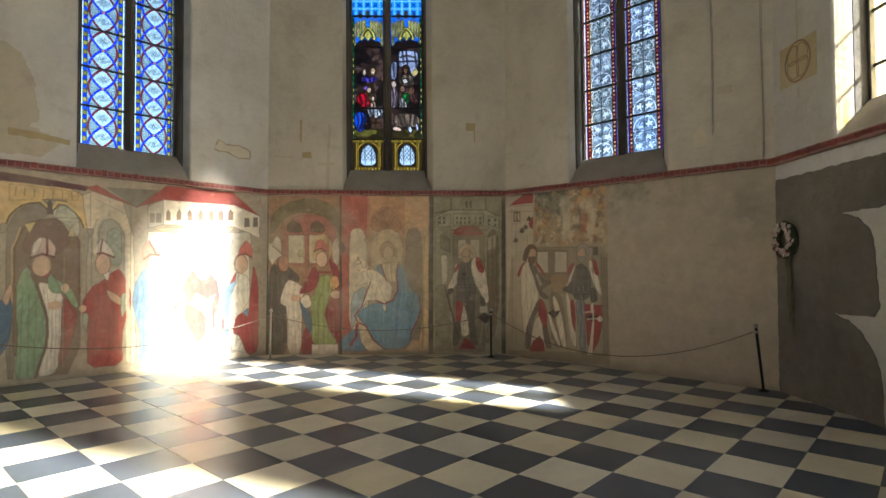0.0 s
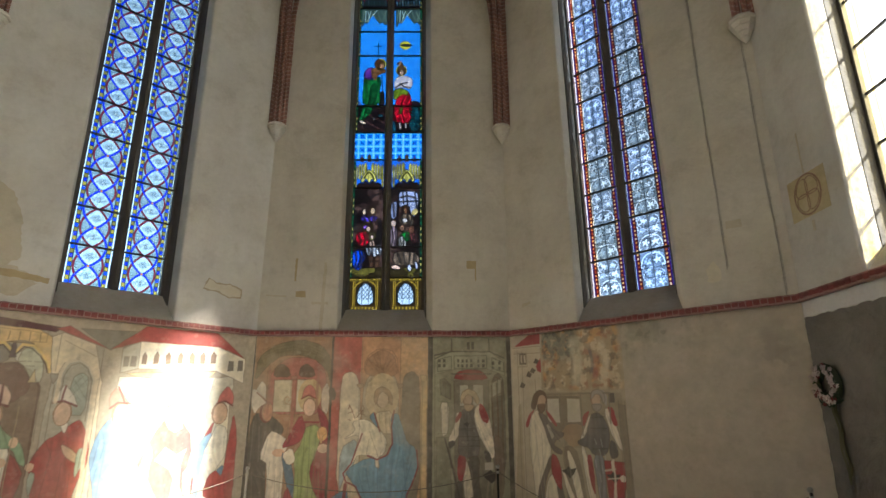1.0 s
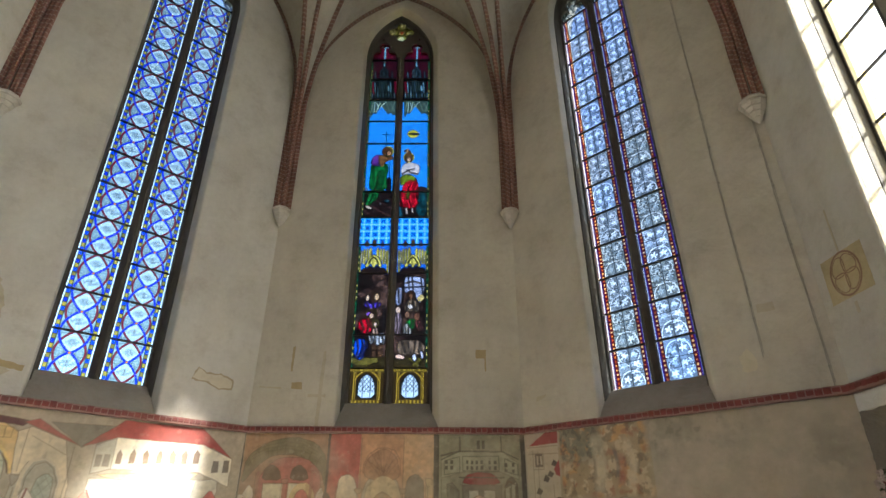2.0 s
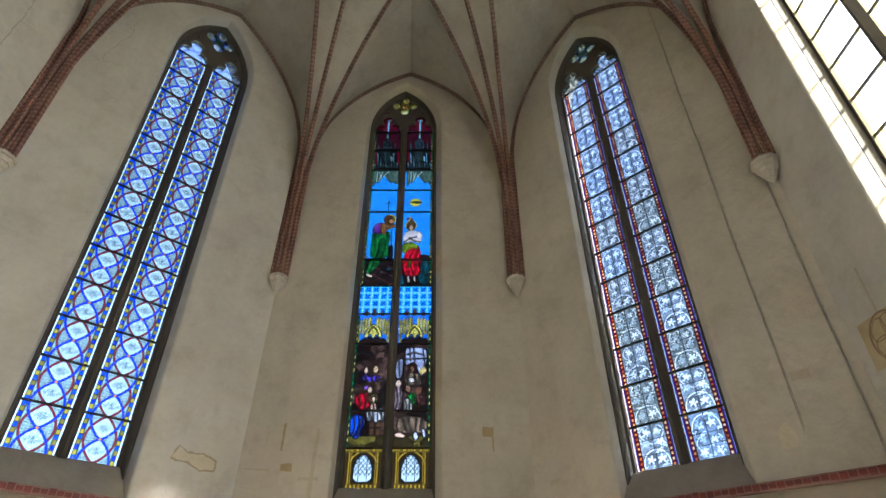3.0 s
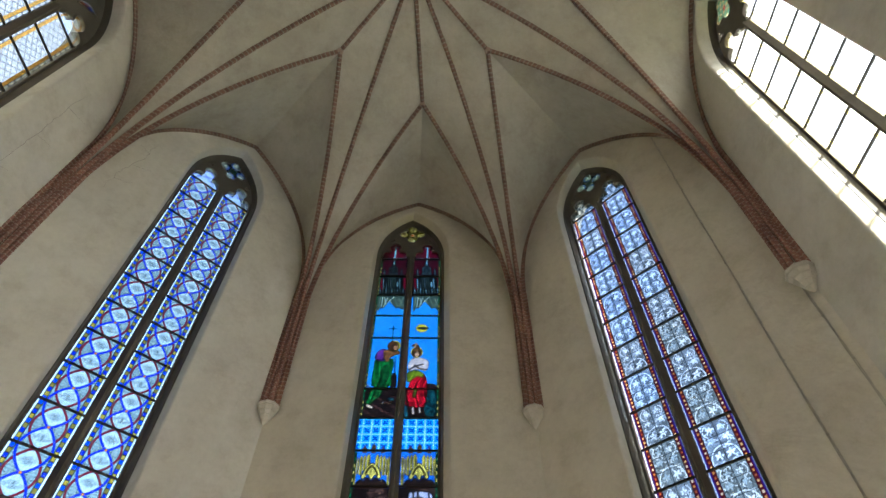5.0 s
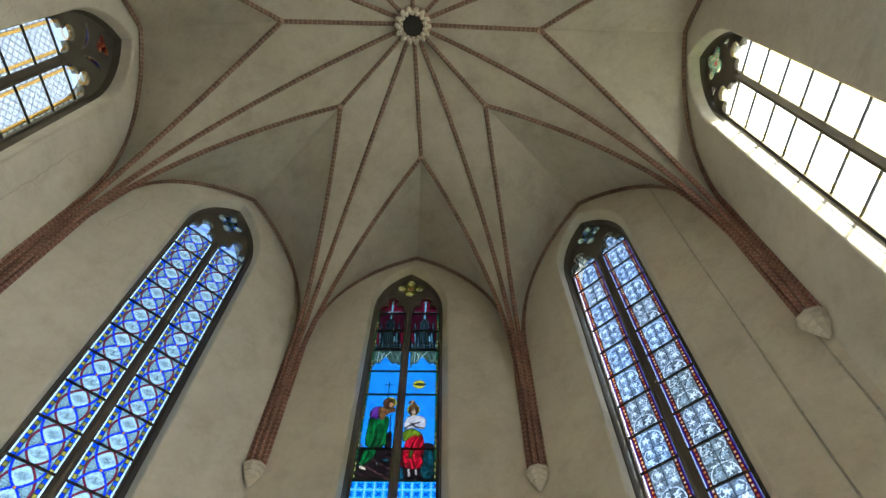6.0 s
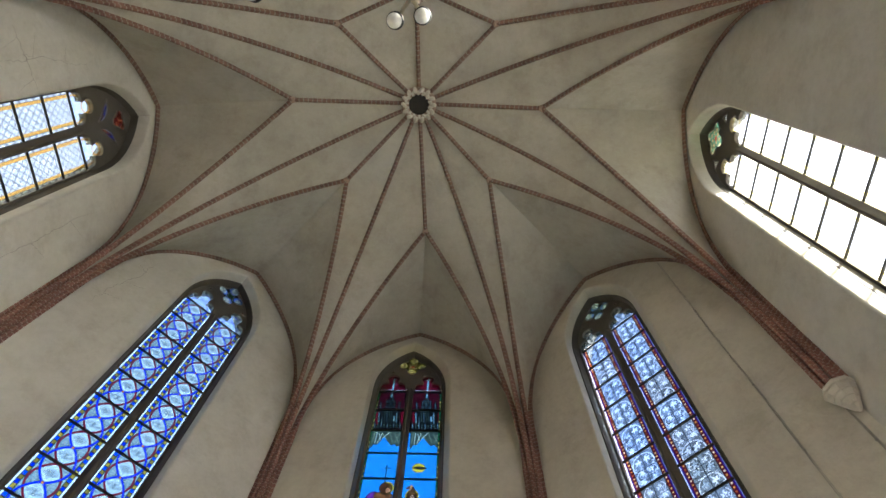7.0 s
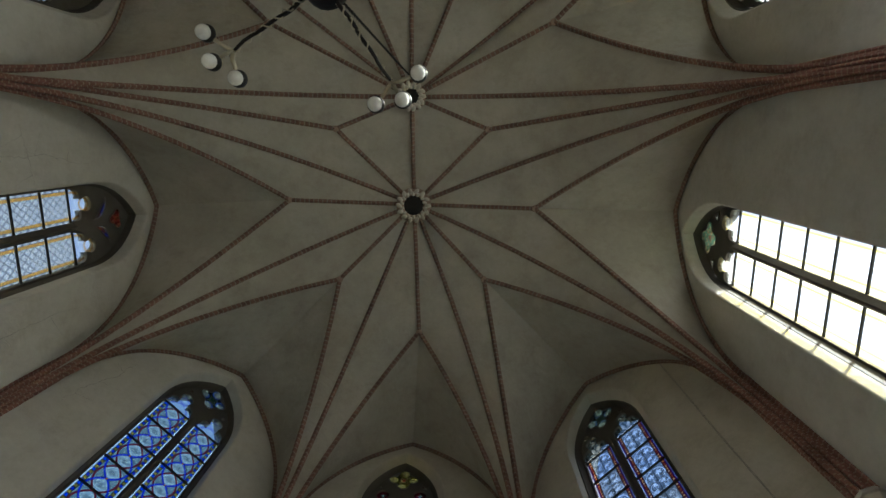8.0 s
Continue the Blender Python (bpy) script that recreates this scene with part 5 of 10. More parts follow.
        c.stroke([(-0.295, 8.93), (-0.145, 9.04), (-0.004, 9.08)], 0.012, glow(110, 84, 76))
        c.stroke([(0.092, 8.94), (-0.08, 8.97), (-0.175, 9.06)], 0.012, glow(110, 84, 76))
        c.disc(-0.143, 9.40, 0.128, 0.150, glow(236, 214, 66))
        c.disc(-0.143, 9.39, 0.098, 0.120, glow(120, 84, 46))
        c.disc(-0.139, 9.35, 0.056, 0.080, glow(204, 164, 128))
        c.shape([(-0.192, 8.05), (-0.141, 8.05), (-0.115, 7.87), (-0.182, 7.86)], glow(206, 184, 166), rounds=1)
        c.shape([(-0.065, 8.04), (-0.015, 8.05), (0.002, 7.91), (-0.048, 7.89)], glow(206, 184, 166), rounds=1)
        c.shape([(-0.279, 9.55), (-0.224, 9.63), (-0.128, 9.62), (-0.084, 9.52), (-0.148, 9.5), (-0.189, 9.56)], glow(130, 88, 50), rounds=1)
        c.stroke([(-0.188, 9.52), (-0.167, 9.63)], 0.050, glow(196, 150, 100))
    leaded(c, 7.80, 8.50, 40 + k, 1.1)
    leaded(c, 8.50, 10.2, 44 + k, 0.7)
    fine2 = cloud(c, 0.06, 96 + k)
    c.lay((Z > 7.8) & (Z < 9.75) & (fine2 > .60) & (c.C[..., 2] < 0.25), glow(8, 8, 8), .55)
    # pale tabernacle work above, on deep red and black
    pale, dim2, dusk = (glow(128, 184, 196), glow(74, 108, 100), glow(12, 18, 20)) if k else (glow(92, 130, 130), glow(50, 76, 68), glow(10, 16, 18))
    c.rect(-.33, .33, 11.05, 12.5, glow(20, 10, 14))
    c.shape([(-0.357, 12.41), (-0.333, 12.57), (-0.183, 12.65), (0.109, 12.65), (0.26, 12.58), (0.299, 12.4), (0.218, 12.46), (-0.027, 12.52), (-0.266, 12.47)], glow(150, 10, 38), rounds=1)
    c.shape([(-0.327, 11.84), (-0.355, 12.38), (0.279, 12.39), (0.318, 11.85)], glow(52, 10, 22), rounds=0)
    c.shape([(-0.299, 11.2), (-0.331, 11.78), (0.312, 11.79), (0.342, 11.21)], dusk, rounds=0)
    c.shape([(-0.275, 11.3), (-0.312, 11.72), (-0.247, 11.72), (-0.211, 11.3)], glow(104, 8, 30), rounds=0)
    c.shape([(0.278, 11.31), (0.254, 11.73), (0.319, 11.73), (0.342, 11.31)], glow(104, 8, 30), rounds=0)
    c.shape([(-0.286, 10.67), (-0.297, 11.09), (0.33, 11.1), (0.344, 10.68), (0.267, 10.64), (0.219, 10.72), (0.142, 10.68), (0.045, 10.82), (-0.03, 10.94), (-0.086, 10.8), (-0.143, 10.69), (-0.219, 10.7), (-0.26, 10.57)], glow(52, 72, 62), rounds=0)
    c.shape([(-0.030, 12.22), (-0.024, 12.45), (0.006, 12.45), (0.014, 12.22)], pale, rounds=0)
    c.disc(-0.010, 12.30, 0.030, 0.045, pale)
    c.stroke([(-0.05, 12.25), (0.03, 12.25)], 0.014, pale)
    c.shape([(-0.100, 11.84), (-0.108, 12.10), (-0.06, 12.13), (-0.01, 12.24), (0.045, 12.13), (0.085, 12.10), (0.105, 11.84)], dusk, rounds=0)
    for u, v in (((-.095, 11.86), (-.100, 12.11)), ((.095, 11.86), (.085, 12.11)), ((-.09, 11.88), (.08, 12.08)), ((.09, 11.88), (-.09, 12.08)), ((-.10, 12.10), (.085, 12.11)), ((-.10, 11.87), (.10, 11.87)), ((-.06, 12.12), (-.01, 12.25)), ((.045, 12.12), (-.01, 12.25)), ((-.02, 11.88), (-.01, 12.08))):
        c.stroke([u, v], .018, pale)
    c.shape([(-0.227, 11.82), (-0.244, 12.02), (-0.235, 12.09), (-0.215, 12.02), (-0.199, 11.82)], pale, rounds=0)
    c.shape([(0.192, 11.83), (0.181, 12.02), (0.191, 12.1), (0.209, 12.03), (0.22, 11.83)], pale, rounds=0)
    c.shape([(-0.213, 11.32), (-0.243, 11.68), (-0.231, 11.75), (-0.206, 11.68), (-0.177, 11.32)], pale, rounds=0)
    c.shape([(-0.141, 11.32), (-0.158, 11.54), (-0.149, 11.6), (-0.13, 11.54), (-0.113, 11.32)], pale, rounds=0)
    c.shape([(0.172, 11.33), (0.15, 11.69), (0.165, 11.76), (0.187, 11.69), (0.209, 11.33)], pale, rounds=0)
    c.shape([(0.104, 11.41), (0.093, 11.57), (0.116, 11.63), (0.148, 11.57), (0.159, 11.41)], pale, rounds=0)
    c.shape([(-0.092, 11.39), (-0.12, 11.77), (-0.092, 11.77), (-0.065, 11.39)], dim2, rounds=0)
    c.shape([(-0.041, 11.39), (-0.069, 11.77), (-0.041, 11.77), (-0.014, 11.39)], pale, rounds=0)
    c.shape([(0.009, 11.39), (-0.018, 11.77), (0.01, 11.77), (0.037, 11.39)], dim2, rounds=0)
    c.shape([(0.059, 11.39), (0.033, 11.77), (0.061, 11.77), (0.087, 11.39)], dim2, rounds=0)
    c.shape([(-0.274, 11.18), (-0.289, 11.31), (-0.28, 11.41), (-0.253, 11.31), (-0.247, 11.18)], pale, rounds=0)
    c.shape([(-0.206, 11.18), (-0.221, 11.31), (-0.209, 11.38), (-0.185, 11.31), (-0.179, 11.18)], dim2, rounds=0)
    c.shape([(-0.139, 11.18), (-0.153, 11.31), (-0.143, 11.41), (-0.117, 11.31), (-0.112, 11.18)], pale, rounds=0)
    c.shape([(-0.071, 11.18), (-0.085, 11.31), (-0.073, 11.38), (-0.049, 11.31), (-0.044, 11.18)], dim2, rounds=0)
    c.shape([(-0.004, 11.18), (-0.017, 11.31), (-0.007, 11.42), (0.019, 11.31), (0.023, 11.18)], pale, rounds=0)
    c.shape([(0.064, 11.18), (0.051, 11.31), (0.064, 11.38), (0.087, 11.31), (0.091, 11.18)], dim2, rounds=0)
    c.shape([(0.131, 11.18), (0.119, 11.31), (0.13, 11.42), (0.155, 11.31), (0.158, 11.19)], pale, rounds=0)
    c.shape([(0.199, 11.19), (0.187, 11.31), (0.2, 11.38), (0.223, 11.32), (0.226, 11.19)], dim2, rounds=0)
    c.shape([(0.266, 11.19), (0.255, 11.32), (0.267, 11.42), (0.291, 11.32), (0.293, 11.19)], pale, rounds=0)
    pale, dim2 = glow(150, 178, 160), glow(104, 128, 104)
    c.stroke([(-0.258, 10.75), (-0.232, 11.06)], 0.022, dim2)
    c.stroke([(-0.196, 10.74), (-0.186, 11.05)], 0.022, pale)
    c.stroke([(-0.144, 10.75), (-0.069, 11.04)], 0.022, pale)
    c.stroke([(-0.068, 11.02), (0.043, 10.85)], 0.022, dim2)
    c.stroke([(-0.049, 10.89), (0.081, 11.07)], 0.022, pale)
    c.stroke([(0.081, 11.07), (0.173, 10.76)], 0.022, dim2)
    c.stroke([(0.191, 11.03), (0.296, 10.76)], 0.022, dim2)
    c.stroke([(0.217, 10.76), (0.297, 11.05)], 0.022, dim2)
    c.stroke([(-0.14, 11.03), (-0.088, 10.83)], 0.022, pale)
    c.stroke([(-0.31, 11.13), (0.346, 11.14)], 0.030, glow(8, 8, 8))
    leaded(c, 11.16, 12.5, 60 + k, 0.5)
    # beaded border
    beads = (np.sin(Z * 48) > .2)
    for lo, hi in ((4.5, 7.1), (7.8, 12.4)):
        side = (X > .29) if k else (X < -.29)
        band = side & (Z > lo) & (Z < hi)
        c.lay(band, glow(8, 40, 26))
        c.lay(band & beads & (abs(abs(X) - .31) < .011), np.where((np.sin(Z * 9.6) > 0)[..., None], glow(190, 170, 80), glow(20, 130, 70)))
    return c


east = [east_light(0), east_light(1)]


def strip(c, j):
    """One panel of a light, from bar to bar."""
    out = Canvas(-LW / 2, LW / 2, 0, PANEL, PANEL / 84, 0)
    rows = slice(j * 84, j * 84 + 85)
    out.C = c.C[rows].copy()
    return out


east_panes = [[pane_mesh(strip(c, j), "pane", "glass") for j in range(13)] for c in east]
hc5 = head_canvas(lin(70, 8, 24))
hc5.lay(cloud(hc5, .15, 3) > .5, lin(46, 6, 18))
hc5.shape([(-.020, 0), (-.016, .3), (0, .5), (.016, .3), (.020, 0)], lin(92, 146, 154), rounds=0)
hc5.stroke([(-.06, .40), (.06, .40)], .018, lin(100, 156, 160))
hc5.disc(0, .22, .026, .03, lin(92, 146, 154))
h5mesh = pane_mesh(hc5, "head_pane", "glass")
ec5 = four_lobes(lin(18, 16, 8), lin(206, 204, 140, 0.62), lin(110, 112, 40), lin(16, 14, 10), lin(190, 180, 110))
ec5.rect(-.048, .048, -.048, .048, lin(190, 180, 120))
ec5.rect(-.034, .034, -.034, .034, lin(150, 20, 18))
e5mesh = pane_mesh(ec5, "quatrefoil_pane", "glass")
window("window_7", window_pose("east"), "two-light picture window in deep blue, red and gold glass", lambda k, j: east_panes[k][j], lambda k: h5mesh, e5mesh, [1, 2, 4, 5, 6, 7, 9, 10, 11, 12, 13])


# ---- string course of red bricks ----
bm = bmesh.new()
_prof = [(0.0, -0.052), (-0.045, -0.052), (-0.074, -0.040), (-0.086, -0.012), (-0.084, 0.020), (-0.070, 0.045), (-0.04, 0.054), (0.0, 0.054)]
_a = [bm.verts.new((-0.0405, y, z)) for y, z in _prof]
_b = [bm.verts.new((0.0405, y, z)) for y, z in _prof]
for k in range(len(_prof)):
    j = (k + 1) % len(_prof)
    bm.faces.new((_a[k], _a[j], _b[j], _b[k]))
bm.faces.new(_a[::-1])
bm.faces.new(_b)
bmesh.ops.recalc_face_normals(bm, faces=bm.faces)
brick_mesh = bpy.data.meshes.new("brick")
bm.to_mesh(brick_mesh)
bm.free()
brick_mesh.materials.append(MAT["band"])
for _n, _m in WALLS.items():
    hl = BAY_HALF if _n.startswith("bay") else SIDE
    trim = empty("trim", "projecting string course of red glazed bricks", "string course", kind="structure")
    trim.matrix_world = _m
    bm = bmesh.new()
    box(bm, -hl, hl, -0.077, 0.0, BAND - 0.060, BAND + 0.050, 0.010)
    part("mortar", bm, "joint", trim)
    count = round(2 * hl / 0.092)
    for k in range(count):
        b = new("brick", brick_mesh)
        b.parent = trim
        b.location = (-hl + (k + 0.5) * 2 * hl / count, rng.uniform(-0.003, 0.003), BAND + rng.uniform(-0.004, 0.004))
        b.rotation_euler = (0, rng.uniform(-0.035, 0.035), rng.uniform(-0.02, 0.02))

# ---- corbels, bosses ----
cor = empty("corbel", "pale carved stone corbel under the vault ribs", "corbel", "rib corbels", at=(0, 0, 0))
for low, high, r0, r1 in ((-0.445, -0.34, 0.016, 0.074), (-0.34, -0.25, 0.080, 0.118), (-0.25, -0.165, 0.128, 0.162), (-0.165, -0.08, 0.172, 0.204)):
    bm = bmesh.new()
    lathe(bm, [(r0, low), (r0 + 0.55 * (r1 - r0), low + 0.45 * (high - low)), (r1, high - 0.024), (r1 + 0.003, high - 0.012), (r1 - 0.012, high)], 8)
    part("course", bm, "corbel", cor)
bm = bmesh.new()
lathe(bm, [(0.192, -0.08), (0.226, -0.068), (0.234, -0.036), (0.222, -0.016), (0.200, 0.012)], 8)
part("collar", bm, "corbel", cor)
spots = [(corner(a), 0.12) for a in (22.5, 67.5, 112.5, 157.5, 202.5, 337.5)]
for k, (c, inn) in enumerate(spots):
    d = Vector((-c.x, -c.y, 0)).normalized()
    at = c + d * inn
    m = Matrix.Translation((at.x, at.y, FOOT)) @ pose(0, 0, 0, 0, 0, math.degrees(math.atan2(d.y, d.x)) + 22.5) @ Matrix.Scale(0.94, 4)
    if k == 0:
        cor.matrix_world = m
    else:
        copy_thing(cor, m)


def boss(at, r, label):
    b = empty("roof_boss", label, "boss", "roof bosses", at=at)
    bm = bmesh.new()
    n = 24
    prof = [(r, 0.06), (r, -0.10), (r * 0.86, -0.19), (r * 0.62, -0.19), (r * 0.55, -0.12), (r * 0.55, 0.04)]
    rings = [[bm.verts.new((q * math.cos(2 * math.pi * k / n), q * math.sin(2 * math.pi * k / n), z)) for k in range(n)] for q, z in prof]
    for u, v in zip(rings, rings[1:] + rings[:1]):
        for k in range(n):
            bm.faces.new((u[k], u[(k + 1) % n], v[(k + 1) % n], v[k]))
    bmesh.ops.recalc_face_normals(bm, faces=bm.faces)
    part("ring", bm, "rib", b)
    bm = bmesh.new()
    for k in range(14):
        a = 2 * math.pi * k / 14
        for q, h, s in ((0.84, -0.20, 0.075), (0.68, -0.205, 0.055)):
            mm = Matrix.Translation((q * r * math.cos(a + (q < .7) * .2), q * r * math.sin(a + (q < .7) * .2), h)) @ pose(0, 0, 0, 0, 0, math.degrees(a) + 30 * (k % 2)) @ Matrix.Diagonal((1.2, 0.75, 0.5, 1))
            bmesh.ops.create_icosphere(bm, subdivisions=1, radius=s, matrix=mm)
    part("leaf_wreath", bm, "corbel", b, "pale carved leaf wreath", smooth=True)
    # a dark disc caps the ring, standing in for shade inside the opening
    bm = bmesh.new()
    lathe(bm, [(0.002, -0.155), (r * 0.57, -0.155), (r * 0.57, -0.05)], 20)
    part("opening", bm, "iron", b, "dark disc in place of the shaded round opening")
    return b


boss(BOSS + Vector((0, 0, -0.02)), 0.40, "ring boss with pale carved leaves round an opening capped by a dark disc")
boss(CROWN + Vector((0, 0, -0.02)), 0.30, "small ring boss with carved leaves at the arch crown")
bm = bmesh.new()
lathe(bm, [(0.002, -0.112), (0.045, -0.110), (0.068, -0.095), (0.075, 0.0)], 8)
key = tagged(part("rib_keystone", bm, "rib", None), "small brick keystone where three ribs meet", "keystone", "rib keystones")
_first = True
for a, b in EDGES:
    if b.x == 0 and b.y < 0:
        continue
    if _first:
        key.location, _first = b, False
    else:
        copy_thing(key, Matrix.Translation(b))

# ---- wall paintings ----
def tone(r, g, b):
    """A pigment on dry plaster."""
    c = lin(r, g, b, 1.36)
    return c * 0.80 + c.mean() * 0.20


LINE = lin(96, 74, 62)


def soft_noise(X, Z, seed):
    r = np.random.RandomState(seed)
    out = np.zeros_like(X)
    for k in range(14):
        f, a, p, q = r.uniform(0.6, 7), r.uniform(0, 6.28), r.uniform(0, 6.28), r.uniform(0.4, 1.0)
        out += q / (1 + 0.3 * f) * np.sin(f * (X * math.cos(a) + Z * math.sin(a)) + p + 1.3 * np.sin(f * 0.7 * Z + q * 9))
    return out / 4


def wall_canvas(base, seed, dark):
    c = Canvas(-SIDE + 0.004, SIDE - 0.004, 0.0, BAND - 0.064, 0.0100, base)
    c.warp = (0.010 * soft_noise(c.X * 6, c.Z * 6, seed + 20), 0.010 * soft_noise(c.X * 6, c.Z * 6, seed + 30))
    n = soft_noise(c.X, c.Z, seed)
    c.lay(np.clip(n * 0.6 + 0.3, 0, 1), dark, 0.5)
    return c


ne = wall_canvas(tone(165, 150, 126), 1, tone(148, 134, 112))
ea = wall_canvas(tone(150, 132, 104), 2, tone(128, 112, 90))
se = wall_canvas(tone(163, 150, 131), 3, tone(154, 142, 124))
ne.shape(((-2.02, 3.02), (-0.8, 3.01), (-0.72, 2.38), (-0.81, 2.47), (-0.87, 2.61), (-0.99, 2.76), (-1.13, 2.8), (-1.28, 2.77), (-1.55, 2.67), (-1.72, 2.47), (-1.76, 2.3), (-2.0, 2.28)), tone(205, 170, 104), rounds=1, edge=LINE)
ne.shape(((-2.02, 3.14), (-1.56, 3.11), (-0.68, 3.03), (-0.76, 2.96), (-2.02, 3.01)), tone(85, 36, 46), rounds=0, edge=LINE)
ne.stroke([(-1.64, 2.93), (-1.64, 2.81)], 0.012, tone(120, 95, 55), 0.8)
ne.stroke([(-1.53, 2.92), (-1.53, 2.81)], 0.012, tone(120, 95, 55), 0.8)
ne.stroke([(-1.42, 2.92), (-1.41, 2.8)], 0.012, tone(120, 95, 55), 0.8)
ne.stroke([(-1.3, 2.92), (-1.3, 2.8)], 0.012, tone(120, 95, 55), 0.8)
ne.stroke([(-1.18, 2.92), (-1.18, 2.8)], 0.012, tone(120, 95, 55), 0.8)
ne.stroke([(-1.06, 2.92), (-1.06, 2.79)], 0.012, tone(120, 95, 55), 0.8)
ne.stroke([(-0.94, 2.92), (-0.93, 2.79)], 0.012, tone(120, 95, 55), 0.8)
ne.stroke([(-1.72, 2.96), (-0.85, 2.93), (-0.85, 2.8), (-1.71, 2.72), (-1.72, 2.96)], 0.012, tone(140, 112, 64), 0.6)
ne.shape(((-1.69, 0.12), (-1.74, 2.26), (-1.65, 2.51), (-1.49, 2.68), (-1.22, 2.76), (-1.22, 2.54), (-1.41, 2.4), (-1.55, 2.35), (-1.61, 2.18), (-1.59, 0.08)), tone(132, 122, 106), rounds=1, edge=LINE)
ne.shape(((-1.19, 2.6), (-1.06, 2.69), (-0.91, 2.64), (-0.83, 2.48), (-0.81, 2.25), (-0.94, 2.23), (-0.96, 2.39), (-1.16, 2.5)), tone(194, 188, 168), rounds=1, edge=LINE)
ne.shape(((-1.61, 0.1), (-1.65, 2.09), (-1.58, 2.31), (-1.41, 2.44), (-1.16, 2.5), (-0.94, 2.39), (-0.81, 2.12), (-0.76, 0.07)), tone(122, 100, 80), rounds=1, edge=LINE)
ne.shape(((-1.56, 2.01), (-1.48, 2.29), (-1.35, 2.41), (-1.14, 2.48), (-0.98, 2.33), (-0.93, 2.12), (-1.11, 1.92), (-1.43, 1.92)), tone(114, 80, 68), rounds=1, edge=LINE)
ne.stroke([(-1.63, 1.51), (-1.63, 2.05), (-1.54, 2.3), (-1.34, 2.44), (-1.14, 2.48), (-0.96, 2.38), (-0.82, 2.16), (-0.8, 1.32)], 0.03, tone(96, 66, 54), 0.8)
ne.stroke([(-1.64, 1.01), (-1.66, 2.01), (-1.57, 2.32)], 0.02, tone(205, 170, 90), 0.8)
ne.stroke([(-1.76, 2.27), (-1.7, 2.48), (-1.55, 2.66), (-1.28, 2.77), (-1.0, 2.76), (-0.83, 2.54), (-0.75, 2.36)], 0.018, tone(120, 92, 56), 0.8)
ne.shape(((-0.8, 3.01), (-0.06, 2.77), (0.05, 0.15), (-0.06, 0.11), (-0.13, 2.24), (-0.22, 2.48), (-0.39, 2.59), (-0.56, 2.55), (-0.63, 2.36), (-0.67, 2.29), (-0.73, 2.4)), tone(206, 189, 156), rounds=1, edge=LINE)
ne.shape(((-0.76, 3.01), (-0.59, 3.07), (-0.03, 2.77), (-0.27, 2.84)), tone(165, 42, 40), rounds=0, edge=LINE)
ne.shape(((-0.44, 3.04), (0.43, 3.08), (0.0, 2.75)), tone(116, 111, 97), rounds=0, edge=LINE)
ne.shape(((-0.7, 0.19), (-0.71, 2.22), (-0.63, 2.33), (-0.55, 2.52), (-0.39, 2.59), (-0.22, 2.48), (-0.13, 2.24), (-0.08, 0.15)), tone(166, 159, 139), rounds=1, edge=LINE)
ne.shape(((-0.43, 1.77), (-0.44, 2.3), (-0.32, 2.4), (-0.22, 2.32), (-0.2, 1.77)), tone(150, 160, 145), rounds=1, alpha=0.8, edge=LINE)
ne.stroke([(-0.62, 2.84), (-0.17, 2.64)], 0.012, tone(150, 130, 100), 0.8)
ne.stroke([(-0.68, 2.93), (-0.67, 2.4)], 0.012, tone(150, 130, 100), 0.8)
ne.shape(((-1.91, 1.15), (-1.67, 1.33), (-1.63, 1.1), (-1.65, 0.75), (-1.71, 0.51), (-1.89, 0.3)), tone(62, 98, 128), rounds=1, folds=0.1, edge=LINE)
ne.shape(((-1.77, 1.27), (-1.67, 1.51), (-1.63, 1.45), (-1.7, 1.14)), tone(190, 150, 125), rounds=1, edge=LINE)
ne.shape(((-1.03, 1.28), (-0.91, 1.19), (-0.8, 0.96), (-0.93, 0.44), (-1.05, 0.14), (-1.06, 0.98)), tone(150, 66, 58), rounds=1, folds=0.08, edge=LINE)
ne.shape(((-1.48, 1.76), (-1.39, 1.61), (-1.3, 1.34), (-1.22, 0.99), (-1.19, 0.64), (-1.25, 0.22), (-1.34, 0.07), (-1.6, 0.07), (-1.56, 0.68), (-1.59, 1.01), (-1.6, 1.43), (-1.56, 1.64)), tone(122, 150, 112), rounds=1, folds=0.1, edge=LINE)
ne.shape(((-1.35, 1.51), (-1.18, 1.48), (-1.01, 1.33), (-1.03, 0.98), (-1.03, 0.63), (-1.07, 0.14), (-1.16, 0.09), (-1.33, 0.08), (-1.21, 0.47), (-1.2, 0.99), (-1.28, 1.29)), tone(206, 197, 179), rounds=1, folds=0.1, edge=LINE)
ne.shape(((-1.21, 1.69), (-1.11, 1.55), (-0.99, 1.46), (-0.88, 1.37), (-0.79, 1.08), (-0.89, 1.13), (-0.99, 1.33), (-1.14, 1.33), (-1.22, 1.45)), tone(122, 150, 112), rounds=1, folds=0.08, edge=LINE)
ne.stroke([(-1.42, 1.64), (-1.3, 1.29), (-1.21, 0.94), (-1.21, 0.56), (-1.34, 0.08)], 0.04, tone(112, 84, 72), 0.9)
ne.stroke([(-1.01, 1.4), (-1.02, 0.11)], 0.016, tone(120, 92, 76), 0.8)
ne.disc(-1.12, 1.15, 0.095, 0.069, tone(202, 166, 130))
ne.disc(-0.99, 1.41, 0.052, 0.070, tone(202, 166, 130))
ne.shape(((-1.46, 1.76), (-1.38, 1.61), (-1.21, 1.57), (-1.17, 1.69), (-1.29, 1.63), (-1.41, 1.73)), tone(150, 70, 66), rounds=1, edge=LINE)
ne.disc(-1.30, 1.77, 0.127, 0.173, tone(150, 114, 88))
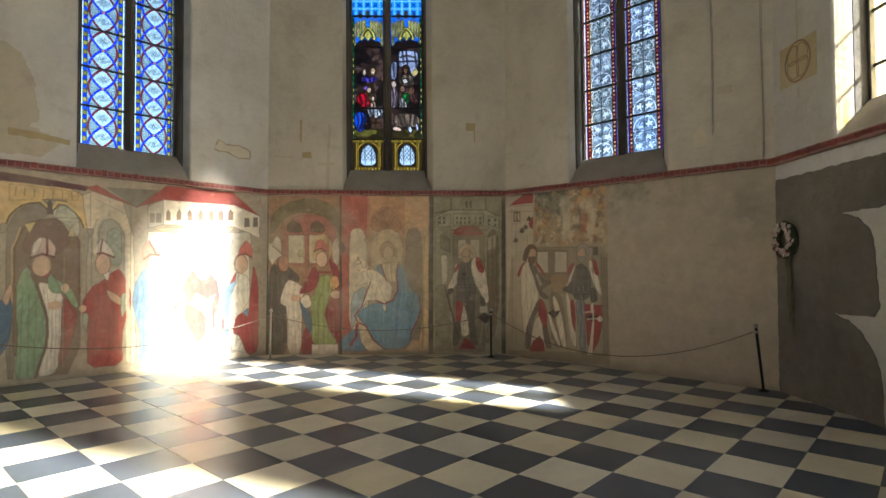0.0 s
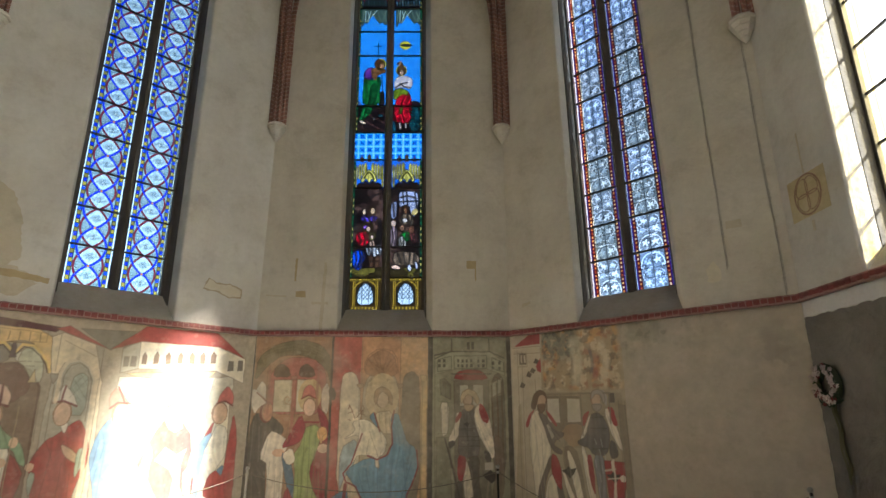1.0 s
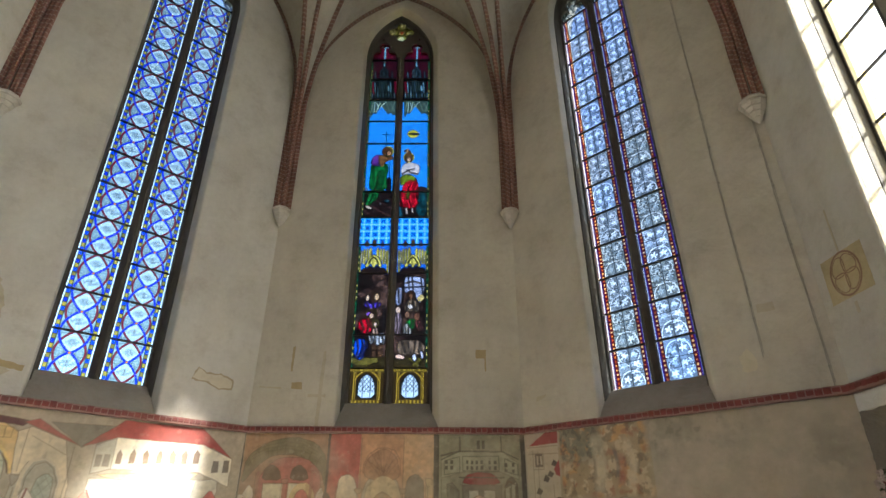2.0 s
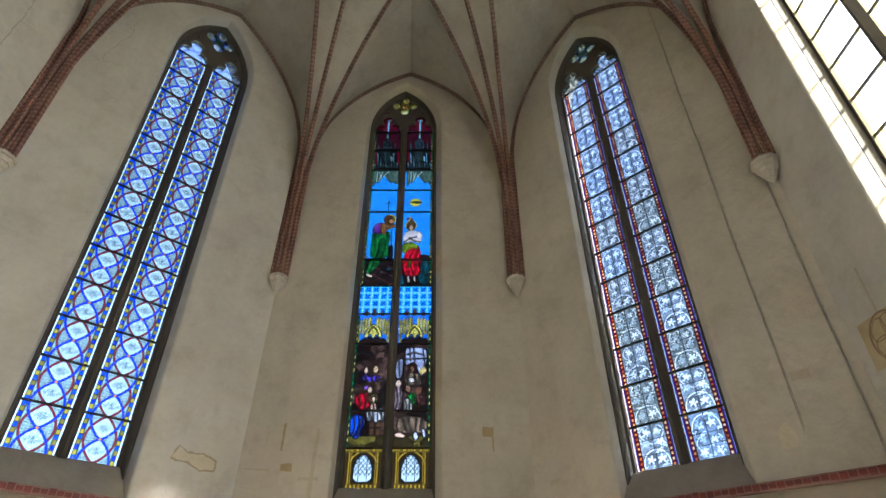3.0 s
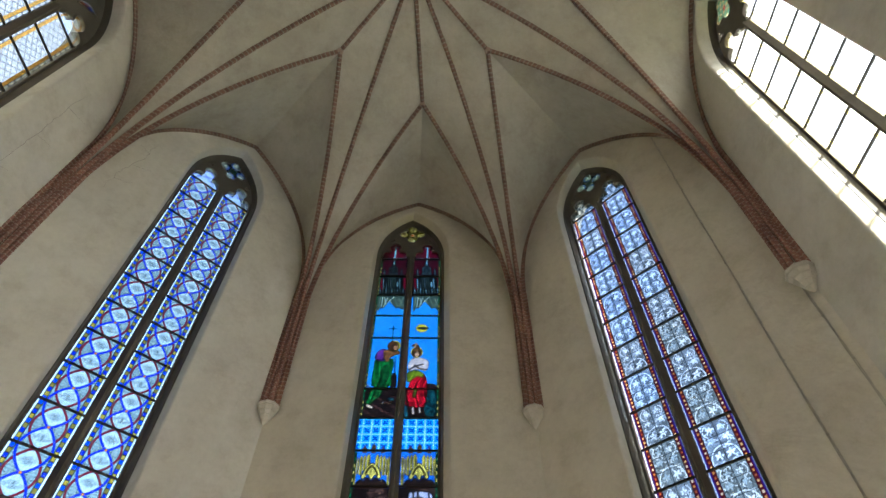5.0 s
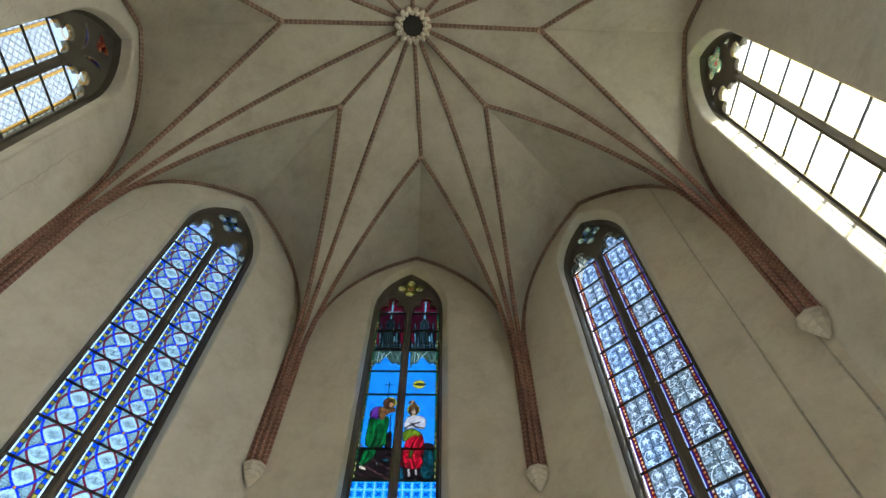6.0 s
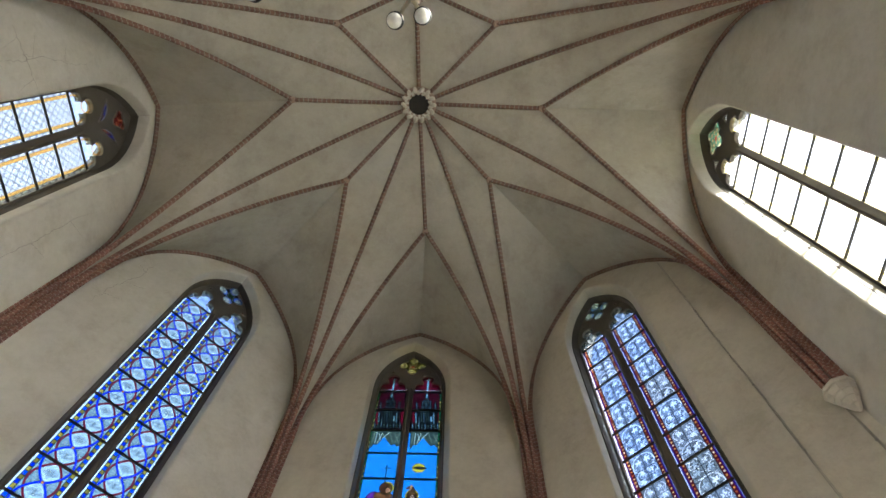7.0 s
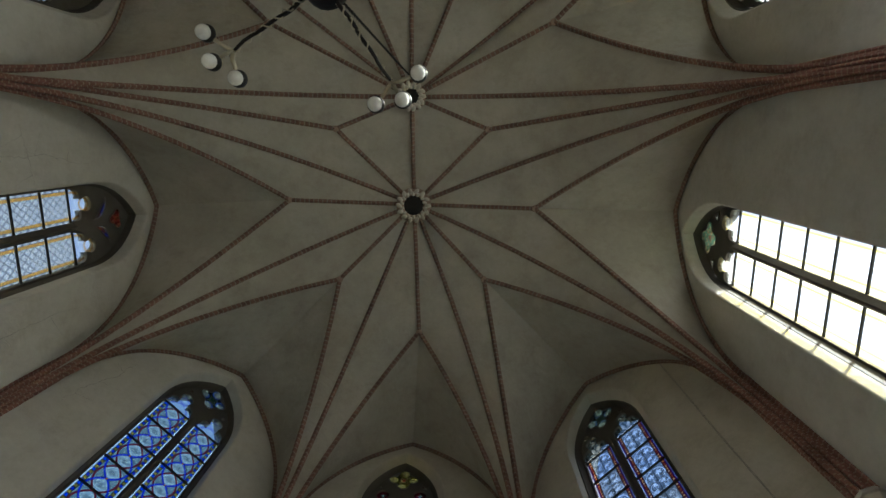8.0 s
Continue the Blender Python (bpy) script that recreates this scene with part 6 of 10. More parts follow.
ne.disc(-1.30, 1.76, 0.111, 0.158, tone(202, 166, 130))
ne.shape(((-1.44, 1.87), (-1.42, 2.09), (-1.34, 2.19), (-1.21, 2.18), (-1.12, 2.03), (-1.14, 1.88), (-1.29, 1.94)), tone(205, 172, 152), rounds=1, edge=LINE)
ne.shape(((-1.43, 1.93), (-1.4, 2.1), (-1.34, 2.19), (-1.29, 2.18), (-1.36, 1.93)), tone(214, 204, 190), rounds=1, alpha=0.9, edge=LINE)
ne.stroke([(-1.44, 1.88), (-1.29, 1.94), (-1.14, 1.89)], 0.035, tone(112, 46, 52), 0.95)
ne.stroke([(-1.24, 2.18), (-1.23, 1.94)], 0.03, tone(112, 46, 52), 0.95)
ne.shape(((-0.51, 1.49), (-0.33, 1.67), (-0.23, 1.72), (-0.12, 1.51), (-0.06, 1.3), (-0.06, 1.06), (-0.13, 0.9), (-0.18, 0.55), (-0.16, 0.12), (-0.67, 0.13), (-0.67, 0.6), (-0.72, 0.94), (-0.78, 1.08), (-0.72, 1.27), (-0.61, 1.45)), tone(168, 56, 50), rounds=1, folds=0.09, edge=LINE)
ne.shape(((-0.5, 1.68), (-0.37, 1.68), (-0.41, 1.49)), tone(216, 206, 190), rounds=1, edge=LINE)
ne.shape(((-0.44, 1.38), (-0.28, 1.3), (-0.17, 1.18), (-0.2, 1.09), (-0.36, 1.2)), tone(202, 166, 130), rounds=1, edge=LINE)
ne.shape(((-0.21, 1.28), (-0.13, 1.32), (-0.1, 1.11), (-0.2, 0.85)), tone(150, 165, 145), rounds=1, edge=LINE)
ne.shape(((-0.74, 1.03), (-0.66, 0.99), (-0.69, 0.67), (-0.75, 0.85)), tone(150, 165, 145), rounds=1, edge=LINE)
ne.disc(-0.75, 1.08, 0.054, 0.054, tone(202, 166, 130))
ne.disc(-0.48, 1.80, 0.117, 0.177, tone(150, 114, 88))
ne.disc(-0.48, 1.79, 0.100, 0.161, tone(200, 166, 138))
ne.shape(((-0.62, 1.94), (-0.57, 2.13), (-0.51, 2.22), (-0.36, 2.05), (-0.31, 1.89), (-0.49, 1.97)), tone(206, 197, 182), rounds=1, edge=LINE)
ne.stroke([(-0.62, 1.95), (-0.49, 1.98), (-0.32, 1.9)], 0.03, tone(122, 58, 58), 0.95)
ne.stroke([(-0.5, 2.19), (-0.52, 1.98)], 0.028, tone(122, 58, 58), 0.9)
ne.shape(((0.19, 2.35), (2.02, 2.42), (2.08, -0.09), (0.11, 0.07)), tone(216, 206, 180), rounds=0, edge=LINE)
ne.shape(((0.0, 2.77), (0.48, 3.17), (1.68, 3.19), (2.25, 2.75), (1.89, 2.9), (0.43, 2.91), (0.18, 2.82)), tone(162, 46, 42), rounds=0, edge=LINE)
ne.shape(((0.18, 2.8), (0.43, 2.92), (1.72, 2.94), (2.24, 2.76), (2.24, 2.33), (1.73, 2.52), (0.44, 2.49), (0.19, 2.41)), tone(216, 206, 182), rounds=0, edge=LINE)
ne.shape(((0.18, 2.8), (0.43, 2.91), (0.44, 2.49), (0.19, 2.41)), tone(150, 145, 125), rounds=0, alpha=0.8, edge=LINE)
ne.shape(((0.48, 2.57), (0.48, 2.7), (0.51, 2.76), (0.55, 2.7), (0.55, 2.57)), tone(124, 96, 76), rounds=0, edge=LINE)
ne.shape(((0.66, 2.58), (0.66, 2.71), (0.7, 2.78), (0.74, 2.72), (0.74, 2.59)), tone(124, 96, 76), rounds=0, edge=LINE)
ne.shape(((0.85, 2.59), (0.84, 2.73), (0.88, 2.79), (0.92, 2.73), (0.93, 2.6)), tone(124, 96, 76), rounds=0, edge=LINE)
ne.shape(((1.04, 2.61), (1.04, 2.74), (1.08, 2.81), (1.12, 2.75), (1.12, 2.61)), tone(124, 96, 76), rounds=0, edge=LINE)
ne.shape(((1.24, 2.62), (1.23, 2.76), (1.27, 2.82), (1.32, 2.76), (1.32, 2.62)), tone(124, 96, 76), rounds=0, edge=LINE)
ne.shape(((1.42, 2.63), (1.41, 2.77), (1.46, 2.84), (1.5, 2.78), (1.5, 2.64)), tone(124, 96, 76), rounds=0, edge=LINE)
ne.shape(((1.6, 2.64), (1.6, 2.78), (1.64, 2.85), (1.69, 2.79), (1.69, 2.65)), tone(124, 96, 76), rounds=0, edge=LINE)
ne.shape(((0.22, 2.51), (0.22, 2.67), (0.29, 2.67), (0.29, 2.52)), tone(118, 108, 94), rounds=0, edge=LINE)
ne.shape(((0.32, 2.52), (0.32, 2.68), (0.39, 2.68), (0.4, 2.52)), tone(118, 108, 94), rounds=0, edge=LINE)
ne.shape(((1.93, 2.53), (1.93, 2.71), (2.02, 2.71), (2.03, 2.54)), tone(118, 108, 94), rounds=0, edge=LINE)
ne.shape(((2.11, 2.54), (2.11, 2.72), (2.2, 2.73), (2.2, 2.55)), tone(118, 108, 94), rounds=0, edge=LINE)
ne.shape(((0.28, 2.41), (1.73, 2.51), (1.56, 2.36), (0.54, 2.34)), tone(218, 188, 124), rounds=0, edge=LINE)
ne.shape(((1.62, 2.37), (2.04, 2.45), (2.09, 2.21), (1.8, 1.76), (1.8, 0.13), (1.67, 0.11)), tone(190, 182, 160), rounds=1, edge=LINE)
ne.shape(((0.16, 1.77), (0.26, 1.48), (0.32, 0.89), (0.33, 0.19), (0.05, 0.13), (0.12, 0.52), (0.02, 0.91), (-0.05, 1.15), (0.01, 1.48)), tone(90, 130, 162), rounds=1, folds=0.11, edge=LINE)
ne.shape(((0.22, 1.77), (0.41, 1.72), (0.52, 1.48), (0.47, 1.08), (0.45, 0.22), (0.32, 0.18), (0.3, 0.9), (0.23, 1.38)), tone(216, 208, 190), rounds=1, folds=0.08, edge=LINE)
ne.shape(((0.42, 1.08), (0.56, 1.14), (0.74, 1.07), (0.69, 0.47), (0.58, 0.22), (0.44, 0.22), (0.41, 0.79)), tone(120, 160, 186), rounds=1, folds=0.1, edge=LINE)
ne.stroke([(0.25, 1.48), (0.33, 0.89), (0.33, 0.18)], 0.035, tone(206, 166, 82), 0.9)
ne.shape(((0.42, 1.2), (0.62, 1.08), (0.57, 0.99), (0.42, 1.07)), tone(202, 166, 130), rounds=1, edge=LINE)
ne.shape(((0.63, 1.01), (0.73, 1.23), (0.7, 1.01)), tone(142, 42, 50), rounds=1, edge=LINE)
ne.disc(0.29, 1.80, 0.123, 0.188, tone(150, 114, 88))
ne.disc(0.30, 1.79, 0.106, 0.171, tone(202, 166, 130))
ne.shape(((0.13, 1.85), (0.1, 2.06), (0.19, 2.21), (0.36, 2.0), (0.42, 1.94), (0.22, 1.94)), tone(206, 126, 102), rounds=1, edge=LINE)
ne.stroke([(0.13, 1.87), (0.23, 1.96), (0.42, 1.95)], 0.028, tone(132, 44, 44), 0.9)
ne.stroke([(0.21, 2.2), (0.32, 1.97)], 0.028, tone(132, 44, 44), 0.9)
ne.shape(((0.96, 1.7), (1.05, 1.55), (1.15, 1.5), (1.27, 1.57), (1.24, 1.69), (1.41, 1.48), (1.46, 1.2), (1.42, 0.95), (1.36, 0.86), (1.42, 0.43), (1.33, 0.67), (1.31, 0.98), (1.37, 1.25), (1.21, 1.15), (1.03, 1.28), (0.89, 1.08), (1.14, 0.93), (1.22, 0.78), (1.19, 0.51), (1.07, 0.36), (0.94, 0.59), (0.83, 0.8), (0.83, 1.0), (0.86, 1.17), (0.77, 1.36), (0.85, 1.53)), tone(192, 50, 48), rounds=0, folds=0.08, edge=LINE)
ne.shape(((0.64, 1.03), (0.72, 1.23), (0.68, 0.97)), tone(192, 50, 48), rounds=0, edge=LINE)
ne.shape(((1.51, 0.84), (1.58, 0.66), (1.52, 0.52)), tone(192, 50, 48), rounds=0, edge=LINE)
ne.stroke([(0.82, 1.27), (0.74, 0.87), (0.81, 0.46), (0.75, 0.17)], 0.014, tone(150, 130, 120), 0.5)
ne.stroke([(1.43, 0.41), (1.51, 0.03)], 0.014, tone(150, 130, 120), 0.5)
ne.disc(1.09, 1.82, 0.130, 0.180, tone(150, 114, 88))
ne.disc(1.10, 1.81, 0.111, 0.162, tone(202, 166, 130))
ne.shape(((0.95, 1.88), (0.99, 2.13), (1.04, 2.24), (1.2, 2.09), (1.25, 1.89), (1.09, 1.95)), tone(216, 172, 156), rounds=1, edge=LINE)
ne.stroke([(0.95, 1.89), (1.09, 1.96), (1.24, 1.9)], 0.028, tone(150, 60, 54), 0.9)
ne.stroke([(1.04, 2.25), (1.06, 1.96)], 0.024, tone(150, 60, 54), 0.9)
ne.shape(((1.78, 1.45), (1.85, 1.63), (2.04, 1.56), (2.07, 1.12), (1.92, 0.91), (1.81, 0.64), (1.8, 0.35), (1.95, 0.34), (2.08, 0.06), (1.64, 0.19), (1.63, 1.14)), tone(216, 208, 190), rounds=1, folds=0.09, edge=LINE)
ne.shape(((2.12, 1.85), (2.23, 1.45), (2.25, 0.78), (2.25, 0.09), (2.03, 0.02), (1.87, 0.41), (1.71, 0.49), (1.79, 0.8), (1.92, 0.88), (2.04, 0.79), (2.07, 1.23)), tone(168, 48, 46), rounds=1, folds=0.09, edge=LINE)
ne.shape(((1.62, 1.39), (1.8, 1.7), (1.76, 1.46)), tone(168, 48, 46), rounds=1, edge=LINE)
ne.shape(((1.52, 1.23), (1.6, 1.4), (1.8, 1.51), (1.65, 1.13), (1.64, 0.36), (1.56, 0.48)), tone(120, 160, 190), rounds=1, folds=0.08, edge=LINE)
ne.shape(((1.91, 0.87), (2.05, 0.96), (2.02, 0.76)), tone(95, 130, 165), rounds=1, edge=LINE)
ne.disc(1.87, 1.81, 0.145, 0.190, tone(150, 114, 88))
ne.disc(1.88, 1.80, 0.123, 0.171, tone(202, 166, 130))
ne.shape(((1.8, 1.97), (1.85, 2.13), (1.98, 2.29), (2.1, 2.12), (2.09, 1.94), (1.93, 2.0)), tone(192, 92, 80), rounds=1, edge=LINE)
ne.stroke([(1.8, 1.97), (1.94, 2.01), (2.09, 1.94)], 0.026, tone(120, 40, 44), 0.9)
ea.shape(((-2.38, 3.2), (-0.96, 3.21), (-0.94, -0.0), (-2.34, 0.0)), tone(150, 112, 80), rounds=0)
ea.shape(((-2.37, 2.35), (-2.33, 2.81), (-1.99, 3.06), (-1.54, 3.15), (-1.14, 3.04), (-0.95, 2.79), (-0.94, 2.3), (-1.06, 2.63), (-1.43, 2.85), (-1.88, 2.85), (-2.13, 2.67)), tone(112, 102, 72), rounds=1, edge=LINE)
ea.stroke([(-2.29, 2.81), (-2.22, 2.68)], 0.01, tone(84, 76, 54), 0.7)
ea.stroke([(-2.13, 2.89), (-2.08, 2.75)], 0.01, tone(84, 76, 54), 0.7)
ea.stroke([(-1.98, 2.96), (-1.95, 2.81)], 0.01, tone(84, 76, 54), 0.7)
ea.stroke([(-1.83, 3.0), (-1.81, 2.84)], 0.01, tone(84, 76, 54), 0.7)
ea.stroke([(-1.68, 3.02), (-1.68, 2.86)], 0.01, tone(84, 76, 54), 0.7)
ea.stroke([(-1.52, 3.01), (-1.54, 2.85)], 0.01, tone(84, 76, 54), 0.7)
ea.stroke([(-1.37, 2.97), (-1.4, 2.82)], 0.01, tone(84, 76, 54), 0.7)
ea.stroke([(-1.22, 2.91), (-1.27, 2.76)], 0.01, tone(84, 76, 54), 0.7)
ea.stroke([(-1.06, 2.83), (-1.13, 2.7)], 0.01, tone(84, 76, 54), 0.7)
ea.shape(((-2.12, 1.79), (-2.08, 2.47), (-1.97, 2.65), (-1.77, 2.81), (-1.31, 2.81), (-1.04, 2.59), (-0.98, 1.79)), tone(158, 92, 76), rounds=1, edge=LINE)
ea.shape(((-2.02, 2.45), (-1.99, 2.63), (-1.88, 2.7), (-1.74, 2.61), (-1.69, 2.45)), tone(102, 82, 66), rounds=1, edge=LINE)
ea.shape(((-1.56, 2.45), (-1.53, 2.63), (-1.41, 2.7), (-1.28, 2.61), (-1.23, 2.45)), tone(102, 82, 66), rounds=1, edge=LINE)
ea.shape(((-1.99, 2.4), (-1.66, 2.4), (-1.65, 1.83), (-1.98, 1.83)), tone(178, 170, 140), rounds=0, edge=LINE)
ea.shape(((-1.57, 2.4), (-1.27, 2.4), (-1.27, 1.83), (-1.56, 1.83)), tone(178, 170, 140), rounds=0, edge=LINE)
ea.stroke([(-1.63, 2.45), (-1.61, 1.45)], 0.045, tone(165, 98, 80), 0.9)
ea.stroke([(-1.2, 2.59), (-1.05, 1.79)], 0.04, tone(150, 92, 76), 0.8)
ea.shape(((-2.3, 2.26), (-2.22, 2.39), (-2.13, 2.29), (-2.13, 1.99), (-2.32, 2.06)), tone(196, 186, 166), rounds=1, edge=LINE)
ea.shape(((-1.1, 2.22), (-1.01, 2.36), (-0.95, 2.22), (-0.97, 1.76), (-1.1, 1.88)), tone(196, 186, 166), rounds=1, alpha=0.8, edge=LINE)
ea.shape(((-2.37, 1.5), (-2.3, 1.81), (-2.15, 1.8), (-1.92, 1.73), (-1.74, 1.56), (-1.77, 1.43), (-1.98, 1.39), (-2.02, 0.99), (-1.96, 0.0), (-2.36, 0.0)), tone(82, 76, 68), rounds=1, folds=0.1, edge=LINE)
ea.shape(((-2.0, 1.51), (-1.81, 1.45), (-1.62, 1.31), (-1.71, 1.11), (-1.69, 0.0), (-1.98, 0.0), (-1.98, 0.94), (-2.16, 1.04)), tone(194, 184, 164), rounds=1, folds=0.1, edge=LINE)
ea.disc(-2.09, 1.83, 0.124, 0.193, tone(110, 60, 52))
ea.disc(-2.07, 1.83, 0.100, 0.165, tone(150, 114, 88))
ea.disc(-2.06, 1.82, 0.083, 0.146, tone(174, 122, 92))
ea.shape(((-2.47, 2.17), (-2.32, 2.25), (-2.21, 2.13), (-2.08, 1.99), (-2.23, 1.92), (-2.3, 1.78), (-2.38, 1.95)), tone(206, 196, 178), rounds=1, edge=LINE)
ea.stroke([(-2.29, 2.17), (-2.07, 1.97)], 0.026, tone(118, 44, 44), 0.9)
ea.disc(-1.81, 1.13, 0.113, 0.068, tone(196, 156, 124))
ea.stroke([(-1.68, 1.56), (-1.66, 1.22), (-1.69, 0.0)], 0.014, tone(130, 96, 76), 0.5)
ea.shape(((-1.78, 1.17), (-1.58, 0.99), (-1.48, 0.6), (-1.49, 0.31), (-1.65, 0.63)), tone(75, 102, 122), rounds=1, folds=0.08, edge=LINE)
ea.shape(((-1.63, 0.61), (-1.47, 0.31), (-1.43, -0.0), (-1.73, 0.0)), tone(142, 42, 50), rounds=1, folds=0.08, edge=LINE)
ea.shape(((-1.38, 1.56), (-1.13, 1.62), (-1.07, 1.33), (-1.2, 0.99), (-1.24, 0.77), (-1.12, 0.43), (-0.99, 0.25), (-1.04, 0.17), (-1.49, 0.17), (-1.49, 0.77), (-1.55, 1.08), (-1.41, 1.28)), tone(136, 150, 82), rounds=1, folds=0.1, edge=LINE)
ea.shape(((-1.49, 0.21), (-0.97, 0.21), (-0.97, -0.0), (-1.49, -0.0)), tone(196, 188, 170), rounds=0, edge=LINE)
ea.shape(((-1.76, 1.09), (-1.58, 1.23), (-1.49, 0.99), (-1.63, 0.91)), tone(206, 196, 176), rounds=1, edge=LINE)
ea.shape(((-1.46, 1.81), (-1.34, 1.56), (-1.41, 1.33), (-1.58, 1.24), (-1.78, 1.2), (-1.64, 1.45)), tone(142, 42, 50), rounds=1, folds=0.08, edge=LINE)
ea.shape(((-1.2, 1.97), (-1.02, 1.79), (-0.91, 1.56), (-0.88, 1.11), (-0.92, 0.77), (-0.91, 0.07), (-1.01, 0.31), (-1.18, 0.54), (-1.25, 0.86), (-1.13, 1.11), (-1.05, 1.45)), tone(142, 42, 50), rounds=1, folds=0.08, edge=LINE)
ea.disc(-1.05, 1.45, 0.091, 0.125, tone(206, 156, 84))
ea.disc(-1.02, 1.20, 0.102, 0.079, tone(206, 172, 140))
ea.stroke([(-1.39, 1.65), (-1.13, 1.65)], 0.035, tone(142, 42, 50), 0.95)
ea.disc(-1.32, 2.12, 0.215, 0.297, tone(178, 154, 100), 0.85)
ea.disc(-1.31, 1.92, 0.121, 0.165, tone(150, 114, 88))
ea.disc(-1.31, 1.91, 0.102, 0.147, tone(206, 172, 142))
ea.shape(((-1.47, 2.05), (-1.43, 2.26), (-1.33, 2.32), (-1.22, 2.24), (-1.19, 2.05), (-1.34, 2.12)), tone(186, 106, 88), rounds=1, edge=LINE)
ea.stroke([(-1.47, 2.06), (-1.34, 2.13), (-1.19, 2.06)], 0.024, tone(130, 50, 46), 0.9)
ea.disc(-1.75, 2.02, 0.057, 0.080, tone(150, 140, 110), 0.6)
ea.shape(((-0.93, 3.21), (-0.4, 3.21), (-0.38, 0.06), (-0.9, 0.07)), tone(172, 84, 70), rounds=0)
ea.shape(((-0.4, 3.21), (0.34, 3.21), (0.35, 0.06), (-0.38, 0.06)), tone(185, 136, 94), rounds=0)
ea.shape(((0.34, 3.21), (0.85, 3.21), (0.85, 0.06), (0.35, 0.06)), tone(196, 154, 106), rounds=0)
ea.shape(((-0.76, 0.4), (-0.76, 2.24), (-0.72, 2.5), (-0.57, 2.56), (-0.46, 2.47), (-0.38, 2.13), (-0.35, 0.4)), tone(196, 182, 152), rounds=1, edge=LINE)
ea.shape(((-0.36, 0.4), (-0.35, 2.22), (-0.26, 2.47), (-0.01, 2.61), (0.24, 2.48), (0.32, 2.22), (0.33, 0.4)), tone(172, 152, 122), rounds=1, edge=LINE)
ea.shape(((0.36, 0.29), (0.37, 2.25), (0.42, 2.5), (0.57, 2.57), (0.7, 2.42), (0.73, 0.29)), tone(138, 122, 100), rounds=1, edge=LINE)
ea.shape(((0.72, 2.47), (0.84, 2.47), (0.84, 0.07), (0.73, 0.07)), tone(200, 170, 114), rounds=0, edge=LINE)
ea.shape(((-0.33, 2.47), (-0.29, 2.8), (-0.0, 2.98), (0.24, 2.82), (0.3, 2.45)), tone(166, 124, 88), rounds=2, edge=LINE)
ea.stroke([(0.0, 2.47), (-0.25, 2.75)], 0.01, tone(136, 100, 74), 0.7)
ea.stroke([(0.0, 2.47), (-0.15, 2.79)], 0.01, tone(136, 100, 74), 0.7)
ea.stroke([(0.0, 2.47), (-0.05, 2.82)], 0.01, tone(136, 100, 74), 0.7)
ea.stroke([(0.0, 2.47), (0.06, 2.83)], 0.01, tone(136, 100, 74), 0.7)
ea.stroke([(0.0, 2.47), (0.16, 2.79)], 0.01, tone(136, 100, 74), 0.7)
ea.stroke([(0.0, 2.47), (0.26, 2.76)], 0.01, tone(136, 100, 74), 0.7)
ea.disc(0.01, 2.11, 0.308, 0.412, tone(190, 166, 122))
ea.stroke([(-0.29, 2.11), (-0.26, 2.36), (-0.1, 2.49)], 0.01, tone(140, 116, 84), 0.6)
ea.shape(((-0.72, 1.2), (-0.41, 1.39), (-0.43, 0.94), (-0.61, 0.74), (-0.7, 0.45)), tone(150, 165, 165), rounds=1, folds=0.06, edge=LINE)
ea.shape(((-0.95, 0.25), (-0.78, 0.43), (-0.59, 0.52), (-0.38, 0.31), (-0.35, 0.06), (-0.95, 0.07)), tone(90, 130, 154), rounds=1, folds=0.09, edge=LINE)
ea.shape(((-0.56, 0.65), (-0.43, 0.6), (-0.27, 0.31), (-0.13, 0.17), (-0.02, 0.09), (-0.38, 0.06), (-0.53, 0.29)), tone(202, 180, 142), rounds=1, folds=0.06, edge=LINE)
ea.shape(((-0.14, 1.81), (0.22, 1.86), (0.22, 1.45), (0.06, 1.45), (-0.05, 1.54)), tone(202, 180, 142), rounds=1, folds=0.06, edge=LINE)
ea.shape(((0.18, 1.77), (0.32, 1.82), (0.4, 1.56), (0.49, 1.29), (0.64, 1.22), (0.69, 0.92), (0.61, 0.65), (0.5, 0.42), (0.5, 0.24), (0.35, 0.11), (-0.04, 0.09), (-0.18, 0.2), (-0.33, 0.43), (-0.5, 0.67), (-0.6, 0.79), (-0.5, 0.9), (-0.22, 1.04), (0.07, 1.05), (0.18, 1.11), (0.22, 1.39)), tone(100, 140, 162), rounds=1, folds=0.1, edge=LINE)
ea.shape(((-0.22, 1.74), (-0.12, 1.85), (-0.04, 1.54), (-0.11, 1.61)), tone(100, 140, 162), rounds=1, edge=LINE)
ea.shape(((-0.53, 1.65), (-0.34, 1.71), (-0.19, 1.67), (0.01, 1.5), (0.13, 1.33), (0.08, 1.11), (-0.03, 1.04), (0.01, 0.87), (-0.07, 0.89), (-0.09, 1.07), (-0.39, 1.09), (-0.45, 0.98), (-0.51, 0.92), (-0.41, 1.22), (-0.39, 1.45), (-0.69, 1.34), (-0.45, 1.5)), tone(206, 193, 167), rounds=1, folds=0.05, edge=LINE)
ea.disc(-0.45, 1.78, 0.080, 0.103, tone(206, 190, 160))
ea.stroke([(-0.51, 1.83), (-0.58, 1.96), (-0.6, 1.88)], 0.012, tone(130, 80, 60), 0.8)
ea.stroke([(-0.39, 1.83), (-0.33, 1.95), (-0.3, 1.88)], 0.012, tone(130, 80, 60), 0.8)
ea.stroke([(-0.33, 1.45), (-0.5, 0.94), (-0.64, 0.79), (-0.59, 0.65), (-0.41, 0.57), (-0.27, 0.29), (-0.02, 0.1)], 0.028, tone(142, 52, 56), 0.9)
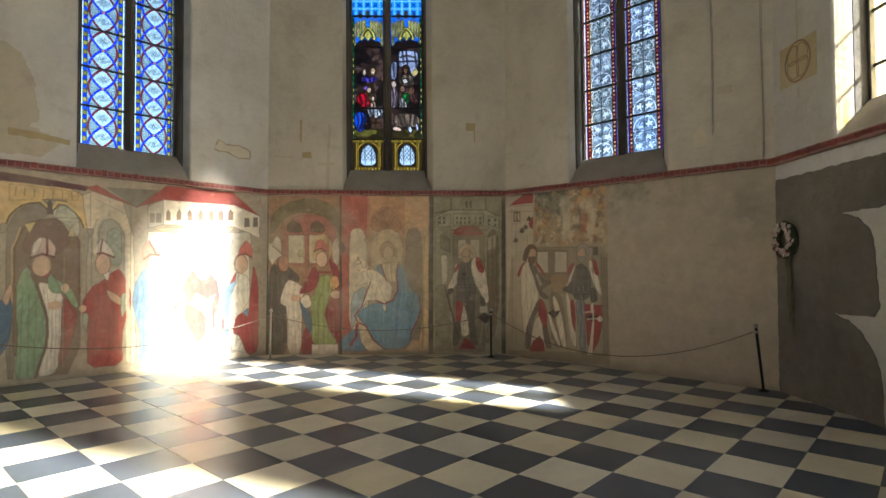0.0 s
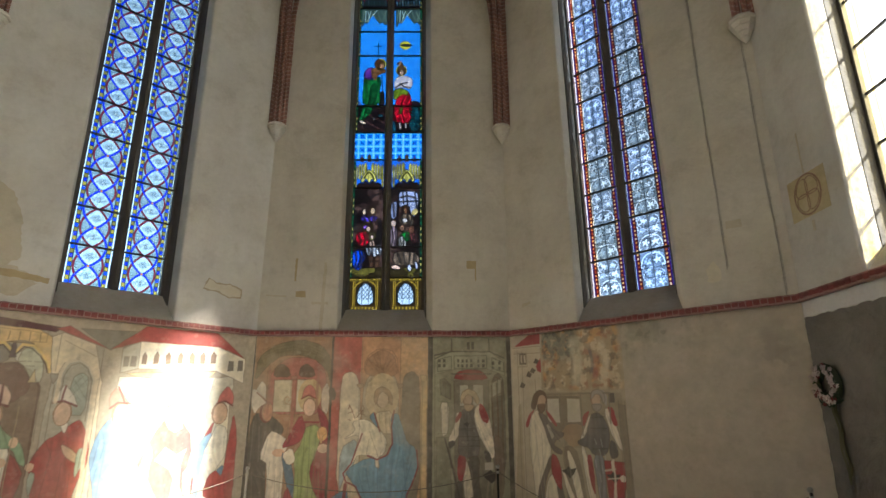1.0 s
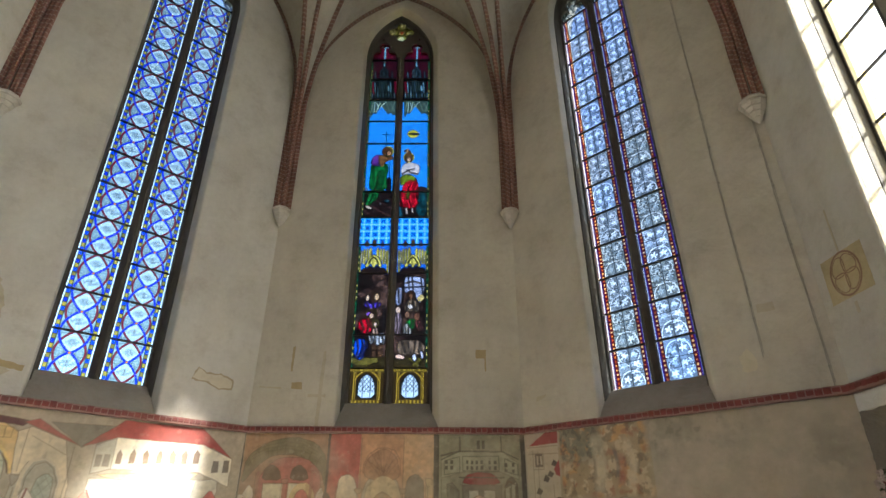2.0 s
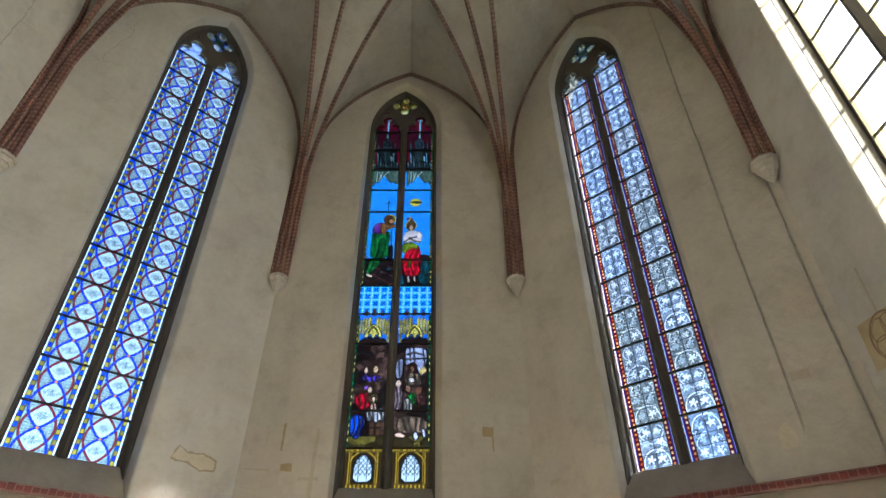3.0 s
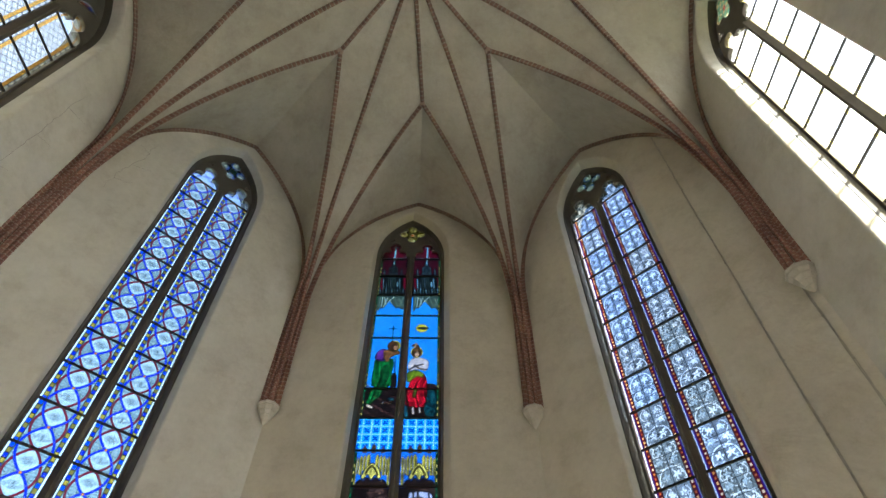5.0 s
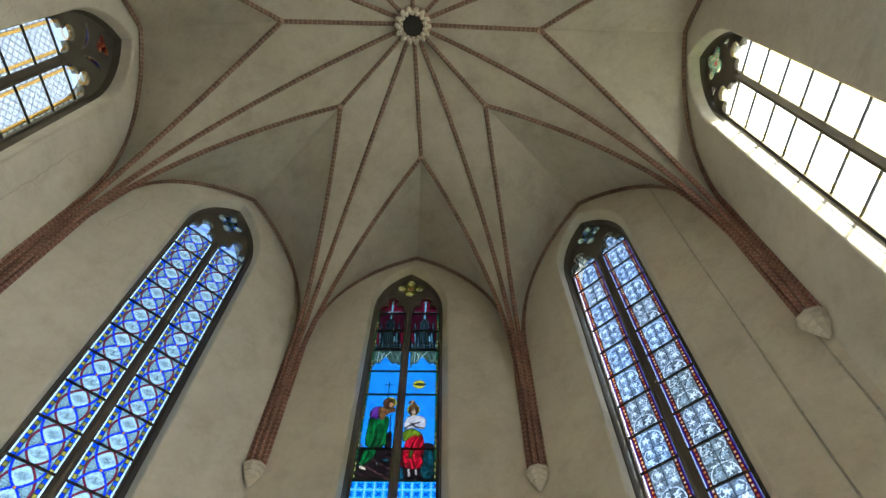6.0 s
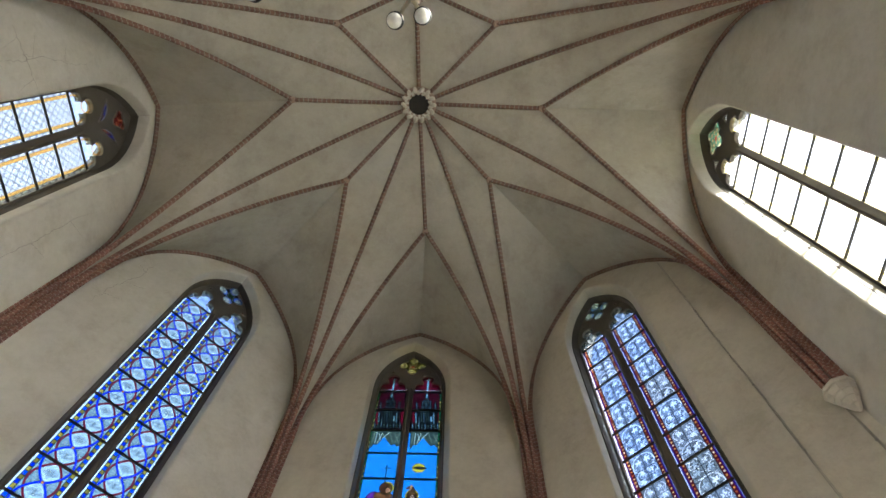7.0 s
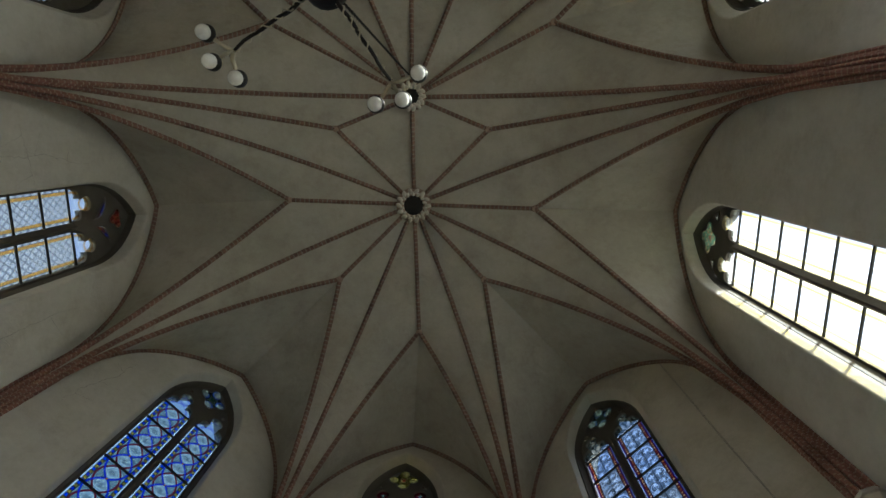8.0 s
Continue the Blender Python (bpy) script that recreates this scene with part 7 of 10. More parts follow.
ea.stroke([(-0.12, 1.81), (-0.01, 1.49)], 0.028, tone(142, 52, 56), 0.9)
ea.stroke([(0.24, 1.85), (0.2, 1.56), (0.22, 1.28), (0.12, 1.08), (-0.05, 1.01), (-0.22, 1.08)], 0.028, tone(142, 52, 56), 0.9)
ea.stroke([(0.66, 1.17), (0.69, 0.88), (0.58, 0.59), (0.49, 0.42), (0.49, 0.27)], 0.028, tone(142, 52, 56), 0.9)
ea.stroke([(-0.59, 0.6), (-0.61, 0.34), (-0.71, 0.19)], 0.06, tone(142, 52, 56), 0.9)
ea.disc(0.01, 2.09, 0.122, 0.188, tone(150, 114, 88))
ea.disc(0.02, 2.07, 0.103, 0.168, tone(206, 176, 138))
ea.stroke([(-0.1, 2.02), (-0.11, 2.18), (0.0, 2.28), (0.14, 2.18), (0.14, 1.99)], 0.03, tone(150, 116, 80), 0.8)
ea.shape(((0.93, 3.21), (2.34, 3.22), (2.34, -0.01), (0.93, -0.01)), tone(142, 137, 109), rounds=0)
ea.shape(((0.98, 2.85), (1.29, 2.93), (2.01, 2.93), (2.28, 2.74), (2.28, 2.48), (1.98, 2.6), (1.34, 2.59), (0.98, 2.5)), tone(153, 150, 121), rounds=0, edge=LINE)
ea.shape(((1.04, 2.78), (1.09, 2.78), (1.09, 2.72), (1.04, 2.72)), tone(92, 88, 72), rounds=0)
ea.shape(((1.04, 2.69), (1.09, 2.69), (1.09, 2.63), (1.04, 2.63)), tone(92, 88, 72), rounds=0)
ea.shape(((1.13, 2.78), (1.18, 2.78), (1.18, 2.72), (1.13, 2.72)), tone(92, 88, 72), rounds=0)
ea.shape(((1.13, 2.69), (1.18, 2.69), (1.18, 2.63), (1.13, 2.63)), tone(92, 88, 72), rounds=0)
ea.shape(((1.4, 2.78), (1.44, 2.78), (1.44, 2.72), (1.4, 2.72)), tone(92, 88, 72), rounds=0)
ea.shape(((1.4, 2.69), (1.44, 2.69), (1.44, 2.63), (1.4, 2.63)), tone(92, 88, 72), rounds=0)
ea.shape(((1.48, 2.78), (1.52, 2.78), (1.52, 2.72), (1.48, 2.72)), tone(92, 88, 72), rounds=0)
ea.shape(((1.48, 2.69), (1.52, 2.69), (1.52, 2.63), (1.48, 2.63)), tone(92, 88, 72), rounds=0)
ea.shape(((1.56, 2.78), (1.6, 2.78), (1.6, 2.72), (1.56, 2.72)), tone(92, 88, 72), rounds=0)
ea.shape(((1.56, 2.69), (1.6, 2.69), (1.6, 2.63), (1.56, 2.63)), tone(92, 88, 72), rounds=0)
ea.shape(((1.64, 2.78), (1.69, 2.78), (1.69, 2.72), (1.64, 2.72)), tone(92, 88, 72), rounds=0)
ea.shape(((1.64, 2.69), (1.69, 2.69), (1.69, 2.63), (1.64, 2.63)), tone(92, 88, 72), rounds=0)
ea.shape(((1.78, 2.78), (1.82, 2.78), (1.82, 2.72), (1.78, 2.72)), tone(92, 88, 72), rounds=0)
ea.shape(((1.78, 2.69), (1.82, 2.69), (1.82, 2.63), (1.78, 2.63)), tone(92, 88, 72), rounds=0)
ea.shape(((1.87, 2.78), (1.92, 2.78), (1.92, 2.72), (1.87, 2.72)), tone(92, 88, 72), rounds=0)
ea.shape(((1.87, 2.69), (1.92, 2.69), (1.92, 2.63), (1.87, 2.63)), tone(92, 88, 72), rounds=0)
ea.shape(((2.05, 2.74), (2.1, 2.74), (2.1, 2.68), (2.05, 2.68)), tone(92, 88, 72), rounds=0)
ea.shape(((2.05, 2.64), (2.1, 2.64), (2.1, 2.59), (2.05, 2.59)), tone(92, 88, 72), rounds=0)
ea.shape(((2.17, 2.74), (2.22, 2.74), (2.22, 2.68), (2.17, 2.68)), tone(92, 88, 72), rounds=0)
ea.shape(((2.17, 2.64), (2.22, 2.64), (2.21, 2.59), (2.17, 2.59)), tone(92, 88, 72), rounds=0)
ea.shape(((1.59, 3.1), (1.64, 3.1), (1.64, 2.96), (1.59, 2.96)), tone(92, 88, 72), rounds=0)
ea.shape(((1.67, 3.1), (1.72, 3.1), (1.72, 2.96), (1.67, 2.96)), tone(92, 88, 72), rounds=0)
ea.stroke([(0.98, 2.85), (1.29, 2.92)], 0.03, tone(92, 86, 72), 0.8)
ea.shape(((1.34, 2.39), (1.98, 2.39), (1.98, 0.06), (1.34, 0.06)), tone(120, 113, 93), rounds=0, edge=LINE)
ea.shape(((1.32, 2.4), (1.39, 2.55), (1.6, 2.6), (1.87, 2.57), (2.0, 2.4)), tone(152, 46, 42), rounds=1, edge=LINE)
ea.shape(((1.44, 2.31), (1.6, 2.31), (1.6, 1.93), (1.44, 1.93)), tone(178, 172, 148), rounds=0, edge=LINE)
ea.shape(((1.69, 2.31), (1.88, 2.31), (1.88, 1.93), (1.68, 1.93)), tone(178, 172, 148), rounds=0, edge=LINE)
ea.shape(((1.07, 2.41), (1.16, 2.43), (1.28, 2.3), (1.28, 2.05), (1.09, 2.13)), tone(120, 116, 96), rounds=0, edge=LINE)
ea.shape(((1.07, 2.0), (1.25, 2.0), (1.23, 1.45), (1.11, 1.39)), tone(196, 186, 162), rounds=1, edge=LINE)
ea.shape(((1.0, 0.08), (1.02, 1.39), (1.26, 1.39), (1.29, 0.08)), tone(130, 126, 100), rounds=0, edge=LINE)
ea.shape(((2.03, 0.74), (2.03, 2.25), (2.08, 2.48), (2.18, 2.54), (2.27, 2.37), (2.27, 0.74)), tone(112, 104, 84), rounds=1, edge=LINE)
ea.shape(((2.05, 2.34), (2.23, 2.45), (2.23, 2.14), (2.05, 2.07)), tone(162, 158, 132), rounds=0, edge=LINE)
ea.stroke([(2.15, 2.42), (2.14, 1.45)], 0.015, tone(84, 76, 62), 0.8)
ea.shape(((2.04, 1.46), (2.21, 1.27), (2.23, 0.46), (2.07, 0.34)), tone(112, 98, 82), rounds=1, alpha=0.8)
ea.shape(((1.38, 1.86), (1.35, 1.6), (1.22, 1.34), (1.3, 1.26), (1.45, 1.46), (1.5, 1.7)), tone(206, 192, 168), rounds=1, folds=0.06, edge=LINE)
ea.shape(((1.47, 1.86), (1.61, 1.91), (1.73, 1.86), (1.76, 1.51), (1.81, 1.27), (1.78, 1.05), (1.57, 1.03), (1.39, 1.1), (1.42, 1.36), (1.43, 1.6)), tone(96, 90, 84), rounds=1, folds=0.12, edge=LINE)
ea.stroke([(1.44, 1.51), (1.77, 1.52)], 0.012, tone(70, 64, 60), 0.7)
ea.stroke([(1.42, 1.34), (1.8, 1.34)], 0.012, tone(70, 64, 60), 0.6)
ea.shape(((1.51, 1.62), (1.57, 1.65), (1.62, 1.62), (1.58, 1.56)), tone(54, 48, 46), rounds=0, alpha=0.8)
ea.shape(((1.44, 1.85), (1.35, 1.71), (1.37, 1.62), (1.48, 1.77)), tone(152, 42, 46), rounds=1)
ea.shape(((1.71, 1.91), (1.85, 1.98), (1.98, 1.74), (2.05, 1.36), (2.07, 1.07), (2.0, 1.01), (1.88, 1.27), (1.76, 1.46), (1.7, 1.7)), tone(206, 194, 172), rounds=1, folds=0.09, edge=LINE)
ea.shape(((1.8, 1.98), (1.88, 1.95), (1.98, 1.72), (1.94, 1.62), (1.85, 1.67), (1.79, 1.84)), tone(156, 42, 46), rounds=1)
ea.shape(((1.54, 1.03), (1.61, 0.84), (1.7, 0.41), (1.52, 0.33), (1.48, 0.65)), tone(198, 188, 164), rounds=1, folds=0.06, edge=LINE)
ea.shape(((1.39, 1.1), (1.55, 1.05), (1.53, 0.84), (1.47, 0.63), (1.39, 0.69)), tone(152, 42, 46), rounds=1, folds=0.05)
ea.shape(((1.38, 0.66), (1.48, 0.63), (1.47, 0.23), (1.38, 0.17), (1.32, 0.2)), tone(92, 84, 76), rounds=1, folds=0.06, edge=LINE)
ea.shape(((1.57, 1.05), (1.8, 1.07), (1.76, 0.7), (1.83, 0.27), (1.8, 0.17), (1.71, 0.22), (1.64, 0.65)), tone(92, 84, 76), rounds=1, folds=0.1, edge=LINE)
ea.shape(((1.46, 0.1), (1.57, 0.33), (1.69, 0.27), (1.81, 0.11)), tone(134, 38, 42), rounds=0, folds=0.05)
ea.shape(((1.87, 1.17), (1.98, 1.13), (2.01, 0.98), (1.9, 0.97)), tone(84, 76, 70), rounds=1)
ea.shape(((1.22, 1.31), (1.33, 1.34), (1.36, 1.27), (1.24, 1.18)), tone(84, 76, 70), rounds=1)
ea.stroke([(1.22, 1.21), (1.37, 0.67)], 0.035, tone(108, 94, 78), 0.8)
ea.shape(((1.88, 0.96), (2.03, 0.96), (2.03, 0.84), (1.88, 0.84)), tone(186, 176, 152), rounds=0, alpha=0.8)
ea.stroke([(1.95, 0.67), (1.88, 0.22)], 0.035, tone(150, 138, 114), 0.8)
ea.shape(((1.83, 0.75), (1.91, 0.79), (1.98, 0.84), (2.04, 0.78), (2.15, 0.78), (2.08, 0.67), (2.0, 0.62), (1.91, 0.68)), tone(54, 48, 46), rounds=0)
ea.shape(((1.44, 2.02), (1.49, 2.2), (1.61, 2.25), (1.76, 2.16), (1.79, 1.95), (1.7, 2.02), (1.68, 2.15), (1.55, 2.14)), tone(176, 152, 112), rounds=1)
ea.disc(1.58, 2.08, 0.092, 0.156, tone(150, 114, 88))
ea.disc(1.59, 2.07, 0.075, 0.137, tone(186, 154, 122))
ea.shape(((1.51, 1.99), (1.64, 1.97), (1.61, 1.89), (1.54, 1.91)), tone(150, 124, 90), rounds=1)
ea.shape(((-2.46, 3.2), (-2.39, 3.2), (-2.35, -0.02), (-2.42, -0.02)), tone(76, 68, 60), rounds=0)
ea.shape(((-0.96, 3.21), (-0.92, 3.21), (-0.89, -0.02), (-0.94, -0.02)), tone(76, 68, 60), rounds=0)
ea.shape(((0.85, 3.21), (0.94, 3.21), (0.94, -0.03), (0.85, -0.03)), tone(76, 68, 60), rounds=0)
ea.shape(((2.33, 3.22), (2.42, 3.22), (2.42, -0.03), (2.32, -0.03)), tone(76, 68, 60), rounds=0)
se.shape(((-2.38, 2.99), (-0.17, 2.82), (-0.2, 0.11), (-2.39, -0.14)), tone(156, 142, 114), rounds=0)
se.shape(((-2.39, 2.99), (-1.74, 3.06), (-1.75, 2.11), (-2.09, 2.07), (-2.27, 1.93), (-2.38, 0.46)), tone(176, 163, 138), rounds=0)
se.shape(((-2.21, 2.5), (-1.86, 2.58), (-1.86, 0.5), (-2.19, 0.48)), tone(168, 156, 132), rounds=0, alpha=0.8)
se.shape(((-2.32, 3.0), (-1.97, 3.2), (-1.74, 3.22), (-1.74, 3.01)), tone(148, 42, 46), rounds=0)
se.shape(((-2.21, 2.87), (-2.06, 2.86), (-2.06, 2.66), (-2.21, 2.67)), tone(104, 92, 78), rounds=0, edge=LINE)
se.shape(((-2.18, 2.84), (-2.14, 2.83), (-2.14, 2.7), (-2.18, 2.7)), tone(176, 164, 140), rounds=0)
se.shape(((-2.11, 2.83), (-2.07, 2.83), (-2.07, 2.69), (-2.11, 2.7)), tone(176, 164, 140), rounds=0)
se.shape(((-1.9, 2.68), (-1.85, 2.76), (-1.77, 2.71), (-1.81, 2.65)), tone(74, 62, 58), rounds=0)
se.shape(((-1.99, 2.52), (-1.93, 2.6), (-1.85, 2.55), (-1.9, 2.49)), tone(74, 62, 58), rounds=0)
se.shape(((-2.07, 2.45), (-2.02, 2.54), (-1.94, 2.48), (-1.98, 2.42)), tone(74, 62, 58), rounds=0)
se.shape(((-2.23, 2.27), (-2.17, 2.35), (-2.09, 2.3), (-2.14, 2.24)), tone(74, 62, 58), rounds=0)
se.shape(((-1.85, 2.62), (-1.74, 2.76), (-1.74, 2.5), (-1.82, 2.53)), tone(148, 42, 46), rounds=0)
se.shape(((-1.71, 2.16), (-0.24, 2.12), (-0.25, 1.29), (-1.71, 1.24)), tone(136, 124, 100), rounds=0, alpha=0.7)
se.shape(((-1.68, 2.1), (-1.0, 2.08), (-1.0, 1.47), (-1.69, 1.46)), tone(112, 100, 82), rounds=0, alpha=0.8)
se.shape(((-1.65, 2.05), (-1.4, 2.05), (-1.4, 1.65), (-1.65, 1.65)), tone(176, 168, 148), rounds=0, edge=LINE)
se.shape(((-1.25, 2.05), (-1.0, 2.04), (-1.0, 1.66), (-1.26, 1.66)), tone(176, 168, 148), rounds=0, edge=LINE)
se.shape(((-1.34, 2.11), (-1.28, 2.11), (-1.29, 0.41), (-1.35, 0.4)), tone(120, 108, 90), rounds=0, alpha=0.6)
se.shape(((-1.41, 1.48), (-1.28, 1.63), (-1.03, 1.64), (-0.93, 1.48), (-1.03, 1.31), (-1.23, 1.26)), tone(158, 124, 88), rounds=1, alpha=0.7)
se.shape(((-1.41, 1.25), (-1.23, 1.3), (-1.08, 1.18), (-0.96, 0.32), (-1.29, 0.2)), tone(108, 92, 78), rounds=1, alpha=0.6)
se.shape(((-1.9, 1.86), (-2.05, 1.68), (-2.05, 1.23), (-1.99, 0.68), (-1.98, 0.4), (-1.85, 0.5), (-1.68, 0.88), (-1.61, 1.16), (-1.64, 1.38), (-1.73, 1.61), (-1.78, 1.84)), tone(196, 186, 162), rounds=1, folds=0.1, edge=LINE)
se.shape(((-1.71, 0.74), (-1.6, 0.84), (-1.54, 0.71), (-1.34, 0.28), (-1.82, 0.16), (-1.79, 0.42)), tone(196, 186, 162), rounds=1, folds=0.06, edge=LINE)
se.shape(((-1.91, 1.88), (-2.04, 1.79), (-2.14, 1.58), (-2.07, 1.56), (-2.01, 1.72)), tone(152, 40, 46), rounds=1)
se.shape(((-1.69, 1.88), (-1.57, 1.77), (-1.46, 1.61), (-1.5, 1.58), (-1.64, 1.74)), tone(152, 40, 46), rounds=1)
se.shape(((-1.86, 1.84), (-1.71, 1.79), (-1.6, 1.65), (-1.49, 1.5), (-1.34, 1.5), (-1.35, 1.43), (-1.49, 1.38), (-1.57, 1.29), (-1.39, 1.21), (-1.4, 1.14), (-1.57, 1.18), (-1.68, 1.38), (-1.75, 1.61)), tone(98, 90, 84), rounds=1, folds=0.12, edge=LINE)
se.shape(((-1.69, 1.61), (-1.64, 1.63), (-1.54, 1.43), (-1.59, 1.38)), tone(176, 166, 146), rounds=0, alpha=0.7)
se.shape(((-1.64, 1.13), (-1.57, 1.07), (-1.74, 0.74), (-1.79, 0.51), (-1.81, 0.17), (-1.94, 0.15), (-1.92, 0.55), (-1.79, 0.83)), tone(104, 94, 84), rounds=1, folds=0.08, edge=LINE)
se.shape(((-1.55, 0.71), (-1.45, 0.71), (-1.35, 0.28), (-1.34, 0.23), (-1.47, 0.21)), tone(104, 94, 84), rounds=1, folds=0.08, edge=LINE)
se.shape(((-1.61, 1.16), (-1.5, 1.11), (-1.43, 0.89), (-1.44, 0.57), (-1.54, 0.66), (-1.64, 0.86)), tone(152, 40, 46), rounds=1, folds=0.08, edge=LINE)
se.shape(((-1.32, 1.2), (-1.25, 1.22), (-1.12, 0.91), (-1.01, 0.31), (-1.09, 0.24), (-1.19, 0.56)), tone(204, 194, 170), rounds=1, folds=0.08, edge=LINE)
se.shape(((-1.45, 0.98), (-1.34, 0.81), (-1.14, 0.34), (-1.16, 0.24), (-1.34, 0.55)), tone(204, 194, 170), rounds=1, folds=0.06, edge=LINE)
se.shape(((-1.43, 0.89), (-1.34, 0.92), (-1.3, 0.97), (-1.25, 0.92), (-1.14, 0.95), (-1.2, 0.85), (-1.28, 0.78), (-1.33, 0.83)), tone(58, 52, 50), rounds=0)
se.shape(((-1.85, 0.12), (-1.75, 0.33), (-1.6, 0.44), (-1.5, 0.31), (-1.49, 0.15)), tone(138, 36, 42), rounds=0, folds=0.05)
se.shape(((-1.99, 1.91), (-1.94, 2.12), (-1.82, 2.21), (-1.67, 2.18), (-1.64, 2.02), (-1.69, 1.95), (-1.73, 2.11), (-1.86, 2.07), (-1.89, 1.88)), tone(104, 80, 62), rounds=1)
se.disc(-1.78, 2.04, 0.105, 0.150, tone(150, 114, 88))
se.disc(-1.77, 2.03, 0.086, 0.132, tone(176, 142, 112))
se.shape(((-1.87, 1.95), (-1.69, 1.95), (-1.7, 1.84), (-1.79, 1.78), (-1.86, 1.85)), tone(96, 72, 58), rounds=1)
se.shape(((-0.83, 1.81), (-0.9, 1.66), (-1.04, 1.4), (-1.0, 1.37), (-0.83, 1.62)), tone(198, 188, 166), rounds=1, folds=0.06, edge=LINE)
se.shape(((-0.57, 1.87), (-0.45, 1.89), (-0.36, 1.54), (-0.28, 1.21), (-0.37, 1.29), (-0.5, 1.53)), tone(198, 188, 166), rounds=1, folds=0.08, edge=LINE)
se.shape(((-1.04, 1.31), (-0.96, 1.27), (-0.82, 0.59), (-0.81, 0.27), (-0.91, 0.36), (-0.98, 0.75)), tone(198, 188, 166), rounds=1, folds=0.08, edge=LINE)
se.shape(((-0.83, 1.85), (-0.95, 1.79), (-1.01, 1.59), (-0.94, 1.61), (-0.88, 1.72)), tone(152, 40, 46), rounds=1)
se.shape(((-0.5, 1.91), (-0.41, 1.89), (-0.34, 1.62), (-0.42, 1.6), (-0.48, 1.77)), tone(152, 40, 46), rounds=1)
se.shape(((-0.82, 1.79), (-0.69, 1.82), (-0.58, 1.74), (-0.5, 1.53), (-0.54, 1.24), (-0.64, 1.15), (-0.83, 1.16), (-0.89, 1.27), (-1.08, 1.31), (-1.09, 1.37), (-0.93, 1.44)), tone(92, 88, 86), rounds=1, folds=0.16, edge=LINE)
se.shape(((-0.94, 1.16), (-0.85, 1.16), (-0.82, 0.84), (-0.83, 0.54), (-0.91, 0.75)), tone(150, 42, 48), rounds=1, folds=0.06)
se.shape(((-0.83, 1.16), (-0.63, 1.17), (-0.63, 0.77), (-0.62, 0.2), (-0.72, 0.18), (-0.77, 0.59)), tone(106, 110, 116), rounds=1, folds=0.2, edge=LINE)
se.shape(((-0.5, 1.41), (-0.39, 1.33), (-0.38, 1.16), (-0.5, 1.11), (-0.54, 1.24)), tone(88, 82, 80), rounds=1, folds=0.08, edge=LINE)
se.shape(((-0.64, 1.09), (-0.28, 1.08), (-0.29, 0.79), (-0.36, 0.46), (-0.51, 0.19), (-0.59, 0.39)), tone(152, 40, 46), rounds=0, folds=0.06, edge=LINE)
se.stroke([(-0.5, 1.07), (-0.47, 0.78), (-0.51, 0.21)], 0.04, tone(206, 196, 176), 0.9)
se.stroke([(-0.63, 0.94), (-0.51, 0.96), (-0.46, 0.97)], 0.03, tone(196, 184, 160), 0.7)
se.shape(((-0.62, 0.88), (-0.54, 0.89), (-0.49, 0.94), (-0.44, 0.89), (-0.37, 0.91), (-0.42, 0.83), (-0.47, 0.76), (-0.53, 0.81)), tone(54, 48, 48), rounds=0)
se.disc(-0.34, 0.84, 0.049, 0.050, tone(206, 194, 176))
se.shape(((-0.79, 2.0), (-0.78, 2.14), (-0.68, 2.19), (-0.54, 2.16), (-0.49, 2.04), (-0.52, 1.89), (-0.58, 2.04), (-0.68, 2.11)), tone(150, 142, 132), rounds=1)
se.disc(-0.71, 2.04, 0.091, 0.139, tone(150, 114, 88))
se.disc(-0.70, 2.03, 0.075, 0.123, tone(178, 146, 118))
se.shape(((-0.78, 1.96), (-0.6, 1.96), (-0.62, 1.85), (-0.7, 1.81), (-0.76, 1.87)), tone(140, 132, 124), rounds=1)
se.shape(((-0.47, 2.12), (-0.37, 2.12), (-0.37, 1.97), (-0.47, 1.97)), tone(70, 62, 64), rounds=0, alpha=0.8)
se.shape(((-0.32, 1.95), (-0.2, 1.93), (-0.17, 0.23), (-0.29, 0.22)), tone(122, 112, 94), rounds=0, alpha=0.8)
se.stroke([(-0.2, 1.93), (-0.17, 0.23)], 0.012, tone(96, 88, 76), 0.6)
se.shape(((-2.34, 0.09), (-0.15, 0.25), (-0.15, 0.06), (-2.34, -0.09)), tone(112, 104, 88), rounds=0, alpha=0.6)
se.shape(((-2.55, 3.28), (-2.43, 3.27), (-2.44, -0.04), (-2.56, -0.05)), tone(76, 68, 60), rounds=0)
# drawn lines, frames and folds over the washes
ne.shape([(-1.15, 2.5), (-1.1, 2.69), (-0.96, 2.73), (-0.85, 2.57), (-0.8, 2.24), (-0.93, 2.21), (-1.04, 2.44)], tone(178, 180, 150), rounds=1, alpha=0.70, edge=LINE)
ne.stroke([(-1.76, 2.37), (-1.74, 2.48), (-1.67, 2.59), (-1.58, 2.67), (-1.47, 2.73), (-1.33, 2.75), (-1.24, 2.66)], 0.035, tone(214, 182, 98), 0.90)
ne.stroke([(-1.18, 2.64), (-1.12, 2.74), (-0.99, 2.73), (-0.86, 2.62), (-0.77, 2.48), (-0.74, 2.38)], 0.035, tone(214, 182, 98), 0.90)
ne.stroke([(-1.74, 2.36), (-1.71, 2.48), (-1.65, 2.57), (-1.57, 2.65), (-1.47, 2.7), (-1.34, 2.72), (-1.25, 2.62)], 0.014, tone(84, 60, 54), 0.90)
ne.stroke([(-1.17, 2.61), (-1.1, 2.71), (-1.0, 2.69), (-0.88, 2.59), (-0.8, 2.47), (-0.77, 2.37)], 0.014, tone(84, 60, 54), 0.90)
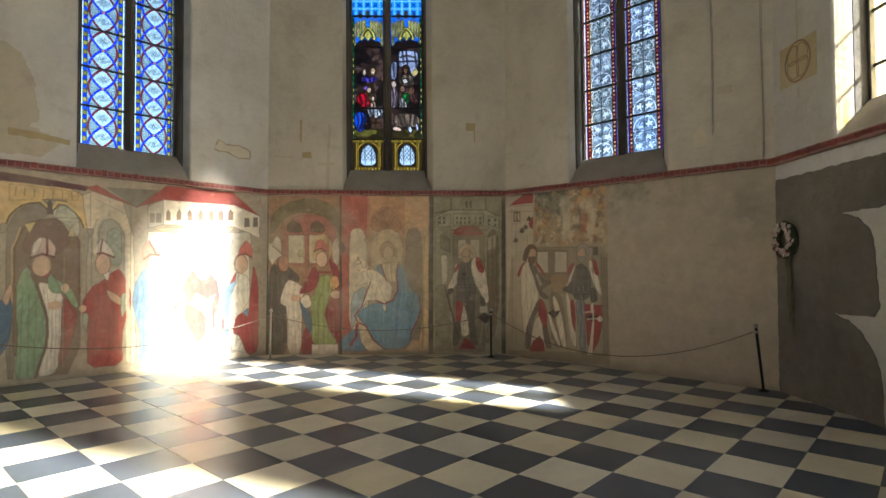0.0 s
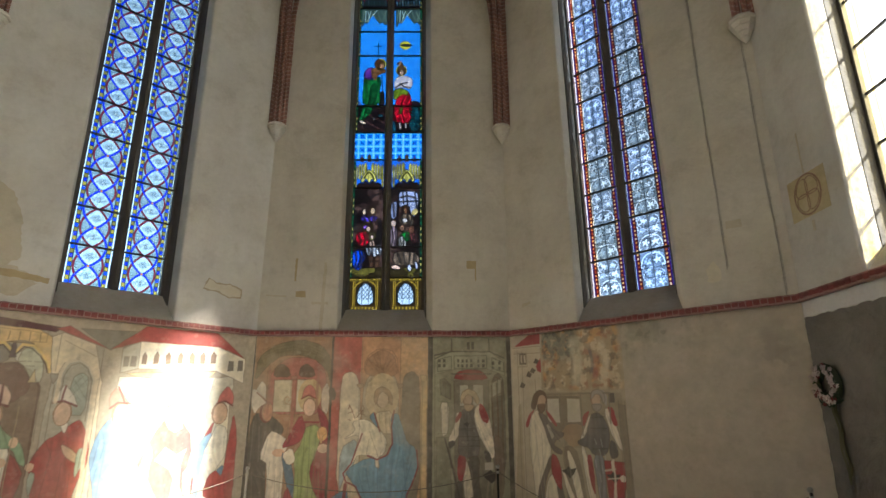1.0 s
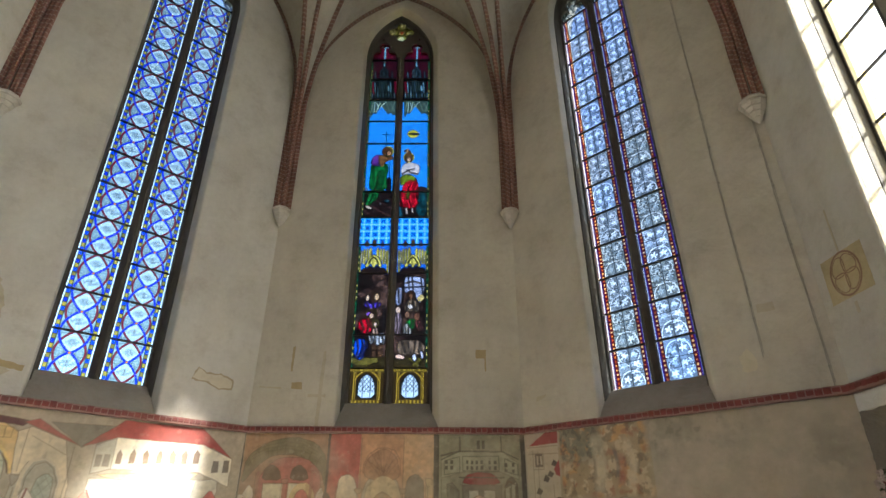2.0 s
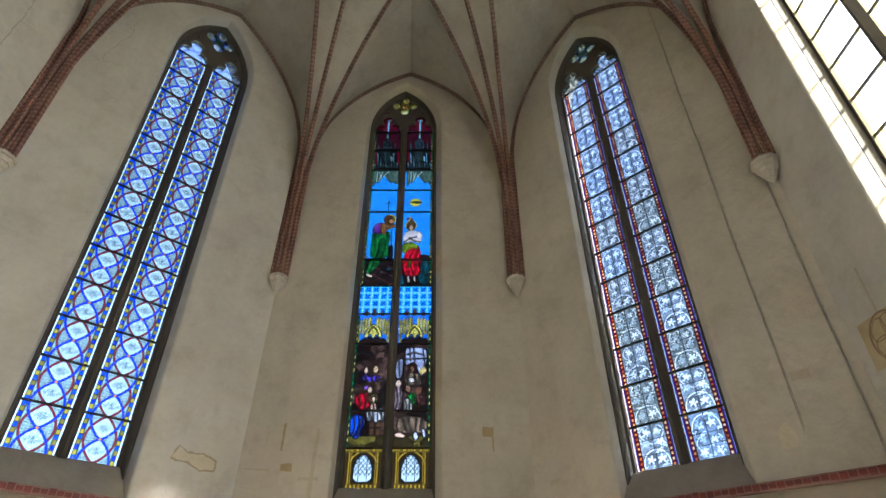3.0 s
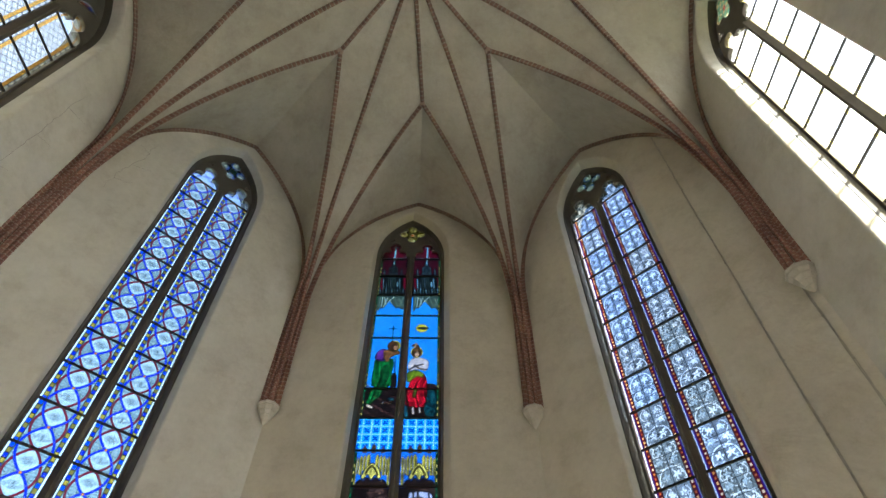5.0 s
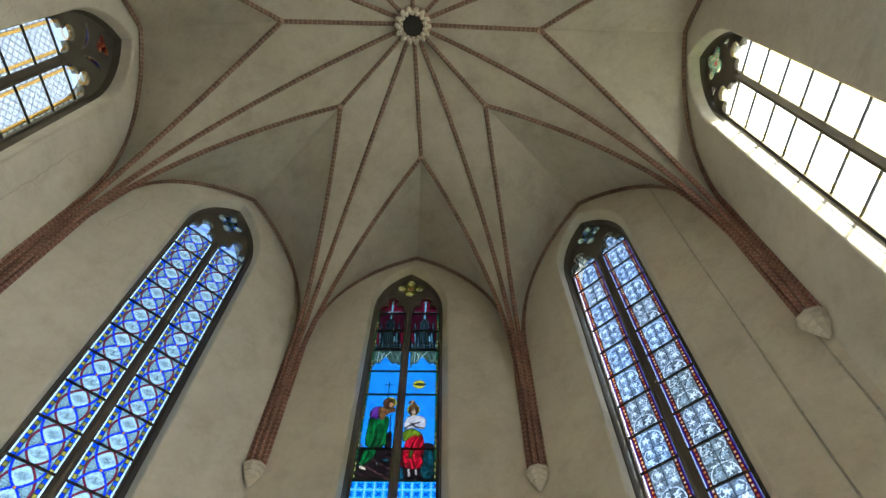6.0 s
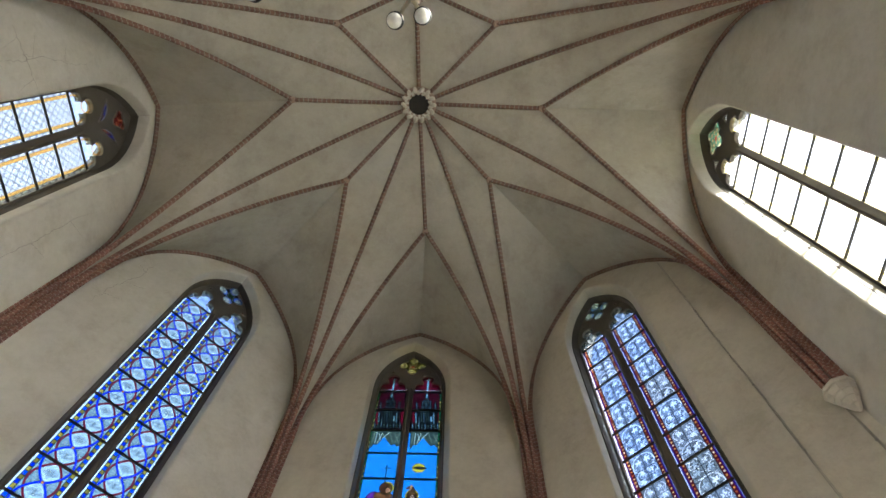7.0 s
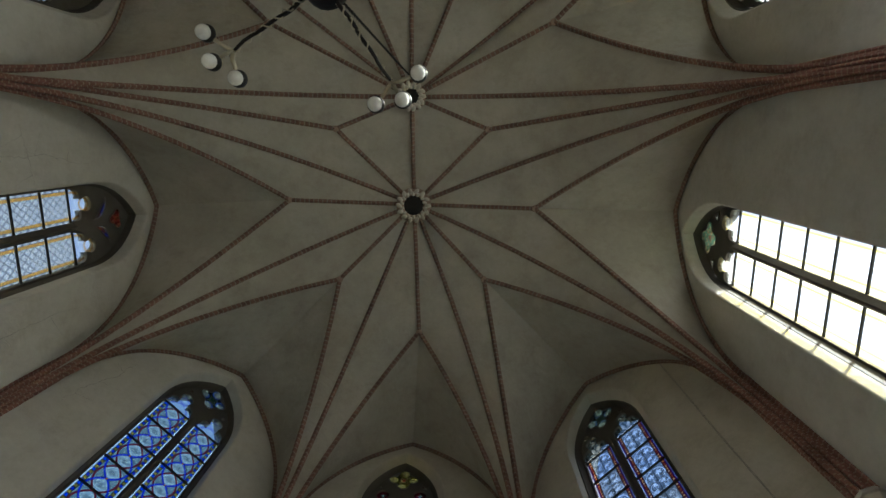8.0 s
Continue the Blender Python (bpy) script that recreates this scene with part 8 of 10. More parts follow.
ne.shape([(-1.24, 2.75), (-1.19, 2.76), (-1.18, 2.6), (-1.16, 2.56), (-1.25, 2.55), (-1.24, 2.6)], tone(104, 84, 86), rounds=1, edge=LINE)
ne.shape([(-1.81, 2.38), (-1.71, 2.37), (-1.73, 2.28), (-1.77, 2.23), (-1.8, 2.24)], tone(156, 142, 122), rounds=1, edge=LINE)
ne.shape([(-0.73, 2.36), (-0.61, 2.36), (-0.64, 2.27), (-0.67, 2.21), (-0.7, 2.27)], tone(150, 138, 120), rounds=1, edge=LINE)
ne.shape([(-1.52, 2.38), (-1.38, 2.42), (-1.46, 2.24)], tone(214, 188, 112), rounds=0, edge=LINE)
ne.shape([(-0.98, 2.22), (-0.92, 2.41), (-0.88, 2.23)], tone(200, 176, 120), rounds=0, alpha=0.80, edge=LINE)
ne.stroke([(-1.12, 2.5), (-1.05, 2.51)], 0.010, tone(84, 70, 60), 0.60)
ne.stroke([(-1.03, 2.51), (-0.98, 2.51)], 0.010, tone(84, 70, 60), 0.60)
ne.stroke([(-0.95, 2.51), (-0.85, 2.51)], 0.010, tone(84, 70, 60), 0.60)
ne.stroke([(-1.04, 2.45), (-0.93, 2.45)], 0.010, tone(84, 70, 60), 0.60)
ne.stroke([(-1.01, 1.89), (-1.0, 0.2)], 0.014, tone(150, 128, 96), 0.80)
ne.stroke([(-1.05, 1.95), (-1.02, 2.02), (-0.96, 1.99), (-0.95, 1.92), (-0.99, 1.89)], 0.020, tone(120, 98, 74), 0.60)
ne.stroke([(-1.19, 1.11), (-1.2, 0.19)], 0.010, tone(140, 130, 118), 0.60)
ne.stroke([(-1.14, 1.11), (-1.15, 0.14)], 0.010, tone(140, 130, 118), 0.60)
ne.stroke([(-1.1, 1.11), (-1.1, 0.14)], 0.010, tone(140, 130, 118), 0.60)
ne.stroke([(-1.05, 1.09), (-1.06, 0.17)], 0.010, tone(140, 130, 118), 0.60)
ne.stroke([(-1.27, 1.44), (-1.24, 1.18)], 0.010, tone(140, 130, 118), 0.60)
ne.stroke([(-1.23, 1.45), (-1.2, 1.18)], 0.010, tone(140, 130, 118), 0.60)
ne.stroke([(-1.52, 1.44), (-1.53, 0.2)], 0.013, tone(78, 108, 78), 0.50)
ne.stroke([(-1.44, 1.31), (-1.44, 0.13)], 0.013, tone(78, 108, 78), 0.50)
ne.stroke([(-1.35, 1.18), (-1.36, 0.18)], 0.013, tone(78, 108, 78), 0.50)
ne.stroke([(-1.13, 1.56), (-1.02, 1.33)], 0.013, tone(78, 108, 78), 0.50)
ne.stroke([(-0.53, 1.28), (-0.6, 0.18)], 0.014, tone(116, 34, 34), 0.50)
ne.stroke([(-0.38, 1.11), (-0.36, 0.13)], 0.014, tone(116, 34, 34), 0.50)
ne.stroke([(-0.26, 0.96), (-0.2, 0.23)], 0.014, tone(116, 34, 34), 0.50)
ne.stroke([(-0.62, 1.42), (-0.5, 1.15)], 0.014, tone(116, 34, 34), 0.50)
ne.stroke([(-0.14, 1.41), (-0.16, 0.99)], 0.014, tone(116, 34, 34), 0.50)
ne.stroke([(-0.6, 1.96), (-0.6, 2.37), (-0.53, 2.54), (-0.38, 2.58), (-0.23, 2.49), (-0.14, 2.29), (-0.12, 1.62), (-0.08, 0.18)], 0.050, tone(208, 192, 162), 0.80)
ne.stroke([(-0.55, 1.96), (-0.55, 2.34), (-0.48, 2.49), (-0.37, 2.53), (-0.26, 2.45), (-0.18, 2.27), (-0.17, 1.69)], 0.010, tone(98, 76, 60), 0.70)
ne.stroke([(-0.65, 2.2), (-0.63, 1.42)], 0.010, tone(98, 76, 60), 0.70)
ne.stroke([(-0.09, 2.75), (-0.04, 0.28)], 0.010, tone(98, 76, 60), 0.70)
ne.stroke([(-0.43, 2.31), (-0.21, 2.0)], 0.008, tone(120, 122, 110), 0.60)
ne.stroke([(-0.43, 2.17), (-0.27, 1.97)], 0.008, tone(120, 122, 110), 0.60)
ne.stroke([(-0.34, 2.37), (-0.21, 2.18)], 0.008, tone(120, 122, 110), 0.60)
ne.stroke([(-0.22, 2.32), (-0.42, 2.03)], 0.008, tone(120, 122, 110), 0.60)
ne.stroke([(-0.28, 2.36), (-0.43, 2.17)], 0.008, tone(120, 122, 110), 0.60)
ne.stroke([(-0.82, 1.92), (-0.79, 1.09), (-0.8, 0.5)], 0.010, tone(98, 76, 60), 0.60)
ne.stroke([(-0.79, 1.96), (-0.77, 1.42)], 0.010, tone(98, 76, 60), 0.60)
ne.stroke([(-1.65, 1.94), (-1.62, 0.7)], 0.012, tone(110, 86, 66), 0.50)
ne.stroke([(-1.65, 0.65), (-1.65, 0.1)], 0.012, tone(110, 86, 66), 0.50)
ne.stroke([(0.06, 1.41), (0.0, 0.91), (0.07, 0.2)], 0.016, tone(70, 100, 130), 0.60)
ne.stroke([(0.16, 1.26), (0.14, 0.69), (0.18, 0.12)], 0.016, tone(70, 100, 130), 0.60)
ea.stroke([(-2.38, 2.73), (-2.23, 2.93), (-2.02, 3.05), (-1.68, 3.11), (-1.38, 3.07), (-1.12, 2.96), (-0.95, 2.74)], 0.012, tone(92, 84, 58), 0.50)
ea.stroke([(-2.35, 2.7), (-2.23, 2.88), (-2.02, 2.99), (-1.68, 3.06), (-1.38, 3.02), (-1.12, 2.9), (-0.98, 2.71)], 0.012, tone(92, 84, 58), 0.50)
ea.stroke([(-2.33, 2.67), (-2.23, 2.83), (-2.02, 2.94), (-1.68, 3.0), (-1.38, 2.96), (-1.12, 2.85), (-1.0, 2.69)], 0.012, tone(92, 84, 58), 0.50)
ea.stroke([(-2.3, 2.64), (-2.23, 2.77), (-2.02, 2.89), (-1.68, 2.95), (-1.37, 2.91), (-1.12, 2.8), (-1.03, 2.66)], 0.012, tone(92, 84, 58), 0.50)
ea.stroke([(-1.64, 2.43), (-1.62, 1.49)], 0.050, tone(150, 100, 80), 0.75)
ea.stroke([(-2.09, 2.56), (-2.07, 1.81)], 0.050, tone(150, 100, 80), 0.75)
ea.stroke([(-1.18, 2.57), (-1.18, 1.9)], 0.050, tone(150, 100, 80), 0.75)
ea.stroke([(-1.68, 2.43), (-1.67, 1.49)], 0.010, tone(98, 76, 60), 0.60)
ea.stroke([(-1.59, 2.43), (-1.58, 1.66)], 0.010, tone(98, 76, 60), 0.60)
ea.stroke([(-2.13, 2.56), (-2.12, 1.81)], 0.010, tone(98, 76, 60), 0.60)
ea.stroke([(-1.99, 2.39), (-1.66, 2.4)], 0.010, tone(98, 76, 60), 0.60)
ea.stroke([(-1.61, 2.4), (-1.3, 2.41)], 0.010, tone(98, 76, 60), 0.60)
ea.stroke([(-1.99, 2.39), (-1.98, 1.83)], 0.010, tone(98, 76, 60), 0.60)
ea.shape([(-1.7, 2.47), (-1.57, 2.47), (-1.59, 2.4), (-1.68, 2.4)], tone(150, 104, 84), rounds=1, edge=LINE)
ea.shape([(-0.98, 2.24), (-0.89, 2.27), (-0.83, 2.14), (-0.87, 2.02), (-0.96, 2.09)], tone(76, 66, 58), rounds=1, edge=LINE)
ea.stroke([(-1.66, 1.96), (-1.67, 1.32)], 0.014, tone(150, 116, 84), 0.80)
ea.stroke([(-1.68, 1.96), (-1.76, 1.98), (-1.78, 2.06), (-1.73, 2.11), (-1.67, 2.06), (-1.7, 2.02)], 0.014, tone(150, 116, 84), 0.80)
ea.stroke([(-2.3, 1.66), (-2.32, 0.09)], 0.014, tone(116, 108, 98), 0.50)
ea.stroke([(-2.19, 1.57), (-2.16, 0.98)], 0.014, tone(116, 108, 98), 0.50)
ea.stroke([(-2.08, 1.49), (-2.12, 1.06)], 0.014, tone(116, 108, 98), 0.50)
ea.stroke([(-2.25, 0.81), (-2.2, 0.04)], 0.014, tone(116, 108, 98), 0.50)
ea.stroke([(-1.95, 0.98), (-1.97, 0.02)], 0.012, tone(150, 142, 128), 0.70)
ea.stroke([(-1.85, 0.95), (-1.81, 0.02)], 0.012, tone(150, 142, 128), 0.70)
ea.stroke([(-1.75, 0.81), (-1.74, 0.04)], 0.012, tone(150, 142, 128), 0.70)
ea.stroke([(-2.02, 1.36), (-2.06, 1.1)], 0.012, tone(150, 142, 128), 0.70)
ea.stroke([(-1.36, 1.53), (-1.37, 0.2)], 0.012, tone(96, 110, 56), 0.65)
ea.stroke([(-1.27, 1.58), (-1.25, 0.2)], 0.012, tone(96, 110, 56), 0.65)
ea.stroke([(-1.16, 1.45), (-1.17, 0.29)], 0.012, tone(96, 110, 56), 0.65)
ea.stroke([(-1.08, 0.81), (-1.04, 0.2)], 0.012, tone(96, 110, 56), 0.65)
ea.stroke([(-1.44, 0.81), (-1.41, 0.2)], 0.012, tone(96, 110, 56), 0.65)
ea.stroke([(-1.06, 0.98), (-0.98, 0.25)], 0.012, tone(92, 28, 36), 0.60)
ea.stroke([(-1.12, 0.89), (-1.09, 0.59)], 0.012, tone(92, 28, 36), 0.60)
ea.stroke([(-1.53, 1.58), (-1.65, 1.28)], 0.012, tone(92, 28, 36), 0.60)
ea.stroke([(-0.95, 1.36), (-0.94, 0.98)], 0.012, tone(92, 28, 36), 0.60)
ea.stroke([(-1.61, 0.55), (-1.52, 0.04)], 0.012, tone(92, 28, 36), 0.60)
ea.stroke([(-1.35, 0.2), (-1.35, 0.02)], 0.010, tone(140, 132, 116), 0.60)
ea.stroke([(-1.25, 0.19), (-1.25, 0.02)], 0.010, tone(140, 132, 116), 0.60)
ea.stroke([(-1.15, 0.2), (-1.14, 0.02)], 0.010, tone(140, 132, 116), 0.60)
ea.shape([(-1.13, 1.53), (-1.06, 1.58), (-0.98, 1.54), (-0.98, 1.45), (-1.05, 1.41), (-1.04, 1.28), (-1.08, 1.28), (-1.09, 1.41)], tone(204, 150, 84), rounds=1, edge=LINE)
ea.stroke([(0.01, 2.57), (-0.31, 2.81)], 0.010, tone(134, 98, 72), 0.70)
ea.stroke([(0.01, 2.57), (-0.23, 2.9)], 0.010, tone(134, 98, 72), 0.70)
ea.stroke([(0.01, 2.57), (-0.12, 2.95)], 0.010, tone(134, 98, 72), 0.70)
ea.stroke([(0.01, 2.57), (0.0, 2.96)], 0.010, tone(134, 98, 72), 0.70)
ea.stroke([(0.01, 2.57), (0.13, 2.94)], 0.010, tone(134, 98, 72), 0.70)
ea.stroke([(0.01, 2.57), (0.24, 2.85)], 0.010, tone(134, 98, 72), 0.70)
ea.stroke([(-0.33, 2.57), (-0.33, 2.7), (-0.26, 2.86), (-0.11, 2.96), (0.01, 2.97), (0.17, 2.94), (0.28, 2.79), (0.3, 2.53)], 0.012, tone(120, 92, 68), 0.70)
ea.stroke([(-0.77, 2.35), (-0.75, 0.08)], 0.012, tone(120, 92, 68), 0.70)
ea.stroke([(-0.42, 2.26), (-0.39, 1.58)], 0.012, tone(120, 92, 68), 0.70)
ea.stroke([(0.34, 2.26), (0.36, 1.75)], 0.012, tone(120, 92, 68), 0.70)
ea.stroke([(-0.39, 3.13), (-0.37, 2.35)], 0.012, tone(120, 92, 68), 0.70)
ea.stroke([(0.34, 3.13), (0.34, 2.35)], 0.012, tone(120, 92, 68), 0.70)
ea.shape([(-0.47, 2.33), (-0.33, 2.33), (-0.36, 2.25), (-0.43, 2.25)], tone(178, 142, 100), rounds=1, edge=LINE)
ea.shape([(0.28, 2.33), (0.41, 2.33), (0.38, 2.25), (0.31, 2.25)], tone(160, 126, 92), rounds=1, edge=LINE)
ea.shape([(0.7, 2.49), (0.83, 2.49), (0.82, 2.37), (0.73, 2.36)], tone(190, 160, 104), rounds=1, edge=LINE)
ea.shape([(-0.14, 2.04), (-0.12, 2.21), (-0.0, 2.28), (0.14, 2.22), (0.21, 2.08), (0.2, 1.93), (0.14, 2.03), (0.12, 2.11), (0.02, 2.2), (-0.05, 2.13), (-0.09, 1.94)], tone(172, 134, 92), rounds=1, alpha=0.90, edge=LINE)
ea.stroke([(-0.04, 1.84), (0.02, 1.32)], 0.010, tone(150, 128, 98), 0.70)
ea.stroke([(0.07, 1.87), (0.11, 1.41)], 0.010, tone(150, 128, 98), 0.70)
ea.stroke([(0.16, 1.75), (0.18, 1.49)], 0.010, tone(150, 128, 98), 0.70)
ea.stroke([(0.02, 1.15), (-0.03, 0.81)], 0.010, tone(150, 128, 98), 0.70)
ea.stroke([(-0.2, 1.49), (-0.03, 1.06)], 0.010, tone(150, 128, 98), 0.70)
ea.stroke([(-0.38, 1.58), (-0.41, 1.23)], 0.010, tone(150, 128, 98), 0.70)
ea.stroke([(-0.2, 1.36), (-0.25, 1.06)], 0.010, tone(150, 128, 98), 0.70)
ea.stroke([(-0.47, 1.72), (-0.57, 1.94), (-0.59, 1.88)], 0.012, tone(130, 84, 62), 0.85)
ea.stroke([(-0.53, 1.83), (-0.6, 1.81)], 0.012, tone(130, 84, 62), 0.85)
ea.stroke([(-0.44, 1.73), (-0.32, 1.87), (-0.33, 1.81)], 0.012, tone(130, 84, 62), 0.85)
ea.stroke([(-0.38, 1.8), (-0.3, 1.78)], 0.012, tone(130, 84, 62), 0.85)
ea.stroke([(-0.55, 1.68), (-0.6, 1.7)], 0.012, tone(130, 84, 62), 0.85)
ea.stroke([(-0.37, 0.81), (-0.18, 0.19)], 0.014, tone(66, 106, 136), 0.55)
ea.stroke([(-0.24, 0.85), (-0.07, 0.17)], 0.014, tone(66, 106, 136), 0.55)
ea.stroke([(-0.03, 0.85), (-0.02, 0.1)], 0.014, tone(66, 106, 136), 0.55)
ea.stroke([(0.23, 0.95), (0.19, 0.19)], 0.014, tone(66, 106, 136), 0.55)
ea.stroke([(0.41, 1.15), (0.49, 0.38)], 0.014, tone(66, 106, 136), 0.55)
ea.stroke([(0.31, 1.58), (0.35, 1.15)], 0.014, tone(66, 106, 136), 0.55)
ea.stroke([(0.57, 0.98), (0.4, 0.38)], 0.014, tone(66, 106, 136), 0.55)
ea.stroke([(-0.84, 0.42), (-0.54, 0.12)], 0.014, tone(66, 106, 136), 0.55)
ea.stroke([(-0.75, 0.47), (-0.71, 0.08)], 0.014, tone(66, 106, 136), 0.55)
ea.stroke([(0.81, 2.37), (0.8, 0.12)], 0.050, tone(204, 172, 114), 0.80)
ea.stroke([(0.75, 2.36), (0.74, 0.12)], 0.010, tone(98, 76, 60), 0.60)
ea.stroke([(0.86, 2.37), (0.86, 0.12)], 0.010, tone(98, 76, 60), 0.60)
ea.stroke([(1.34, 2.84), (1.96, 2.85), (1.96, 2.61), (1.34, 2.61), (1.34, 2.84)], 0.014, tone(90, 84, 66), 0.80)
ea.stroke([(1.03, 2.76), (1.29, 2.84), (1.29, 2.59), (1.03, 2.55), (1.03, 2.76)], 0.014, tone(90, 84, 66), 0.80)
ea.stroke([(2.06, 2.81), (2.27, 2.72), (2.27, 2.55), (2.06, 2.61), (2.06, 2.81)], 0.014, tone(90, 84, 66), 0.80)
ea.stroke([(0.98, 2.79), (1.29, 2.92), (2.04, 2.92), (2.28, 2.8)], 0.022, tone(84, 78, 62), 0.80)
ea.stroke([(1.3, 3.16), (1.3, 2.92)], 0.022, tone(84, 78, 62), 0.80)
ea.stroke([(2.0, 3.16), (2.01, 2.92)], 0.022, tone(84, 78, 62), 0.80)
ea.stroke([(1.28, 2.51), (2.04, 2.51)], 0.022, tone(84, 78, 62), 0.80)
ea.stroke([(2.04, 2.3), (2.04, 1.42)], 0.024, tone(104, 82, 58), 0.80)
ea.stroke([(2.13, 2.34), (2.14, 1.33)], 0.024, tone(104, 82, 58), 0.80)
ea.stroke([(2.22, 2.37), (2.22, 1.19)], 0.024, tone(104, 82, 58), 0.80)
ea.stroke([(2.04, 2.08), (2.22, 2.17)], 0.024, tone(104, 82, 58), 0.80)
ea.stroke([(2.04, 2.36), (2.11, 2.46), (2.22, 2.4)], 0.024, tone(104, 82, 58), 0.80)
ea.stroke([(1.09, 2.4), (1.27, 2.3)], 0.016, tone(110, 104, 80), 0.70)
ea.stroke([(1.09, 2.4), (1.09, 2.13)], 0.016, tone(110, 104, 80), 0.70)
ea.stroke([(1.18, 2.34), (1.18, 2.09)], 0.016, tone(110, 104, 80), 0.70)
ea.stroke([(1.27, 2.3), (1.27, 2.07)], 0.016, tone(110, 104, 80), 0.70)
ea.stroke([(1.05, 2.02), (1.27, 1.99)], 0.016, tone(110, 104, 80), 0.70)
ea.stroke([(1.09, 1.99), (1.11, 1.48)], 0.016, tone(110, 104, 80), 0.70)
ea.stroke([(1.22, 1.98), (1.23, 1.48)], 0.016, tone(110, 104, 80), 0.70)
ea.stroke([(1.05, 1.45), (1.28, 1.45)], 0.016, tone(110, 104, 80), 0.70)
ea.stroke([(0.98, 2.48), (0.99, 0.22)], 0.016, tone(110, 104, 80), 0.70)
ea.stroke([(1.33, 2.4), (1.34, 1.42)], 0.016, tone(110, 104, 80), 0.70)
ea.stroke([(1.99, 2.4), (1.98, 1.73)], 0.016, tone(110, 104, 80), 0.70)
ea.shape([(2.05, 1.45), (2.22, 1.36), (2.23, 0.44), (1.96, 0.2), (2.09, 0.84)], tone(122, 100, 80), rounds=1, alpha=0.60, edge=LINE)
ea.shape([(1.45, 1.96), (1.47, 2.16), (1.59, 2.24), (1.73, 2.2), (1.81, 2.04), (1.77, 1.93), (1.71, 2.08), (1.57, 2.15), (1.51, 2.03)], tone(192, 168, 126), rounds=1, alpha=0.95, edge=LINE)
ea.shape([(1.5, 1.96), (1.71, 1.96), (1.67, 1.87), (1.6, 1.83), (1.54, 1.86)], tone(178, 150, 112), rounds=1, alpha=0.95, edge=LINE)
ea.stroke([(1.17, 1.36), (1.42, 0.4)], 0.030, tone(78, 70, 64), 0.85)
ea.stroke([(1.77, 1.64), (2.02, 1.1)], 0.010, tone(150, 142, 126), 0.55)
ea.stroke([(1.82, 1.73), (1.99, 1.42)], 0.010, tone(150, 142, 126), 0.55)
ea.stroke([(1.76, 1.55), (1.91, 1.19)], 0.010, tone(150, 142, 126), 0.55)
ea.stroke([(1.41, 1.53), (1.77, 1.55)], 0.012, tone(60, 54, 52), 0.70)
ea.stroke([(1.41, 1.4), (1.78, 1.4)], 0.012, tone(60, 54, 52), 0.70)
ea.stroke([(1.57, 1.82), (1.59, 1.1)], 0.012, tone(60, 54, 52), 0.70)
ea.stroke([(1.41, 1.24), (1.8, 1.24)], 0.012, tone(60, 54, 52), 0.70)
ea.stroke([(1.57, 0.93), (1.53, 0.22)], 0.012, tone(150, 138, 120), 0.60)
ea.stroke([(1.64, 0.84), (1.66, 0.4)], 0.012, tone(150, 138, 120), 0.60)
se.stroke([(-1.65, 2.12), (-0.45, 2.12)], 0.030, tone(122, 108, 90), 0.80)
se.stroke([(-1.37, 2.1), (-1.37, 1.63)], 0.030, tone(122, 108, 90), 0.80)
se.stroke([(-0.98, 2.09), (-0.98, 1.45)], 0.030, tone(122, 108, 90), 0.80)
se.stroke([(-0.46, 2.12), (-0.47, 1.65)], 0.030, tone(122, 108, 90), 0.80)
se.stroke([(-1.28, 2.07), (-0.99, 2.06), (-0.99, 1.65)], 0.012, tone(110, 98, 82), 0.60)
se.stroke([(-1.64, 2.07), (-1.4, 2.06), (-1.4, 1.68)], 0.012, tone(110, 98, 82), 0.60)
se.stroke([(-0.31, 2.0), (-0.33, 0.34)], 0.012, tone(110, 98, 82), 0.60)
se.stroke([(-0.2, 1.99), (-0.2, 0.27)], 0.012, tone(110, 98, 82), 0.60)
se.stroke([(-2.36, 2.98), (-1.75, 2.97)], 0.012, tone(112, 100, 86), 0.70)
se.stroke([(-2.25, 2.93), (-2.25, 0.21)], 0.012, tone(112, 100, 86), 0.70)
se.stroke([(-2.15, 2.9), (-2.16, 0.24)], 0.012, tone(112, 100, 86), 0.70)
se.stroke([(-2.34, 2.87), (-1.75, 2.85)], 0.012, tone(112, 100, 86), 0.70)
se.stroke([(-1.88, 2.38), (-1.87, 2.16)], 0.012, tone(112, 100, 86), 0.70)
se.stroke([(-2.25, 2.88), (-2.04, 2.87), (-2.04, 2.62), (-2.25, 2.63)], 0.012, tone(112, 100, 86), 0.70)
se.stroke([(-2.04, 1.55), (-1.97, 0.35)], 0.012, tone(146, 138, 122), 0.65)
se.stroke([(-1.93, 1.69), (-1.84, 0.44)], 0.012, tone(146, 138, 122), 0.65)
se.stroke([(-1.8, 1.47), (-1.78, 0.62)], 0.012, tone(146, 138, 122), 0.65)
se.stroke([(-1.98, 1.81), (-2.04, 1.51)], 0.012, tone(146, 138, 122), 0.65)
se.stroke([(-1.7, 0.62), (-1.74, 0.37)], 0.012, tone(146, 138, 122), 0.65)
se.stroke([(-0.51, 1.77), (-0.39, 1.26)], 0.012, tone(146, 138, 122), 0.65)
se.stroke([(-0.57, 1.81), (-0.47, 1.46)], 0.012, tone(146, 138, 122), 0.65)
se.stroke([(-1.01, 1.16), (-0.88, 0.36)], 0.012, tone(146, 138, 122), 0.65)
se.stroke([(-1.29, 1.07), (-1.19, 0.37)], 0.012, tone(146, 138, 122), 0.65)
se.stroke([(-0.96, 1.45), (-0.82, 1.73)], 0.012, tone(146, 138, 122), 0.65)
